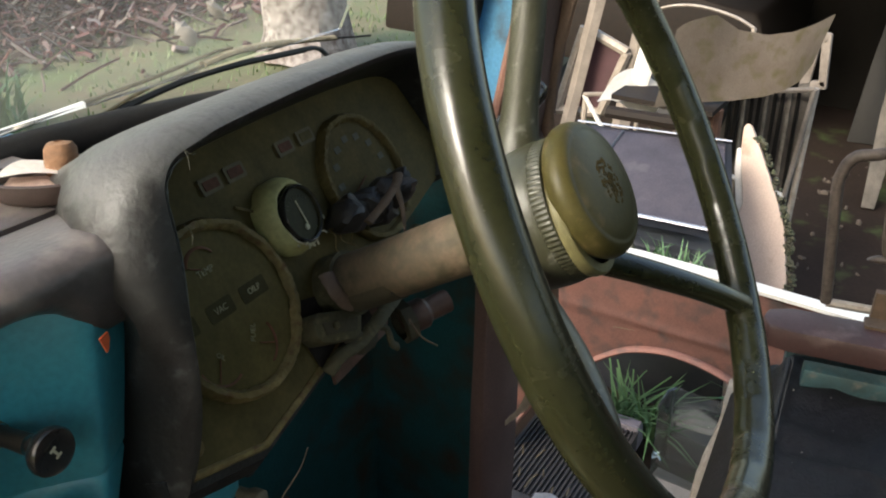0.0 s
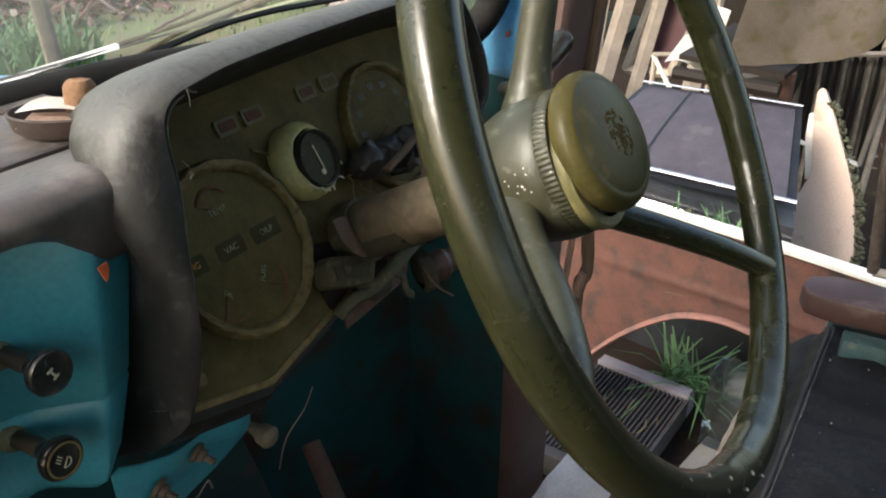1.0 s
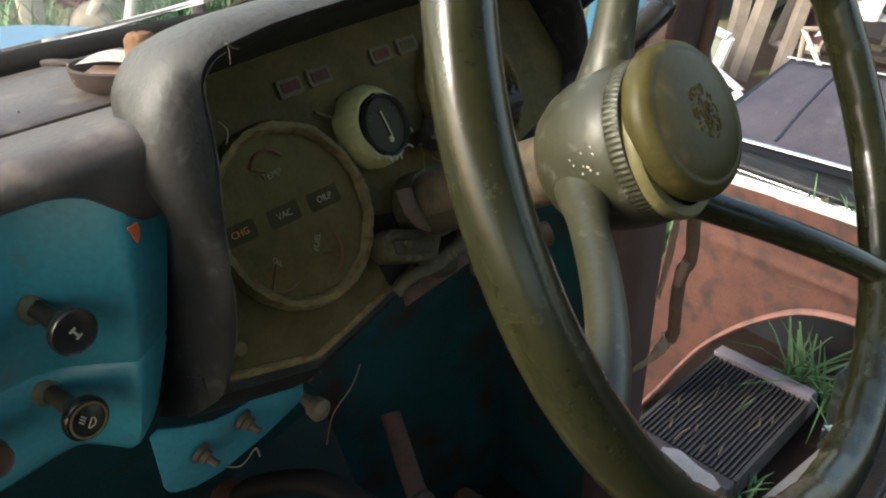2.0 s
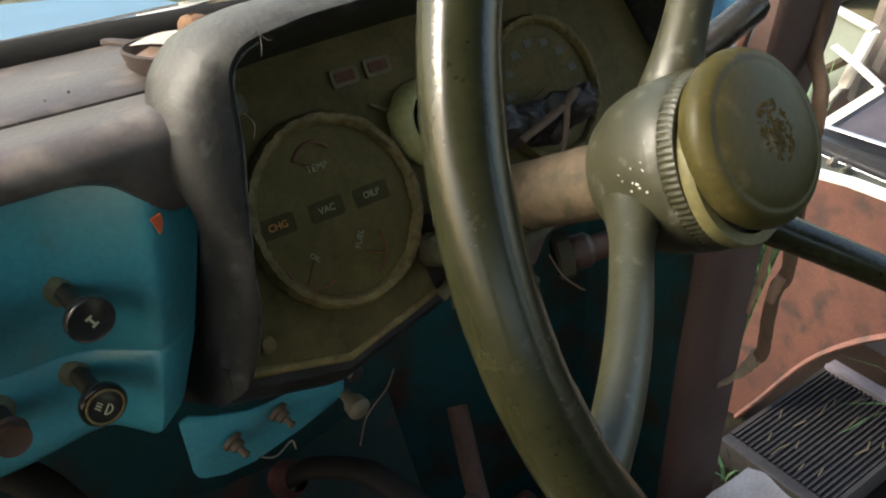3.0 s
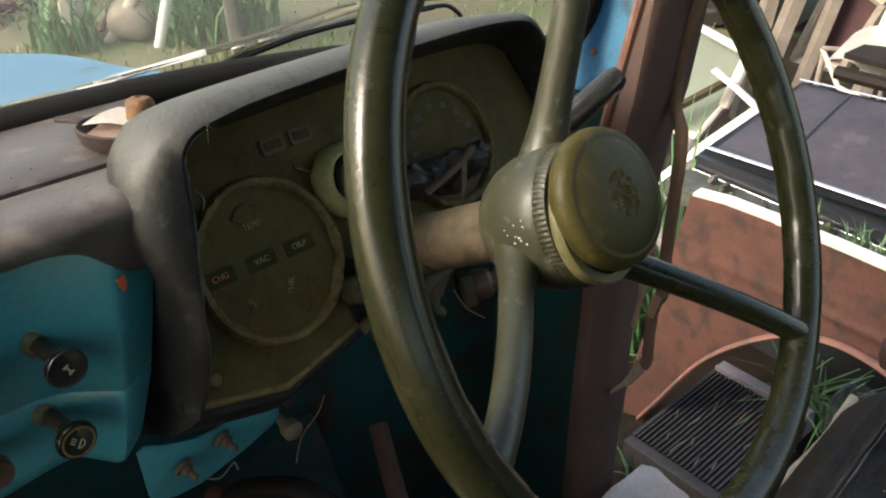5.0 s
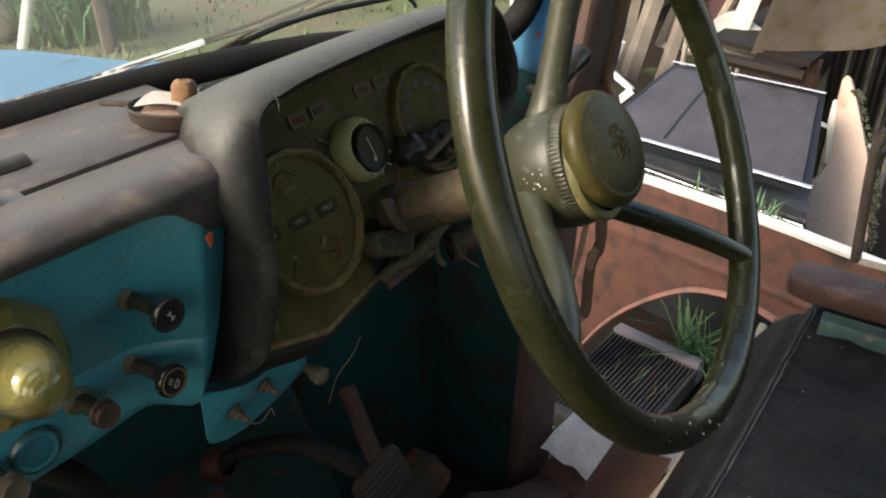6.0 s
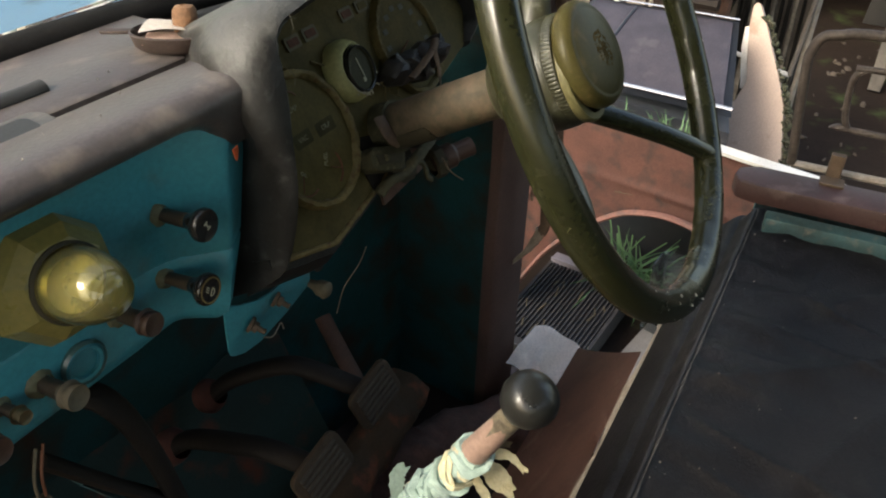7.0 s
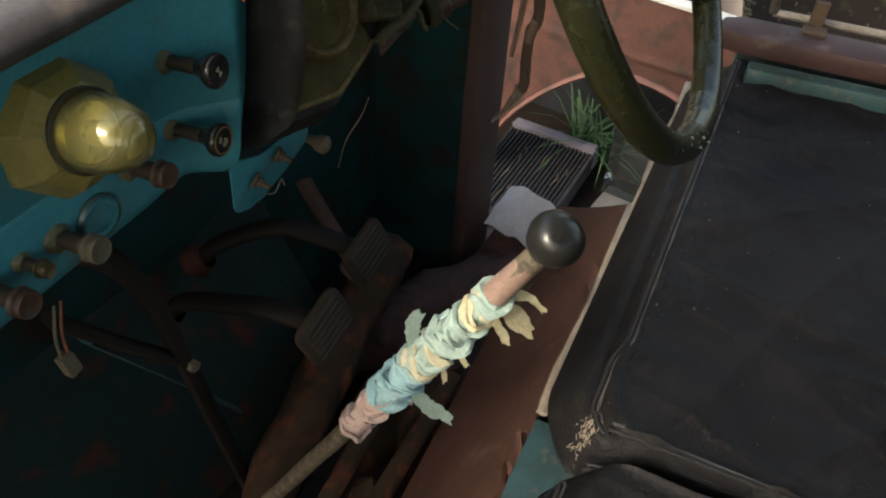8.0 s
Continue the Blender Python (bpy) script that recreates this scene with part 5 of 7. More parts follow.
pts = [(0.665, -0.02, 1.90), (0.66, 0.02, 1.62), (0.66, 0.056, 1.435), (0.66, 0.068, 1.375), (0.66, 0.070, 1.31), (0.66, 0.055, 1.275), (0.66, 0.052, 1.21), (0.66, 0.051, 1.125), (0.66, 0.047, 1.071), (0.66, 0.056, 1.043), (0.66, 0.057, 0.998), (0.66, 0.055, 0.96), (0.66, 0.060, 0.943)]
part("strip", tube(smooth_path(pts, 5), 0.0085, 10, flat=0.5, wob=0.1), M_STRIP, st)
part("pale_edge", tube(smooth_path([(0.655, 0.066, 1.16), (0.655, 0.068, 1.12), (0.655, 0.072, 1.064), (0.655, 0.076, 1.03), (0.655, 0.080, 0.998)], 5), lambda t: 0.0045 - 0.002 * abs(t - 0.4), 8, flat=0.5, wob=0.12), M_SLEEVE, st, "pale pink paint-stained edge")
for y, z in ((0.079, 1.363), (0.090, 1.295)):
    part("clip", prism(round_rect(0.012, 0.02, 0.003), 0.003, frame_axes((0.652, y, z), (0.3, -1, 0), (0, 0.1, 1))), M_WHITE, st, "white metal clip")
part("worn_patch", tube(smooth_path([(0.6545, 0.049, 1.066), (0.6545, 0.054, 1.046), (0.6545, 0.056, 1.03)], 4), 0.006, 8, flat=0.6, wob=0.15), M_SLEEVE, st, "rubbed bare patch")
part("torn_end", tube(smooth_path([(0.66, 0.060, 0.948), (0.657, 0.068, 0.925), (0.655, 0.082, 0.899), (0.652, 0.106, 0.864)], 5), lambda t: 0.0095 - 0.0075 * t, 8, flat=0.4, wob=0.2), M_EDGING, st, "torn pale end")


# ---- frying pan and plug on the dash, wiper outside ----
def pan():
    p = thing("small_pan", "small rusty iron pan with pale card on the dash", "pan", frame_axes((0.111, 0.1385, 1.4105), (0.66, -0.75, 0.0), (0.74, 0.65, -0.16)))
    m = placed(p)
    part("bowl", lathe([(0, 0), (0.034, 0), (0.0375, 0.003), (0.0405, 0.0125), (0.0388, 0.0135), (0.036, 0.005), (0, 0.003)], m, 48), M_PANIRON, p, "thin rusty iron bowl")
    bm = prism(round_rect(0.028, 0.011, 0.005), 0.003, m @ pose(-0.0510, 0.004, 0.0095, 0, 0, -4))
    part("handle", bm, M_PANIRON, p, "flat short handle", bevel=0.0008)
    c = thing("card", "torn off-white paper card lying in a pan", "card", m @ pose(0.006, -0.004, 0.012))
    part("sheet", sheet(lambda u, v: tuple(m @ Vector((-0.030 + 0.085 * u, -0.018 + 0.052 * v + 0.003 * math.sin(9 * u), 0.0142 + 0.0022 * math.sin(5 * u + 3 * v)))), 12, 8, 0.0008), M_CARD, c)
    part("sheet", sheet(lambda u, v: tuple(m @ Vector((-0.026 + 0.06 * u, -0.030 + 0.028 * v, 0.007 + 0.004 * v))), 8, 5, 0.0008), M_PINKCARD, c, "faded pinkish card")
    k = thing("plug", "small brown cork-like plug standing in a pan", "plug", m @ pose(0.004, 0.003, 0.006))
    bm = lathe([(0.0090, 0), (0.0100, 0.004), (0.0104, 0.013), (0.0098, 0.021), (0.0075, 0.0245), (0.003, 0.0250), (0.0022, 0.0225), (0, 0.0222)], placed(k), 24)
    for v in bm.verts:
        v.co += noise.noise_vector(v.co * 130) * 0.0011
    part("body", bm, M_CORK, k)


pan()


def wiper():
    w = thing("wiper", "weathered wiper blade on a white wiper arm", "wiper", pose(0.3, 0.30, 1.40))
    part("arm", tube(smooth_path([(0.12, 0.288, 1.400), (0.16, 0.287, 1.4035), (0.20, 0.286, 1.4055), (0.235, 0.285, 1.408)], 4), lambda t: 0.0060 - 0.0022 * t, 8, flat=0.5), M_WHITE, w, "white painted wiper arm")
    part("arm_tip", tube(smooth_path([(0.233, 0.285, 1.408), (0.30, 0.284, 1.412), (0.345, 0.283, 1.4165), (0.375, 0.283, 1.4195), (0.40, 0.283, 1.4195)], 4), lambda t: 0.0032 - 0.0006 * t, 8, flat=0.5), M_OLIVE, w, "bare rusty arm end")
    part("blade_frame", tube(smooth_path([(0.36, 0.280, 1.4125), (0.40, 0.280, 1.4155), (0.45, 0.279, 1.4125), (0.50, 0.278, 1.406), (0.545, 0.277, 1.3995)], 4), lambda t: 0.0058 - 0.0016 * abs(t - 0.4), 8, flat=0.6), M_WIPER, w, "tan weathered blade clip")
    part("tip_wire", tube([(0.54, 0.277, 1.400), (0.575, 0.276, 1.3945), (0.607, 0.275, 1.390)], 0.0012, 6), M_DARKIRON, w, "thin wire end")
    part("frame_leg", tube(smooth_path([(0.235, 0.279, 1.393), (0.262, 0.279, 1.399), (0.30, 0.279, 1.4065), (0.345, 0.279, 1.410), (0.375, 0.279, 1.414)], 4), 0.0024, 6, flat=0.6), M_OLIVE, w, "olive blade leg")
    part("rubber", tube(smooth_path([(0.225, 0.277, 1.389), (0.28, 0.277, 1.398), (0.34, 0.276, 1.404), (0.40, 0.276, 1.4035), (0.45, 0.275, 1.4005), (0.495, 0.275, 1.3975)], 4), 0.0022, 6, flat=1.5), M_DARK, w, "black rubber blade")
    part("hook", tube(smooth_path([(0.49, 0.276, 1.398), (0.514, 0.276, 1.395), (0.53, 0.276, 1.384), (0.535, 0.276, 1.377)], 4), 0.0026, 6), M_DARK, w)


wiper()


# ---- seats ----
SEAT = pose(0.735, -0.221, 0, 0, 0, 6.1)


def cushion(s, x0, x1, top, front, fall0, fall1, round0, round1, welt_x, welt_y, r):
    """A padded seat: soft edges, a seam set in from them, creases running across, corners rounded in plan."""
    def edge(x):
        return front - 0.042 * max(0.0, 1 - (x - x0) / round0) ** 2 - 0.042 * max(0.0, 1 - (x1 - x) / round1) ** 2

    def height(x, y):
        ex = min((x - x0) / fall0, (x1 - x) / fall1)
        ey = (edge(x) - y) / 0.058
        kx = 1 - max(0.0, 1 - ex) ** 2.4
        ky = 1 - max(0.0, 1 - ey) ** 2.0
        u, v = (x - x0) / (x1 - x0), (edge(x) - y) / 0.6
        z = top - 0.06 + 0.06 * kx * ky + 0.006 * math.sin(math.pi * u) * math.sin(math.pi * min(1, max(0, v) * 1.3))
        n = noise.noise(Vector((x * 6 + 3, y * 4, top * 3))) * 0.008 + noise.noise(Vector((x * 19, y * 11, 1))) * 0.004
        fold = noise.noise(Vector((5.5 * (x + 1.4 * y), 1.6 * (y - x), 7.0)))
        crease = noise.noise(Vector((17 * (x - 0.25 * y) + 3, 3.2 * y, 2.0)))
        pucker = 0.004 * noise.noise(Vector((x * 40, y * 9, 4.0))) * math.exp(-((edge(x) - y - 0.07) / 0.04) ** 2)
        wr = pucker + 0.008 * (1 - min(1.0, abs(fold) / 0.34)) ** 2 * min(1.0, max(0.0, (0.03 - y) / 0.05))
        wr += 0.0036 * (1 - min(1.0, abs(crease) / 0.24)) ** 2 * min(1.0, max(0.0, (0.0 - y) / 0.06))
        inset = min((x - x0) / welt_x, (x1 - x) / welt_x, (edge(x) - y) / welt_y)
        lip = 0.0045 * math.exp(-((inset - 1.08) / 0.18) ** 2) - 0.007 * math.exp(-((inset - 0.8) / 0.12) ** 2)
        return z + lip + (n + wr) * max(0.0, min(1, ex, ey))

    def f(u, v):
        x = x0 + (x1 - x0) * u
        y = edge(x) - 0.60 * v
        return tuple(SEAT @ Vector((x, y, height(x, y))))
    part("cushion", sheet(f, 210, 170, 0.02), M_SEAT, s, "creased black leatherette cushion")
    p, q, c, d = x0 + welt_x, x1 - welt_x, front - welt_y, -0.56
    pts = [(p, d), (p, -0.4), (p, -0.25), (p, -0.12), (p, c - r)] + [(p + r - r * math.cos(radians(t)), c - r + r * math.sin(radians(t))) for t in (15, 30, 45, 60, 75)]
    pts += [(x, c + (0.004 if x < x0 + 0.105 else -0.004)) for x in np.linspace(p + r, q - r, 26)]
    pts += [(q - r + r * math.sin(radians(t)), c - r + r * math.cos(radians(t))) for t in (15, 30, 45, 60, 75)] + [(q, c - r), (q, -0.12), (q, -0.25), (q, -0.4), (q, d)]
    part("welt", tube(smooth_path([SEAT @ Vector((x, y, height(x, y) + 0.0006)) for x, y in pts], 4), 0.0022, 8, flat=0.7), M_SEATWELT, s, "raised black seam")
    # Thin paler tube paints a highlight along the lip of the seam.
    part("seam_lip", tube(smooth_path([SEAT @ Vector((x + (0.004 if x < p + 0.01 else 0.0), y - (0.0045 if y > c - r else 0.0), height(x, y - 0.0045) + 0.0009)) for x, y in pts], 4), lambda t: 0.0012 + 0.0005 * math.sin(90 * t), 6, flat=0.6), M_SEAMLIP, s, "pale lip painted as the seam's highlight")
    return lambda x, y, up=0.0: SEAT @ Vector((x, y, height(x, y) + up))


def seats():
    s = thing("driver_seat", "black leatherette seat cushion with torn beige edging", "seat", SEAT @ pose(-0.32, -0.25, 0.56))
    on_seat = cushion(s, -0.672, 0.03, 1.058, 0.052, 0.02, 0.034, 0.085, 0.05, 0.018, 0.05, 0.024)
    part("edging", tube(smooth_path([SEAT @ Vector((x, 0.053 + 0.002 * math.sin(31 * x), 0.985 + 0.002 * math.sin(23 * x))) for x in np.linspace(-0.612, 0.03, 16)], 3), 0.0062, 8, flat=0.6, wob=0.12), M_EDGING, s, "torn beige cloth edging")
    part("side_wall", prism([(-0.668, -0.55), (0.05, -0.55), (0.05, 0.045), (-0.60, 0.045), (-0.645, 0.022), (-0.668, -0.01)], 0.2, SEAT @ pose(0, 0, 0.79)), M_SEAT, s)
    part("base_box", prism([(-0.62, -0.5), (-0.03, -0.5), (-0.03, 0.0), (-0.62, 0.0)], 0.23, SEAT @ pose(0, 0, 0.56)), M_FLOOR, s)
    rnd = random.Random(23)
    bm = bmesh.new()
    for k in range(70):
        x, y = -0.652 + rnd.gauss(0, 0.006), 0.004 + rnd.gauss(0, 0.004)
        a = rnd.gauss(0.6, 0.7)
        ln = rnd.uniform(0.0015, 0.005)
        ends = [on_seat(x + ln * q * math.cos(a), y + ln * q * math.sin(a), 0.0008 + 0.002 * math.sin(3.1 * q) * rnd.random()) for q in (0.0, 0.5, 1.0)]
        tube(ends, rnd.uniform(0.0002, 0.0005), 5, bm)
    part("tear", bm, M_EDGING, s, "frayed pale threads at a torn corner")
    p = thing("passenger_seat", "black leatherette passenger seat cushion with piping", "seat", SEAT @ pose(-1.0, -0.25, 0.56))
    cushion(p, -1.33, -0.673, 1.066, 0.026, 0.034, 0.018, 0.05, 0.05, 0.014, 0.014, 0.026)
    part("base_box", prism([(-1.3, -0.5), (-0.69, -0.5), (-0.69, -0.03), (-0.74, 0.008), (-1.3, 0.008)], 0.42, SEAT @ pose(0, 0, 0.56)), M_FLOOR, p)
    part("seat_frame", prism([(-0.74, -0.5), (-0.62, -0.5), (-0.62, 0.056), (-0.74, 0.056)], 0.02, SEAT @ pose(0, 0, 0.965)), M_BLUECHIP, p, "chipped light teal seat frame", bevel=0.003)
    b = thing("seat_board", "brown hardboard panel leaning in front of the seat", "board", pose(0.3, -0.1, 0.8))
    c = [Vector((-0.42, -0.298, 0.983)), Vector((0.46, -0.188, 0.983)), Vector((0.61, -0.049, 0.80)), Vector((-0.42, -0.17, 0.80))]
    part("panel", sheet(lambda u, v: tuple(c[0].lerp(c[1], u).lerp(c[3].lerp(c[2], u), v) + Vector((0, 0, 0.006 * math.sin(5 * u) * math.sin(3.1 * v)))), 24, 6, 0.005), M_BOARD, b)
    part("support", slab(-0.3, 0.5, -0.24, -0.22, 0.56, 0.9), M_FLOOR, b)
    return on_seat


ON_SEAT = seats()


# ---- gear lever, pedals and levers in the footwell ----
def gear_lever():
    g = thing("gear_lever", "gear lever wrapped in pale cloth with black knob", "gear lever", pose(-0.02, 0.13, 0.56))
    a, b = Vector((0.0, 0.03, 0.75)), Vector((0.049, -0.237, 1.28))
    at = lambda t: a.lerp(b, t)
    part("rod", tube([at(t) for t in np.linspace(-0.38, 0.97, 20)], 0.0092, 14, wob=0.05), M_RUSTGREY, g, "rusty grey iron rod")
    up = (b - a).to_track_quat("Z", "Y").to_matrix().to_4x4()
    part("knob", lathe([(0.008, -0.020), (0.012, -0.0175), (0.0172, -0.011), (0.0200, -0.003), (0.0198, 0.004), (0.0172, 0.010), (0.012, 0.0142), (0.005, 0.0165), (0, 0.0168)], pose(*b) @ up, 40), M_KNOBGREY, g, "round black bakelite knob")
    part("collar", tube([at(t) for t in (0.84, 0.9, 0.955)], lambda t: 0.0112 - 0.0025 * t, 14), M_SLEEVE, g, "pinkish cloth sleeve")
    rnd = random.Random(5)

    def wrap(t0, t1, r, count, material, label):
        bm = tube([at(t) for t in np.linspace(t0, t1, 12)], lambda s: r * (0.92 + 0.12 * math.sin(9 * s)), 16, wob=0.1)
        for v in bm.verts:
            v.co += noise.noise_vector(v.co * 85) * 0.0035
        core = part("cloth_wrap", bm, material, g, label)
        for k in range(count):
            t = t0 + (t1 - t0) * (k + 0.5) / count
            tilt = pose(0, 0, 0, rnd.uniform(-38, 38), rnd.uniform(-38, 38), rnd.uniform(0, 360))
            m = pose(*at(t)) @ up @ tilt
            rr = r * rnd.uniform(0.98, 1.15)
            bm = tube([m @ Vector((rr * math.cos(q), rr * math.sin(q), 0.002 * math.sin(3 * q))) for q in np.linspace(0, 2 * math.pi, 22)[:-1]], 0.0036 * rnd.uniform(0.7, 1.3), 7, flat=0.7, closed=True)
            for v in bm.verts:
                v.co += noise.noise_vector(v.co * 85) * 0.0045
            part("fold", bm, rnd.choice((material, material, M_RAGCREAM)) if material is M_RAGTEAL else material, core)
    wrap(0.405, 0.545, 0.0135, 7, M_RAGPINK, "pale pink knotted rag")
    wrap(0.55, 0.645, 0.0155, 8, M_RAGBLUE, "light blue knotted rag")
    wrap(0.64, 0.76, 0.015, 9, M_RAGTEAL, "pale green twisted rag")
    wrap(0.75, 0.865, 0.0122, 8, M_RAGTEAL, "pale green twisted rag")

    side, rise = Vector((0.47, -0.88, 0.05)), Vector((0.3, 0.2, 0.93))

    def ribbon(t, pts, width, material, label):
        """A flat cloth end: each point goes sideways and up from the lever, its last edge frayed."""
        p = [at(t) + side * x + rise * y for x, y in pts]
        line = smooth_path(p, 5)
        bm = bmesh.new()
        rows = []
        for k, q in enumerate(line):
            d = (line[min(k + 1, len(line) - 1)] - line[max(k - 1, 0)]).normalized()
            e = d.cross(Vector((0.63, 0.34, -0.7))).normalized()
            w = width * (0.75 + 0.35 * math.sin(2.6 * k / len(line) + 0.4)) * (1 + rnd.uniform(-0.15, 0.15))
            row = []
            for h in (-0.5, -0.2, 0.15, 0.5):
                fray = d * rnd.uniform(0.0, width * 0.7) if k == len(line) - 1 else Vector()
                row.append(bm.verts.new(q + e * w * h + fray + noise.noise_vector(q * 60 + e * h) * 0.0025))
            rows.append(row)
        fs = [bm.faces.new((a[h], a[h + 1], b[h + 1], b[h])) for a, b in zip(rows, rows[1:]) for h in range(3)]
        bmesh.ops.solidify(bm, geom=fs, thickness=0.0014)
        part("rag_tail", bm, material, g, label)
    ribbon(0.68, [(-0.008, 0.004), (-0.012, 0.018), (-0.012, 0.030), (-0.009, 0.037)], 0.011, M_RAGTEAL, "knotted green rag end")
    ribbon(0.60, [(0.006, -0.006), (0.016, -0.020), (0.028, -0.032), (0.040, -0.040)], 0.012, M_RAGTEAL, "hanging green rag strip")
    ribbon(0.84, [(0.006, 0.0), (0.016, -0.005), (0.026, -0.014), (0.034, -0.022)], 0.013, M_RAGCREAM, "frayed cream rag end")
    ribbon(0.85, [(0.006, 0.004), (0.018, 0.004), (0.030, 0.002), (0.040, -0.006)], 0.008, M_RAGCREAM, "frayed cream rag end")
    ribbon(0.83, [(0.006, -0.004), (0.012, -0.012), (0.018, -0.022), (0.020, -0.03)], 0.006, M_RAGCREAM, "frayed cream rag end")
    ribbon(0.86, [(0.008, 0.002), (0.018, 0.008), (0.026, 0.008)], 0.005, M_COLUMN, "brown rag end")
    ribbon(0.70, [(0.0, 0.004), (0.006, -0.006), (0.008, -0.018), (0.009, -0.028)], 0.0055, M_RAGCREAM, "short frayed strip")
    ribbon(0.72, [(0.012, -0.004), (0.017, -0.012), (0.022, -0.020)], 0.005, M_RAGCREAM, "short frayed strip")
    ribbon(0.53, [(0.010, 0.0), (0.018, -0.004), (0.026, -0.005)], 0.006, M_RAGPINK, "short pink rag end")


gear_lever()


def pedal(name, label, pad, pivot, material):
    p = thing(name, label, "pedal", pose(*pivot))
    pad, pivot = Vector(pad), Vector(pivot)
    m = frame_axes(pad, (0.97, 0.04, 0.25), (-0.15, 0.3, 0.93))
    part("pad", prism(round_rect(0.074, 0.058, 0.012), 0.007, m), M_RUBBER, p, "ribbed worn rubber pad", bevel=0.0015)
    for k in range(6):
        bm = bmesh.new()
        box(bm, (0.056, 0.0036, 0.003), m @ pose(0.0, -0.0205 + 0.0082 * k, 0.0085))
        part("rib", bm, M_RIB, p)
    mid = pad.lerp(pivot, 0.5) + Vector((0.0, 0.0, 0.05 if name == "brake_pedal" else 0.022))
    part("arm", tube(smooth_path([pad, pad.lerp(mid, 0.6) + Vector((0, 0, 0.006)), mid, pivot.lerp(mid, 0.35) + Vector((0, 0, 0.012)), pivot], 5), 0.0135, 12, flat=0.75), M_DARKIRON, p, "black curved pedal arm")
    part("boot", lathe([(0.019, -0.012), (0.023, 0.0), (0.019, 0.01), (0.0145, 0.016)], pose(*pivot) @ (mid - pivot).to_track_quat("Z", "Y").to_matrix().to_4x4(), 18), M_ORANGERUST, p, "rust-orange rubber boot")


pedal("brake_pedal", "black brake pedal with ribbed rubber pad", (0.237, 0.055, 0.950), (0.150, 0.250, 0.900), M_DARKIRON)
pedal("clutch_pedal", "black clutch pedal with ribbed rubber pad", (0.100, 0.015, 0.975), (0.060, 0.212, 0.915), M_DARKIRON)


def footwell():
    a = thing("accelerator_rod", "rusty brown accelerator lever hanging on the firewall", "lever", pose(0.35, 0.28, 0.88))
    part("bar", tube([(0.376, 0.262, 0.868), (0.368, 0.24, 0.853), (0.352, 0.20, 0.832), (0.338, 0.16, 0.808), (0.330, 0.13, 0.797)], 0.013, 10, flat=0.45), M_RUST, a)
    part("foot_plate", prism(round_rect(0.04, 0.07, 0.008), 0.006, frame_axes((0.318, 0.115, 0.805), (1, 0.1, 0), (0.05, -0.75, -0.5))), M_RUST, a, bevel=0.001)
    b = thing("handbrake_lever", "dark rusty lever bar beside the tunnel", "lever", pose(0.04, 0.1, 0.6))
    part("bar", tube(smooth_path([(-0.075, 0.14, 1.165), (-0.05, 0.11, 1.145), (-0.028, 0.10, 1.06), (0.0, 0.10, 0.87), (0.03, 0.10, 0.66), (0.045, 0.1, 0.57)], 5), 0.0145, 12, flat=0.6), M_DARKIRON, b, "black iron lever")
    part("link", tube([(-0.12, 0.11, 1.14), (-0.07, 0.105, 1.06), (-0.018, 0.098, 0.985)], 0.011, 10, flat=0.6), M_DARKIRON, b)
    part("bolt", lathe([(0.007, 0), (0.007, 0.006), (0, 0.007)], frame_axes((-0.018, 0.088, 0.985), (1, 0, 0), (0, 0, 1)), 6), M_TANKNOB, b, "tan bolt head")
    part("strap", tube([(-0.09, 0.13, 1.07), (0.0, 0.13, 0.90), (0.06, 0.13, 0.78)], 0.011, 8, flat=0.25), M_BLUECHIP, b, "grey steel strip")
    c = thing("connector_plug", "pale plastic connector plug hanging on wires", "connector", pose(-0.15, 0.05, 1.17))
    part("plug", prism(round_rect(0.012, 0.021, 0.002), 0.009, frame_axes((-0.149, 0.056, 1.155), (1, 0.1, 0.1), (0.1, 0.1, 1))), M_TANKNOB, c, "pale plastic plug", bevel=0.001)
    for d in (-0.003, 0.003):
        part("wire", tube(smooth_path([(-0.149 + d, 0.052, 1.165), (-0.146 + d, 0.054, 1.185), (-0.135 + d, 0.06, 1.205)], 4), 0.0013, 6), M_REDFADE if d > 0 else M_TANKNOB, c)


footwell()


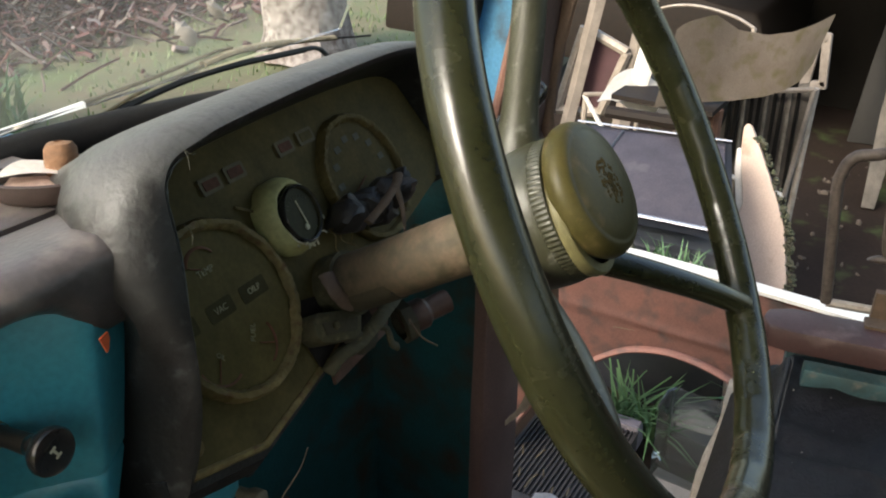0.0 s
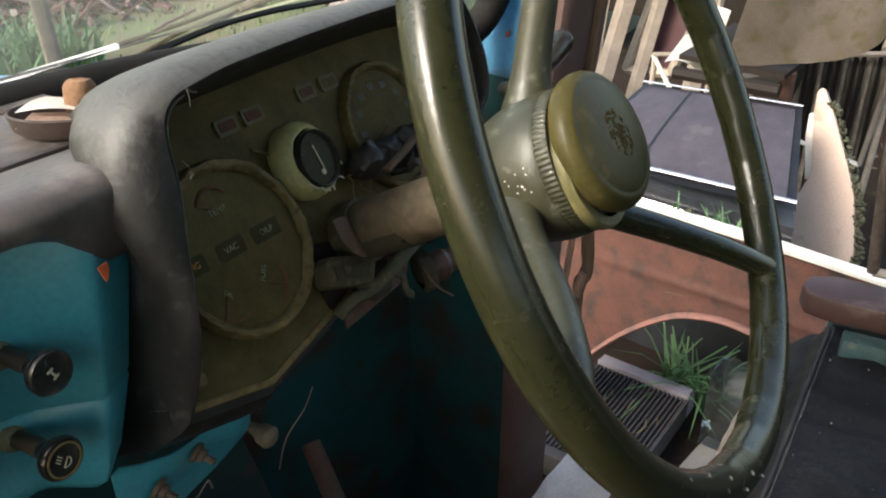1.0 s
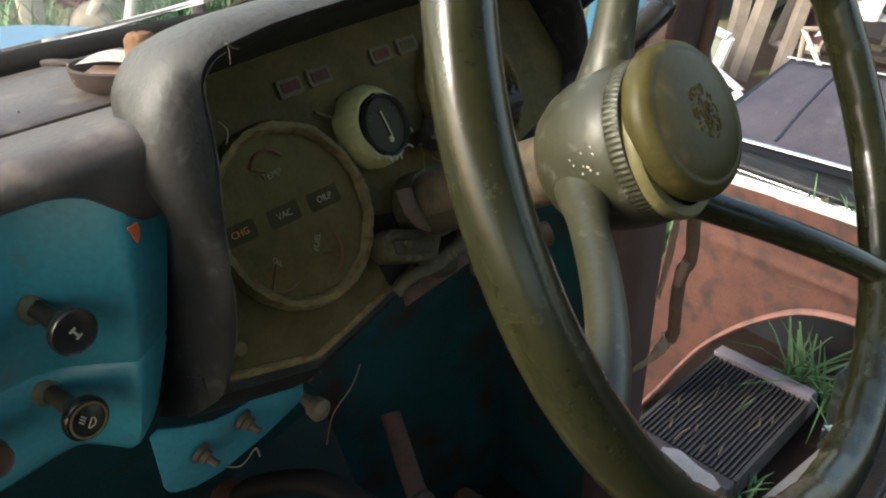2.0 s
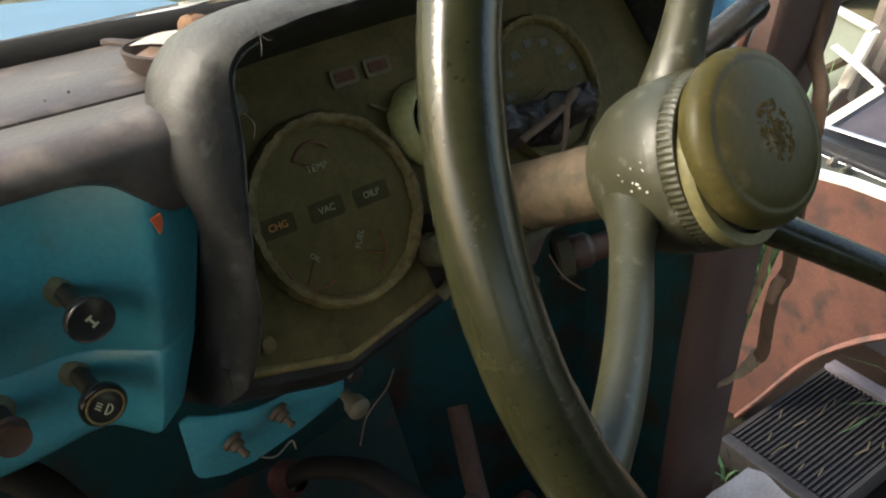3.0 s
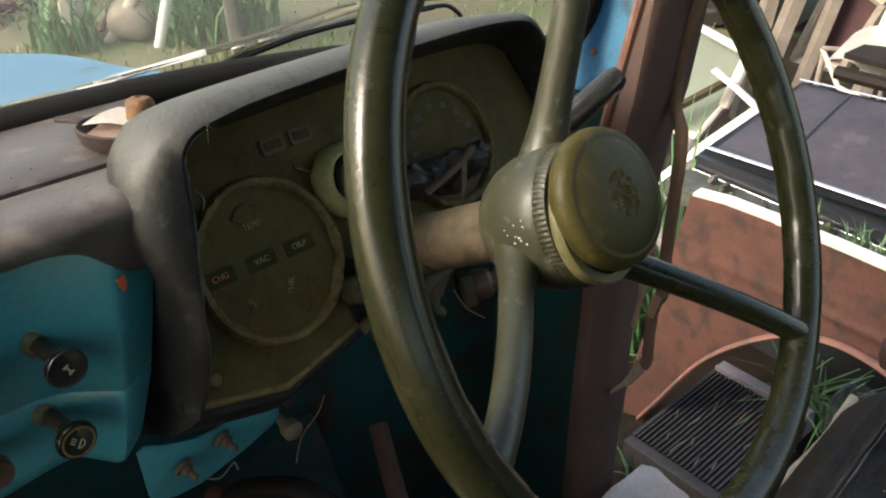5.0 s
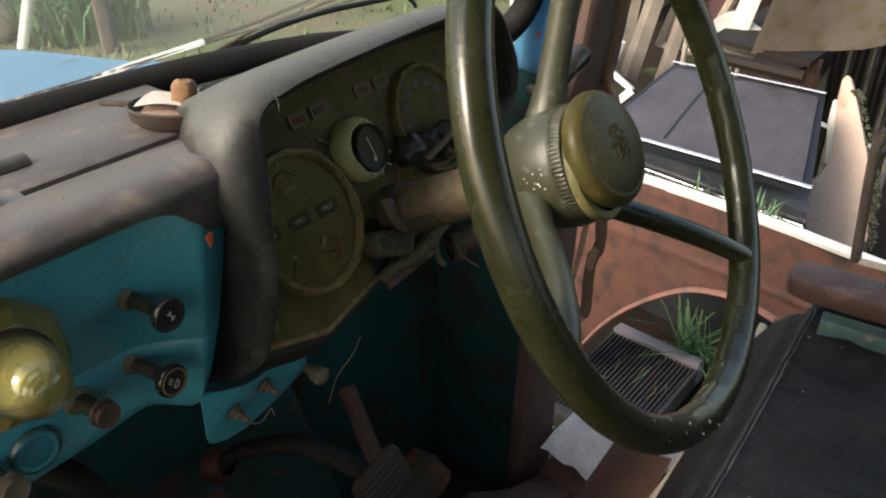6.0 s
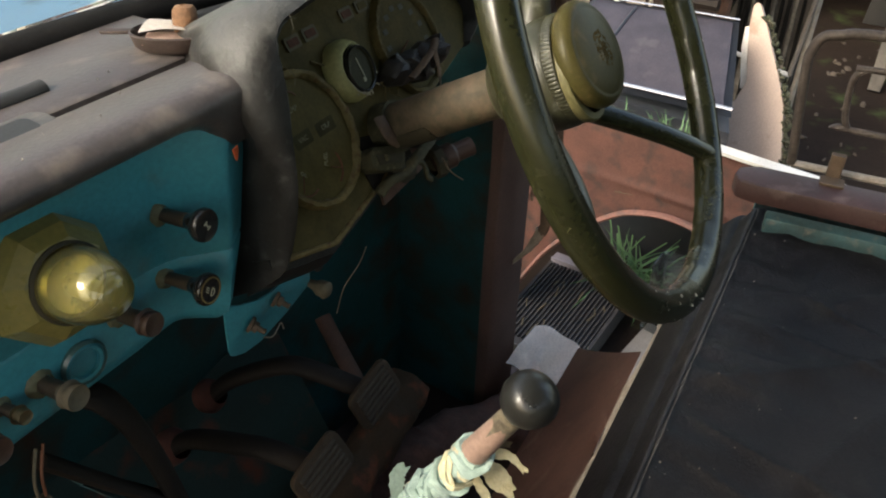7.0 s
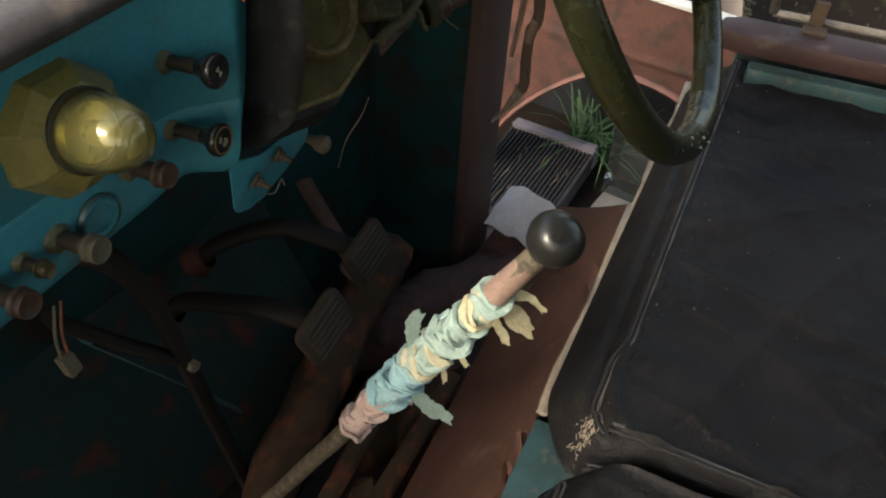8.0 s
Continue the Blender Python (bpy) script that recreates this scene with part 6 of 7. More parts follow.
# ---- door opening: card, plank, rail ----
def doorway():
    c = thing("card_sheet", "bent off-white sheet of card on a box", "card", pose(0.68, 0.03, 0.58))
    part("box", prism([(0.60, -0.002), (0.74, -0.002), (0.72, 0.075), (0.605, 0.07)], 0.075, pose(0, 0, 0.58)), M_CARPET, c, "crushed brown box", bevel=0.004)
    q = [Vector((0.606, 0.072, 0.702)), Vector((0.633, -0.006, 0.662)), Vector((0.752, -0.003, 0.660)), Vector((0.735, 0.085, 0.690))]
    part("sheet", sheet(lambda u, v: tuple(q[0].lerp(q[1], u).lerp(q[3].lerp(q[2], u), v) + Vector((0.0, 0.0, 0.008)) * math.sin(3.1 * u) * (0.5 + v) + Vector((0, 0, 0.003)) * math.sin(11 * u + 5 * v) + Vector((0, 0, 0.004)) * noise.noise(Vector((5 * u, 4 * v, 2)))), 24, 16, 0.002), M_CARDWARM, c)
    p0 = Vector((0.690, -0.193, 1.118))
    pl = thing("armrest_plank", "faded red-brown painted wooden plank with metal hinge", "plank", pose(0.72, -0.5, 1.11))
    m = frame_axes(p0, (0.20, -0.98, 0.0), (0.98, 0.2, 0.0))
    out = [(0.0, 0.012), (0.004, 0.03), (0.03, 0.042), (0.9, 0.042), (0.9, -0.012), (0.03, -0.012), (0.006, -0.006)]
    part("board", prism(out, 0.028, m @ pose(0, 0, -0.022)), M_PLANK, pl, "faded red-brown wood", bevel=0.004)
    part("hinge", prism(round_rect(0.03, 0.022, 0.003), 0.003, m @ pose(0.118, 0.034, 0.0065)), M_RUSTTAN, pl, "rusty tan hinge plate")
    part("hinge_post", prism(round_rect(0.018, 0.01, 0.002), 0.05, m @ pose(0.118, 0.05, -0.01)), M_RUSTTAN, pl)
    sp = thing("seat_side_panel", "chipped teal side panel under the plank", "panel", pose(0.74, -0.5, 0.56))
    part("panel", prism([(0.035, -0.012), (0.92, -0.012), (0.92, 0.008), (0.035, 0.008)], 0.54, m @ pose(0, 0.07, -0.575)), M_BLUECHIP, sp, "chipped weathered teal steel", bevel=0.003)
    part("rail", prism([(0.05, -0.0165), (0.9, -0.0165), (0.9, 0.006), (0.05, 0.006)], 0.028, m @ pose(0, 0, -0.064)), M_BLUECHIP, sp, "chipped teal rail beside the seat", bevel=0.003)
    r = thing("tube_frame", "rusty brown bent tube frame with worn bars", "frame", pose(0.8, -0.4, 1.12))
    n = frame_axes((0.782, -0.222, 1.115), (0.20, -0.98, 0.0), (0, 0, 1))
    pts = [(0.02, 0.0), (0.004, 0.13), (0.004, 0.16), (0.012, 0.178), (0.03, 0.184), (0.10, 0.192), (0.5, 0.20)]
    part("outer_tube", tube(smooth_path([n @ Vector((x, y, 0)) for x, y in pts], 5), 0.0065, 10), M_TUBE, r, "brown rusty tube")
    part("lower_bar", tube([n @ Vector((0.02, 0.0, 0)), n @ Vector((0.2, 0.0, 0)), n @ Vector((0.5, 0.0, 0))], 0.0055, 8), M_STEELPALE, r, "pale worn lower bar")
    pts = [(0.5, 0.055), (0.09, 0.058), (0.074, 0.062), (0.066, 0.08), (0.062, 0.125), (0.072, 0.14), (0.10, 0.143), (0.5, 0.148)]
    part("inner_tube", tube(smooth_path([n @ Vector((x, y, -0.012)) for x, y in pts], 5), 0.0045, 8), M_TUBE, r, "rusty inner handle")


doorway()


# ---- outside: ground and things in the yard ----
gr = part("ground", sheet(lambda u, v: (-400 + 800 * u, -400 + 800 * v, 0), 8, 8), M_SOIL)
tagged(gr, "dark red-brown earth yard with litter", "ground", kind="structure")
lw = part("lawn_ground", sheet(lambda u, v: (-7 + 17 * u, 2.1 + 13 * v + 0.3 * math.sin(9 * u), 0.006), 20, 6), M_LAWN)
tagged(lw, "trodden grassy earth in front of the truck", "ground", kind="structure")


def blades(name, label, places, length, width, seed, material, base=0.0, droop=1.0):
    """Tufts of grass: bent three-sided strips."""
    rnd = random.Random(seed)
    verts, faces = [], []
    for x, y, r, count in places:
        for k in range(count):
            a, d = rnd.uniform(0, 6.28), r * math.sqrt(rnd.random())
            p = Vector((x + d * math.cos(a), y + d * math.sin(a), base))
            b = rnd.uniform(0, 6.28)
            out = Vector((math.cos(b), math.sin(b), 0))
            side = Vector((-out.y, out.x, 0)) * width * rnd.uniform(0.6, 1.3)
            ln = length * rnd.uniform(0.5, 1.2)
            lean = rnd.uniform(0.15, 0.8) * droop
            i = len(verts)
            for t in (0, 0.35, 0.7, 1.0):
                q = p + Vector((0, 0, ln * (t - 0.42 * lean * t * t))) + out * ln * lean * t * t
                w = side * (1 - t * t * 0.95)
                verts += [q - w, q + w]
            faces += [(i, i + 1, i + 3, i + 2), (i + 2, i + 3, i + 5, i + 4), (i + 4, i + 5, i + 7, i + 6)]
    me = bpy.data.meshes.new(name)
    me.from_pydata([tuple(v) for v in verts], [], faces)
    me.materials.append(material)
    return tagged(new(name, me), label, "grass", kind="stuff")


rg = random.Random(11)
blades("grass", "green tufts of long grass by the junk parts", [(1.78, 0.30, 0.035, 40), (1.775, 0.22, 0.03, 30), (2.0, -0.1, 0.15, 40), (1.62, 0.8, 0.18, 40)], 0.25, 0.0055, 2, M_GRASS, 0.0, 1.9)
blades("ledge_grass", "green grass tufts caught on a dusty car bumper", [(1.70, 0.16, 0.05, 26), (1.70, 0.24, 0.03, 20), (1.70, 0.34, 0.03, 8)], 0.075, 0.0026, 7, M_GRASS, 0.604)
blades("bush", "tall leafy weeds growing behind a fender", [(1.70, 0.78, 0.08, 80), (1.68, 0.70, 0.04, 30)], 0.74, 0.008, 17, M_GRASS)
blades("weeds_by_radiator", "small green weeds beside a radiator", [(1.30, 0.19, 0.02, 9), (1.23, 0.30, 0.02, 8), (1.37, 0.19, 0.015, 8), (1.24, 0.42, 0.02, 6)], 0.11, 0.005, 13, M_GRASS)
blades("lawn", "sparse green and brown grass in the yard", [(rg.uniform(0.5, 8), rg.uniform(2.6, 9), 0.35, 26) for _ in range(420)], 0.07, 0.006, 3, M_GRASS2)
blades("weeds", "tall green weeds beside the poles", [(1.95, 4.35, 0.25, 140), (2.2, 4.2, 0.2, 90), (1.3, 4.7, 0.2, 80)], 0.45, 0.012, 4, M_GRASS)


def fender():
    f = thing("fender", "red oxide primed fender with a white top flange", "fender", pose(1.4, 0.1, 0.0))
    arch = [(0.60, 0.0), (0.545, 0.02), (0.49, 0.13), (0.45, 0.215), (0.40, 0.31), (0.34, 0.392), (0.27, 0.465), (0.198, 0.522), (0.13, 0.548), (0.071, 0.556), (0.0, 0.548), (-0.07, 0.525), (-0.16, 0.47), (-0.26, 0.37), (-0.34, 0.24), (-0.40, 0.1), (-0.44, 0.0), (-0.55, 0.0), (-0.9, 0.0)]
    top = [(0.60, 0.08), (0.585, 0.2), (0.55, 0.42), (0.53, 0.53), (0.515, 0.65), (0.50, 0.735), (0.42, 0.748), (0.33, 0.752), (0.24, 0.755), (0.16, 0.757), (0.08, 0.757), (0.0, 0.757), (-0.09, 0.755), (-0.2, 0.753), (-0.3, 0.752), (-0.4, 0.75), (-0.5, 0.75), (-0.62, 0.75), (-0.95, 0.745)]

    def surf(u, v):
        a, b = smooth_edge(arch, u), smooth_edge(top, u)
        y, z = a[0] + (b[0] - a[0]) * v, a[1] + (b[1] - a[1]) * v
        crease = -0.006 * math.exp(-((z - 0.60) / 0.010) ** 2) if y < 0.46 else 0
        return (1.40 + 0.02 * z + 0.010 * math.sin(4 * y + 3 * z) + crease, y, z)
    part("panel", sheet(surf, 90, 40, 0.003), M_RED, f, "red oxide primed inner face")
    part("arch_lip", tube(smooth_path([(1.405, y, z) for y, z in arch[1:17]], 4), 0.012, 10, flat=0.6), M_RED, f, "rolled wheel arch lip")
    bm = loft([[(1.412, y, z - 0.002), (1.412, y, z + 0.006), (1.442, y, z + 0.008), (1.442, y, z + 0.001)] for y, z in top[5:]])
    part("flange", bm, M_WHITE, f, "white painted top flange")


fender()


def radiator():
    r = thing("radiator", "old car radiator with dark fins lying flat", "radiator", pose(1.492, 0.345, 0.0, 0, 0, 2))
    m = placed(r)
    part("core", prism([(-0.205, -0.128), (0.165, -0.128), (0.165, 0.128), (-0.205, 0.128)], 0.055, m @ pose(0, 0, 0.03)), M_FIN, r, "dark finned core")
    for k in range(20):
        bm = bmesh.new()
        box(bm, (0.365, 0.0048, 0.010), m @ pose(-0.02, -0.122 + 0.01285 * k, 0.089))
        part("fin", bm, M_FINBAR, r)
    part("tank", loft([[m @ Vector(p) for p in ((x, -0.14, 0.03), (x, 0.14, 0.03), (x, 0.135, z), (x, -0.135, z))] for x, z in ((0.164, 0.095), (0.176, 0.108), (0.202, 0.106), (0.218, 0.085), (0.222, 0.04))]), M_TANK, r, "purple-grey dusty header tank", bevel=0.004)
    part("seam", prism(round_rect(0.010, 0.275, 0.003), 0.014, m @ pose(0.168, 0, 0.094)), M_TANK, r, bevel=0.001)
    for y in (-0.134, 0.134):
        part("side_rail", prism(round_rect(0.37, 0.010, 0.003), 0.07, m @ pose(-0.02, y, 0.025)), M_FINBAR, r)
    part("tank", prism(round_rect(0.035, 0.28, 0.008), 0.075, m @ pose(-0.224, 0, 0.02)), M_FINBAR, r, "dark dusty lower tank", bevel=0.005)
    rnd = random.Random(6)
    bm = bmesh.new()
    for k in range(16):
        x, y = rnd.uniform(-0.19, 0.12), rnd.uniform(-0.11, 0.11)
        a = rnd.uniform(-0.6, 0.6)
        p = Vector((x, y, 0.0955))
        q = p + Vector((0.045 * math.cos(a) * rnd.uniform(0.4, 1), 0.03 * math.sin(a), 0.003))
        tube([m @ p, m @ p.lerp(q, 0.5), m @ q], 0.0022, 5, bm, flat=0.3)
    tagged(part("dry_leaves", bm, M_TANKNOB), "dry leaf scraps lying on a radiator", "leaves", kind="stuff")


radiator()


def junk():
    c = thing("plastic_tub", "clear crumpled plastic tub on the ground", "tub", pose(1.66, 0.075, 0.0))
    secs = []
    for z, s in ((0.0, 0.9), (0.01, 1.0), (0.1, 0.97), (0.2, 1.0), (0.235, 0.98), (0.24, 1.03), (0.236, 0.97)):
        secs.append([(1.66 + 0.07 * s * x / 0.08, 0.075 + y * s, z) for x, y in round_rect(0.14, 0.165, 0.03, 4)])
    part("shell", loft(secs), M_PLASTIC, c, "crumpled clear plastic")
    s = thing("pale_slab", "pale grey fibre-cement sheet lying on the ground", "sheet", pose(1.45, 0.05, 0))
    part("sheet", prism([(1.30, -0.12), (1.62, -0.10), (1.64, 0.14), (1.34, 0.16)], 0.02, pose(0, 0, 0.005)), M_SLAB, s, bevel=0.003)
    # dark glass panel of a car lying on a black body
    t = thing("car_tailgate", "black car tailgate with dusty dark glass and chrome", "car part", pose(1.9, 0.4, 0.0))
    q = [Vector((1.75, 0.71, 0.655)), Vector((1.75, 0.075, 0.690)), Vector((2.12, 0.205, 0.805)), Vector((2.12, 0.66, 0.775))]

    def g(u, v, up=0.0):
        return tuple(q[0].lerp(q[1], u).lerp(q[3].lerp(q[2], u), v) + Vector((0, 0, up + 0.012 * math.sin(math.pi * u) * math.sin(math.pi * v))))
    part("glass", sheet(lambda u, v: g(0.04 + 0.92 * u, 0.06 + 0.88 * v, 0.002), 16, 12, 0.004), M_DARKGLASS, t, "dusty dark glass")
    part("frame", sheet(lambda u, v: g(u, v, -0.006), 12, 10, 0.03), M_BLACKCAR, t, "blue-black painted frame")
    for v, w in ((0.035, 0.008), (0.97, 0.005)):
        part("trim", tube([g(u, v, 0.008) for u in np.linspace(0.0, 1.0, 10)], w, 8, flat=0.5), M_CHROME, t, "bright chrome trim")
    part("glass_bar", tube([g(0.33, v, 0.006) for v in (0.1, 0.4, 0.7, 0.92)], 0.0045, 6, flat=0.5), M_BLACKCAR, t)
    part("body", loft([[(x, 0.72, z), (x, 0.07, z), (2.12, 0.2, z), (2.12, 0.67, z)] for x, z in ((1.93, 0.0), (1.90, 0.3), (1.80, 0.5), (1.755, 0.58), (1.75, 0.64))]), M_BLACKCAR, t, "blue-black lower panel")
    part("lower_trim", tube([(1.744, y, 0.6) for y in (0.72, 0.4, 0.07)], 0.004, 6), M_CHROME, t)
    part("bumper", prism(round_rect(0.12, 0.68, 0.03), 0.05, pose(1.685, 0.395, 0.555)), M_BUMPER, t, "dusty grey-green bumper", bevel=0.01)
    rnd = random.Random(41)
    for k in range(11):
        y, e = 0.12 + 0.052 * k + rnd.uniform(-0.02, 0.02), rnd.uniform(0.009, 0.02)
        lump = thing("scrap_lump", "crumpled dusty scrap lying on a bumper", "scrap", pose(1.69, y, 0.604), group="scraps on the bumper")
        bm = bmesh.new()
        bmesh.ops.create_icosphere(bm, subdivisions=3, radius=e, matrix=pose(1.69 + rnd.uniform(-0.03, 0.03), y, 0.604 + e * 0.45, rnd.uniform(0, 90), rnd.uniform(0, 90), 0) @ Matrix.Diagonal((1.5, 0.8, 0.5, 1)))
        for v in bm.verts:
            v.co += noise.noise_vector(v.co * 45) * 0.013 + noise.noise_vector(v.co * 140) * 0.004
            v.co.z = max(v.co.z, 0.603)
        part("lump", bm, rnd.choice((M_SCRAPS, M_BUMPER, M_MOSS)), lump)
    # beige wing section
    w = thing("wing_section", "beige filler-coated wing section standing upright", "car part", pose(2.15, 0.1, 0))
    lean = frame_axes((1.948, 0, 0), (0, 1, 0), (0.45, 0, 1))
    out = [(0.201, 0.876), (0.213, 0.88), (0.222, 0.866), (0.214, 0.809), (0.193, 0.736), (0.166, 0.647), (0.179, 0.586), (0.201, 0.551), (0.191, 0.484), (0.128, 0.386), (0.06, 0.0), (-0.03, 0.0), (0.001, 0.354), (-0.011, 0.459), (0.013, 0.535), (0.036, 0.607), (0.082, 0.691), (0.127, 0.764), (0.167, 0.828)]
    part("panel", prism(out, 0.03, lean), M_BEIGE, w, "pinkish-beige filler-coated panel", bevel=0.006)
    part("edge_strip", prism([(0.213, 0.809), (0.228, 0.804), (0.22, 0.745), (0.182, 0.62), (0.164, 0.633), (0.187, 0.709)], 0.02, lean @ pose(0, 0, 0.02)), M_WHITE, w, "white painted edge", bevel=0.004)
    # rack with a curved rusty panel on it
    rnd = random.Random(53)
    bm = bmesh.new()
    edge = [(0.19, 0.85), (0.167, 0.828), (0.127, 0.764), (0.082, 0.691), (0.036, 0.607), (0.013, 0.535), (-0.011, 0.459), (0.001, 0.354), (-0.016, 0.16), (-0.03, 0.0)]
    for n in range(320):
        q = rnd.random() * (len(edge) - 1.001)
        a, b = edge[int(q)], edge[int(q) + 1]
        y, z = a[0] + (b[0] - a[0]) * (q % 1), a[1] + (b[1] - a[1]) * (q % 1)
        e = rnd.uniform(0.003, 0.009)
        bmesh.ops.create_icosphere(bm, subdivisions=1, radius=e, matrix=lean @ pose(y + rnd.uniform(-0.022, 0.002), z, rnd.uniform(0.0, 0.03), rnd.uniform(0, 90), rnd.uniform(0, 90), 0) @ Matrix.Diagonal((1, rnd.uniform(0.5, 1.6), 0.7, 1)))
    part("crust", bm, M_MOSS, w, "dark crumbling mossy edge")
    bp = thing("white_car_part", "white painted car part with a slot behind scrap", "car part", pose(2.85, 0.15, 0))
    m = frame_axes((2.86, 0, 0), (0, 1, 0), (0.0, 0, 1))
    for pts in ([(0.115, 0.0), (0.19, 0.0), (0.165, 0.5), (0.19, 0.79), (0.155, 0.80), (0.135, 0.6)], [(0.155, 0.79), (0.19, 0.78), (0.168, 0.96), (0.145, 0.95)], [(0.10, 0.78), (0.128, 0.79), (0.145, 0.93), (0.118, 0.965)], [(0.118, 0.965), (0.128, 0.93), (0.168, 0.93), (0.168, 0.97)], [(0.10, 0.78), (0.155, 0.77), (0.155, 0.80), (0.11, 0.81)]):
        part("panel", prism(pts, 0.02, m), M_BEAM if pts[0][1] > 0.5 else M_WEATHER, bp, bevel=0.004)
    hp = thing("pale_hoop", "pale curved metal strip on the scrap", "strip", pose(3.0, 0.5, 0))
    part("strip", tube(smooth_path([(3.0, 0.80, 0.93), (3.0, 0.70, 0.965), (3.0, 0.60, 0.973), (3.0, 0.475, 0.952), (3.0, 0.40, 0.92)], 4), 0.009, 6, flat=0.6), M_STEELPALE, hp)
    for y, z in ((0.80, 0.93), (0.40, 0.92)):
        part("stay", tube([(3.0, y, z), (3.02, y, 0.0)], 0.009, 6), M_STEELPALE, hp)
    k = thing("white_rack", "white painted metal frame rack holding scrap", "rack", pose(2.7, 0.5, 0))
    corner = [(0.905, 0.665), (0.11, 0.82), (0.135, 0.44), (0.82, 0.55)]
    loop = [(2.7, y, z) for y, z in corner]
    for a, b in zip(loop, loop[1:] + loop[:1]):
        part("bar", tube([a, b], 0.0085, 8), M_WHITE if a[1] > 0.12 and b[1] > 0.12 else M_BEAM, k, "worn white painted bar")
    for y, z in corner[:2]:
        part("post", tube([(2.72, y, 0.0), (2.72, y, z)], 0.011, 8), M_STEELPALE, k)
    part("board", prism([(0.118, 0.81), (0.14, 0.2), (0.30, 0.16), (0.42, 0.5), (0.36, 0.77)], 0.02, frame_axes((2.74, 0, 0), (0, 1, 0), (0, 0, 1))), M_WEATHER, k, "grey weathered board")
    for n in range(10):
        y = 0.135 + 0.024 * n
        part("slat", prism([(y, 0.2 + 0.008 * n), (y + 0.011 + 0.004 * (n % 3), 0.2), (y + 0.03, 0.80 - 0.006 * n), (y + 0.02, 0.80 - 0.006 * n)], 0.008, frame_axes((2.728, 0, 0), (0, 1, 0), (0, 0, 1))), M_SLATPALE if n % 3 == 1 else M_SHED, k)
    for z in (0.3, 0.12):
        part("leg_board", prism([(0.12, z - 0.13), (0.19, z - 0.13), (0.20, z + 0.10), (0.13, z + 0.10)], 0.03, frame_axes((2.62, 0, 0), (0, 1, 0), (0, 0, 1))), M_WEATHER, k)
    r = thing("curved_panel", "weathered tan curved car panel resting on a rack", "car part", pose(2.25, 0.25, 0.85))
    lo = [(0.52, 0.83), (0.43, 0.842), (0.343, 0.856), (0.26, 0.866), (0.187, 0.886), (0.12, 0.925), (0.082, 0.967), (0.05, 1.03)]
    hi = [(0.50, 1.0), (0.43, 1.07), (0.365, 1.09), (0.30, 1.045), (0.22, 1.040), (0.15, 1.062), (0.09, 1.10), (0.035, 1.145)]
    part("panel", sheet(lambda u, v: (2.2 + 0.12 * math.sin(math.pi * u) - 0.02 + 0.10 * v, *[a + (b - a) * v for a, b in zip(smooth_edge(lo, 0.1 + 0.9 * u), smooth_edge(hi, 0.1 + 0.9 * u))]), 28, 14, 0.004), M_RUSTPANEL, r)
    part("prop", tube([(2.3, 0.30, 0.0), (2.28, 0.3, 0.836)], 0.02, 8), M_RUST, r)
    part("shelf", slab(2.2, 2.62, 0.29, 0.60, 0.835, 0.85), M_DARKIRON, r)
    part("shelf_edge", tube([(2.18, 0.60, 0.80), (2.18, 0.29, 0.81)], 0.02, 8), M_DARKIRON, r)
    p = thing("white_sheet", "torn bright white plastic sheet on the scrap", "sheet", pose(2.3, 0.55, 0.8))
    part("sheet", sheet(lambda u, v: (2.25 + 0.12 * v, 0.665 - 0.19 * u, 0.80 + 0.05 * v + 0.015 * math.sin(6 * u) + 0.03 * v * math.sin(3 * u)), 10, 6, 0.002), M_WHITE, p)
    part("post", tube([(2.33, 0.575, 0.80), (2.36, 0.555, 0.96)], 0.03, 6, flat=0.4), M_WHITE, p)
    d = thing("framed_door", "maroon panel in a white frame leaning askew", "door", pose(3.0, 1.0, 0))
    c4 = [Vector((3.0, 1.055, 0.84)), Vector((3.0, 0.865, 0.765)), Vector((3.0, 0.955, 0.50)), Vector((3.0, 1.15, 0.48))]
    part("panel", prism([(v.y, v.z) for v in c4], 0.02, frame_axes((3.01, 0, 0), (0, 1, 0), (0, 0, 1))), M_MAROON, d, "dark maroon panel")
    for a, b in zip(c4, c4[1:] + c4[:1]):
        part("frame_bar", tube([a, b], 0.02, 6), M_STEELPALE, d, "dirty white frame bar")
    for a, b, w2 in (((2.9, 1.10, 0.95), (2.9, 1.22, 0.35), 0.032), ((2.95, 0.98, 1.0), (2.95, 1.12, 0.2), 0.024), ((2.9, 1.22, 1.0), (2.92, 1.30, 0.2), 0.03), ((3.05, 0.80, 1.1), (3.0, 0.87, 0.4), 0.03)):
        bm = tube([a, tuple((x + y) / 2 for x, y in zip(a, b)), b], w2 * 1.25, 4, flat=0.45, wob=0.08)
        bo = thing("timber_beam", "pale dusty leaning timber beam", "beam", pose(*b), group="beams leaning on the scrap")
        part("beam", bm, M_BEAM, bo)
    # white car window frame with pale glass
    v = thing("car_window", "white car window frame with pale green glass", "car part", pose(2.6, 1.3, 0.2))
    c5 = [(1.62, 0.69), (1.36, 0.665), (1.11, 0.615), (1.17, 0.40), (1.26, 0.24), (1.5, 0.22), (1.62, 0.25)]
    part("glass", prism(c5, 0.008, frame_axes((2.6, 0, 0), (0, 1, 0), (0, 0, 1))), M_PALEGLASS, v, "pale green glass")
    loop = [(2.59, y, z) for y, z in c5]
    for a, b in zip(loop, loop[1:] + loop[:1]):
        part("frame_bar", tube([a, b], 0.022, 8, flat=0.6), M_WHITE, v, "white frame bar")
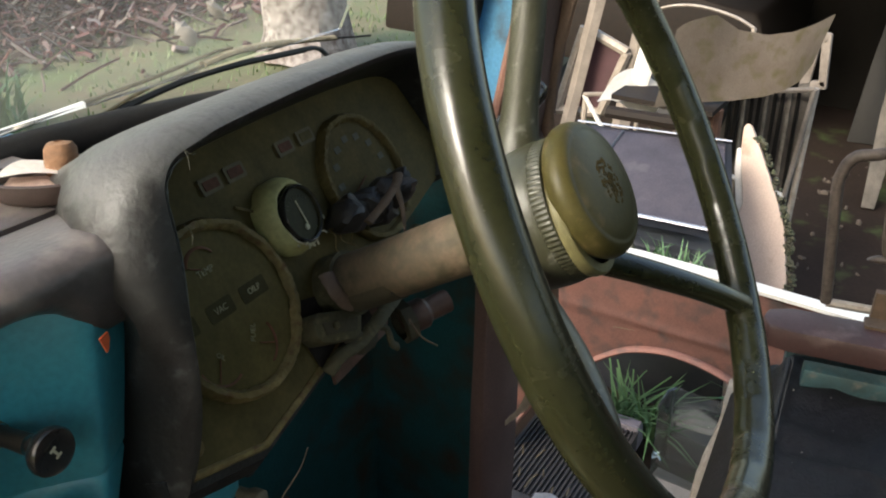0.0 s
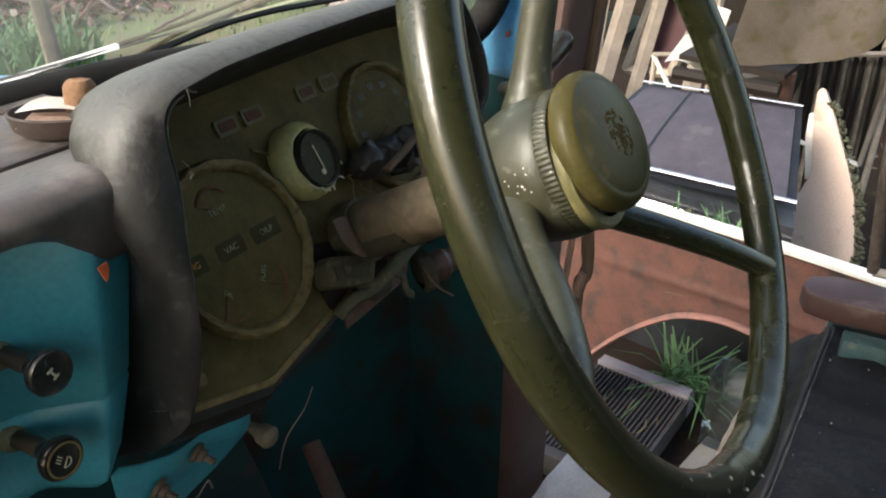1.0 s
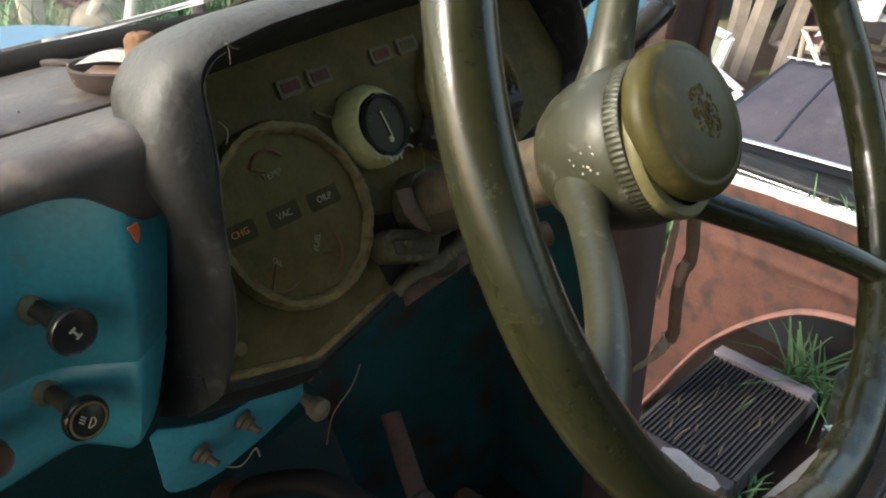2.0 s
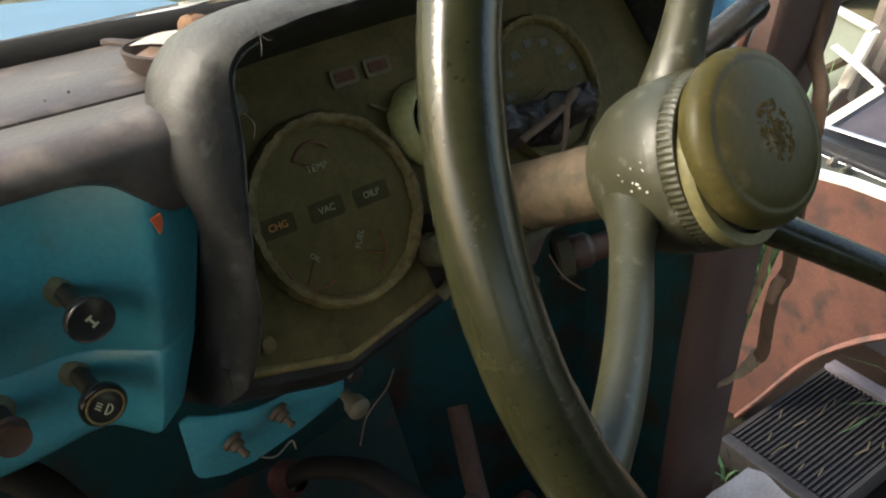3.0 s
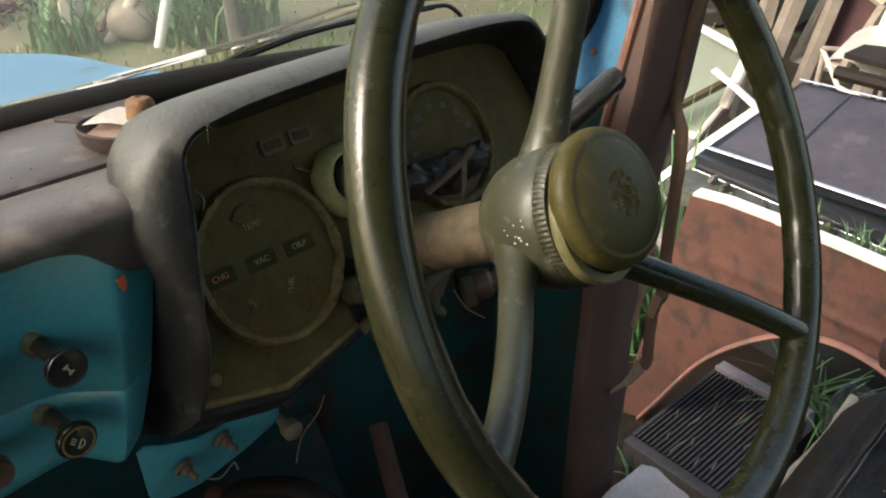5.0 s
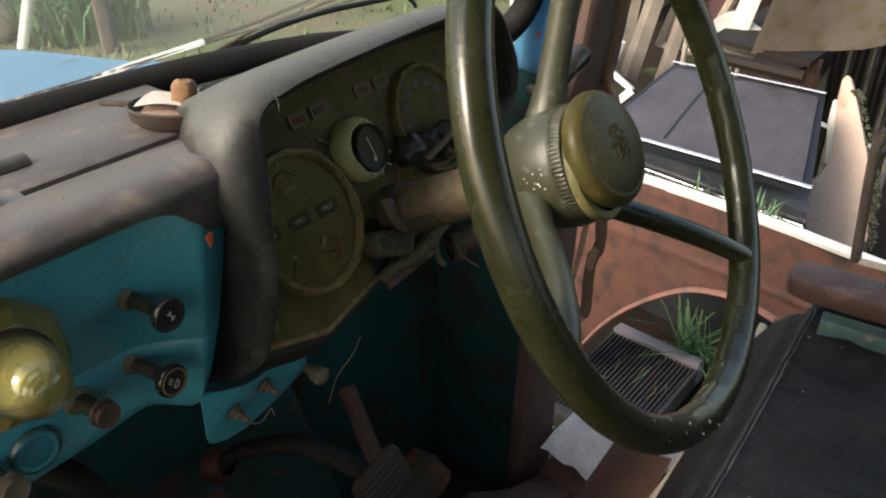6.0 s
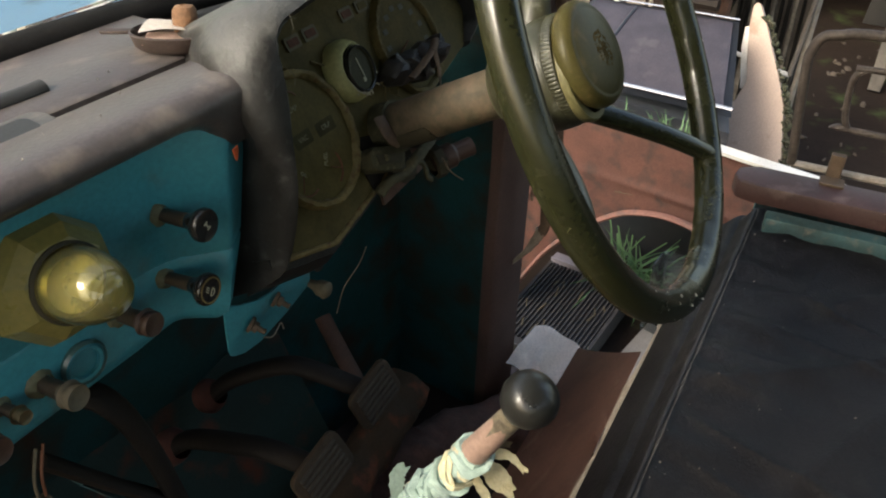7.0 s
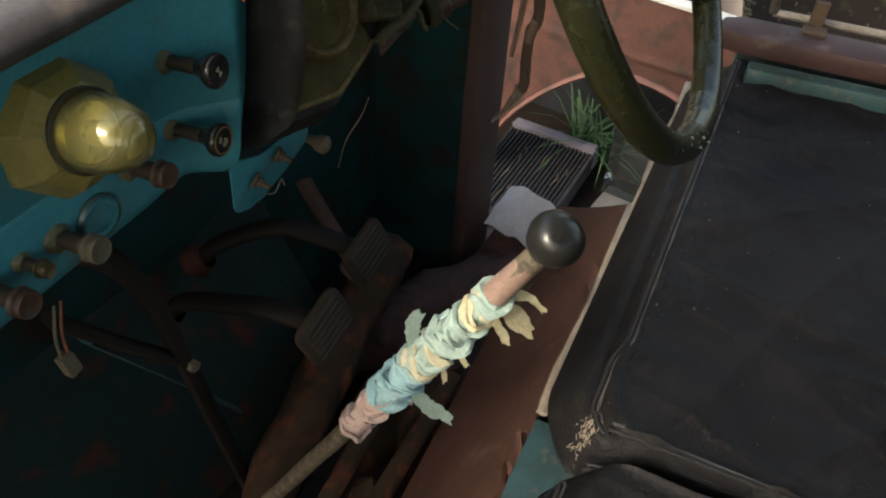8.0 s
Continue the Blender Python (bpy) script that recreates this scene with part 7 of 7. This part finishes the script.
    part("strut", tube([(2.5, 1.18, 0.56), (2.5, 1.08, 0.52), (2.5, 0.985, 0.475)], 0.022, 6, flat=0.4), M_WHITE, v)
    part("strut", tube([(2.5, 0.985, 0.475), (2.4, 1.1, 0.33), (2.3, 1.22, 0.16)], 0.03, 6, flat=0.4), M_WHITE, v)
    part("dark_bar", tube([(2.52, 1.42, 0.28), (2.52, 1.14, 0.52)], 0.018, 6), M_GRIME, v)
    part("leg", tube([(2.6, 1.3, 0.0), (2.6, 1.3, 0.25)], 0.03, 6), M_WHITE, v)
    s = thing("pale_stones", "pale stone lumps by the scrap", "stones", pose(2.2, 1.1, 0))
    rnd = random.Random(9)
    for x, y, q3 in ((2.1, 1.05, 0.09), (2.25, 1.18, 0.11), (2.05, 0.92, 0.07), (2.3, 0.98, 0.08)):
        bm = bmesh.new()
        bmesh.ops.create_icosphere(bm, subdivisions=3, radius=q3, matrix=pose(x, y, q3 * 0.55) @ Matrix.Diagonal((1, 1, 0.7, 1)))
        for vert in bm.verts:
            vert.co += noise.noise_vector(vert.co * 9) * 0.02
        part("stone", bm, M_BARK, s)


junk()


def far_yard():
    sh = thing("shed", "low open timber shed, its inner shade put into near-black colour", "shed", pose(6, -1, 0))
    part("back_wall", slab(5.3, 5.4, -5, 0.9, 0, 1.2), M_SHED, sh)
    # Side wall and low roof are unseen, added to keep sun off the back wall.
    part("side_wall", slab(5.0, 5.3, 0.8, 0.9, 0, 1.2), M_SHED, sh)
    part("unseen_roof", slab(3.6, 6.7, -5.2, 1.0, 1.2, 1.26), M_SHED, sh)
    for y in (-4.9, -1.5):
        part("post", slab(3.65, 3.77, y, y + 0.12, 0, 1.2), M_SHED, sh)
    lb = thing("leaning_board", "grey weathered board leaning against the dark shed", "board", pose(3.85, -0.03, 0))
    part("board", prism([(0, 0), (0.055, 0.0), (0.075, 0.35), (0.05, 0.9), (0.005, 0.92), (-0.015, 0.45)], 0.03, frame_axes((3.82, -0.02, 0.0), (0.1, -1, 0), (0.62, -0.12, 1))), M_WEATHER, lb, bevel=0.004)
    sc = thing("leaning_sheet", "blue-grey scrap sheet leaning in the dark shed", "sheet", pose(4.75, 0.12, 0))
    part("sheet", prism([(0, 0), (0.14, 0.0), (0.17, 0.4), (0.13, 0.78), (0.07, 0.8), (0.03, 0.42)], 0.02, frame_axes((4.72, 0.20, 0.0), (0.1, -1, 0), (0.2, -0.05, 1))), M_DARK, sc, bevel=0.004)
    car = thing("wrecked_car", "dusty grey-black wrecked car beside the shed", "car", pose(4.4, 1.2, 0))
    prof = [(0.0, 0.35), (0.0, 0.62), (0.05, 0.72), (0.45, 0.78), (0.75, 1.05), (1.5, 1.08), (1.9, 0.8), (2.3, 0.74), (2.35, 0.35)]
    part("body", prism(prof, 1.3, frame_axes((4.2, 0.62, 0), (0, 1, 0), (0, 0, 1))), M_DARKIRON, car, "dull black body", bevel=0.03)
    part("window", prism([(0.55, 0.80), (0.80, 1.02), (1.42, 1.04), (1.75, 0.81)], 0.01, frame_axes((4.186, 0.62, 0), (0, 1, 0), (0, 0, 1))), M_BLACKCAR, car, "dusty grey side glass")
    part("window_trim", tube(smooth_path([(4.18, 1.17, 0.80), (4.18, 1.42, 1.03), (4.18, 2.04, 1.05), (4.18, 2.37, 0.82)], 5), 0.012, 6), M_WHITE, car, "pale window trim")
    for y in (1.12, 2.47):
        part("wheel", lathe([(0.0, 0.0), (0.2, 0.02), (0.22, 0.0), (0.3, 0.02), (0.31, 0.1), (0.3, 0.17), (0, 0.17)], frame_axes((4.35, y, 0.31), (0, 1, 0), (0, 0, 1)) @ pose(0, 0, -0.02), 28), M_DARK, car, "flat black tyre")
    rnd = random.Random(21)
    bm = bmesh.new()
    for k in range(4200):
        x, y = rnd.gauss(3.4, 1.3), rnd.gauss(6.6, 0.7)
        h = max(0.02, 0.85 * math.exp(-((x - 3.2) / 1.6) ** 2 - ((y - 6.8) / 1.0) ** 2)) * rnd.random()
        a, b = rnd.uniform(0, 6.28), rnd.uniform(-0.8, 0.8)
        d = Vector((math.cos(a) * math.cos(b), math.sin(a) * math.cos(b), math.sin(b))) * rnd.choice((0.03, 0.04, 0.06, 0.09, 0.12, 0.25))
        p = Vector((x, y, h + 0.04))
        mid = p + Vector((rnd.uniform(-0.02, 0.02), rnd.uniform(-0.02, 0.02), rnd.uniform(-0.02, 0.02)))
        tube([p - d, mid, p + d], rnd.choice((0.006, 0.011, 0.018, 0.028)) if d.length < 0.2 else 0.01, 5, bm)
    tagged(part("brush_pile", bm, M_HEAP), "heap of red-brown branches and scrap wood", "brush pile", kind="stuff")
    bm = bmesh.new()
    for k in range(150):
        x, y = rnd.gauss(3.2, 1.5), rnd.gauss(6.4, 0.8)
        s = rnd.uniform(0.03, 0.11)
        bmesh.ops.create_icosphere(bm, subdivisions=1, radius=s, matrix=pose(x, y, rnd.uniform(0.02, 0.5), rnd.uniform(0, 90), rnd.uniform(0, 90)) @ Matrix.Diagonal((1, rnd.uniform(0.3, 1), rnd.uniform(0.3, 0.8), 1)))
    tagged(part("scrap_lumps", bm, M_SCRAPS), "pale stones and scrap scattered in a heap", "scrap", kind="stuff")
    tr = thing("tree_trunk", "pale grey rough tree trunk in the yard", "tree", pose(4.37, 3.8, 0))
    bm = tube([(4.37 + 0.02 * math.sin(k), 3.8, 0.18 * k) for k in range(18)], lambda t: 0.30 - 0.1 * t + 0.12 * max(0, 0.1 - t) * 5, 22, wob=0.10)
    part("trunk", bm, M_BARK, tr, "rough pale bark")
    for x, y, dx, dy, r in ((1.69, 4.34, 0.5, -0.36, 0.032), (1.50, 4.62, 1.1, -0.8, 0.035), (2.0, 3.94, -0.03, 0.05, 0.045), (1.36, 4.74, 0.05, 0.0, 0.07)):
        po = thing("pole", {0.032: "white painted pole leaning in the grass", 0.045: "grey wooden post standing in the grass"}.get(r, "bleached wooden pole leaning in the grass"), "pole", pose(x, y, 0), group="poles in the yard")
        part("shaft", tube([(x, y, 0), (x + dx * 0.5, y + dy * 0.5, 0.9), (x + dx, y + dy, 1.8)], r, 10, wob=0.06), {0.032: M_WHITE, 0.045: M_WEATHER}.get(r, M_POLE), po)
    sk = thing("beige_sack", "round beige sack lying between poles", "sack", pose(1.64, 4.55, 0))
    bm = bmesh.new()
    bmesh.ops.create_icosphere(bm, subdivisions=3, radius=0.16, matrix=pose(1.66, 4.6, 0.12) @ Matrix.Diagonal((1, 1, 0.85, 1)))
    for vert in bm.verts:
        vert.co += noise.noise_vector(vert.co * 6) * 0.03
    part("body", bm, M_EDGING, sk)


far_yard()


# ---- specks of dirt on the dash and the seat ----
def specks(name, label, spots, seed, material):
    rnd = random.Random(seed)
    bm = bmesh.new()
    for x, y, z in spots:
        r = 0.0004 + 0.0012 * rnd.random() ** 2.5
        lathe([(0, 0.0012), (r * 0.7, 0.0009), (r, -0.001)], pose(x, y, z, rnd.uniform(-20, 20), rnd.uniform(-20, 20), rnd.uniform(0, 360)) @ Matrix.Diagonal((1, rnd.uniform(0.4, 1), 1, 1)), 6, bm)
    tagged(part(name, bm, material), label, "debris", kind="stuff")


rs = random.Random(31)
specks("dash_crumbs", "pale crumbs and flakes lying on the dash pad", [(rs.uniform(-0.3, 0.06), y, 1.4335 - 0.13 * (y - 0.034) if y < 0.095 else 1.4155 - 0.05 * (y - 0.115)) for y in [rs.choice((rs.uniform(0.03, 0.09), rs.uniform(0.118, 0.2))) for _ in range(15)]], 5, M_SCRAPS)
specks("joint_flakes", "pale paint flakes along the joint of dash pad and cowl", [(0.0555 + 0.009 * q + rs.uniform(-0.001, 0.001), 0.0435 - 0.016 * q, 1.4235 - 0.022 * q + rs.uniform(-0.001, 0.001)) for q in [rs.random() ** 1.6 for _ in range(26)]], 9, M_SCRAPS)
specks("seat_specks", "pale specks of dirt on the seat", [tuple(ON_SEAT(rs.uniform(-0.64, -0.05), rs.uniform(-0.35, 0.03), 0.0004)) for _ in range(60)], 6, M_SCRAPS)


def litter():
    rnd = random.Random(14)
    bm = bmesh.new()
    for k in range(420):
        x, y = rnd.uniform(1.9, 4.4), rnd.uniform(-1.6, 1.2)
        s = rnd.uniform(0.006, 0.022)
        bmesh.ops.create_icosphere(bm, subdivisions=1, radius=s, matrix=pose(x, y, s * 0.3, rnd.uniform(0, 90), rnd.uniform(0, 90), rnd.uniform(0, 360)) @ Matrix.Diagonal((1, rnd.uniform(0.3, 1), rnd.uniform(0.2, 0.6), 1)))
    tagged(part("litter", bm, M_LITTER, smooth=False), "small stones and scrap littering the earth", "litter", kind="stuff")


litter()
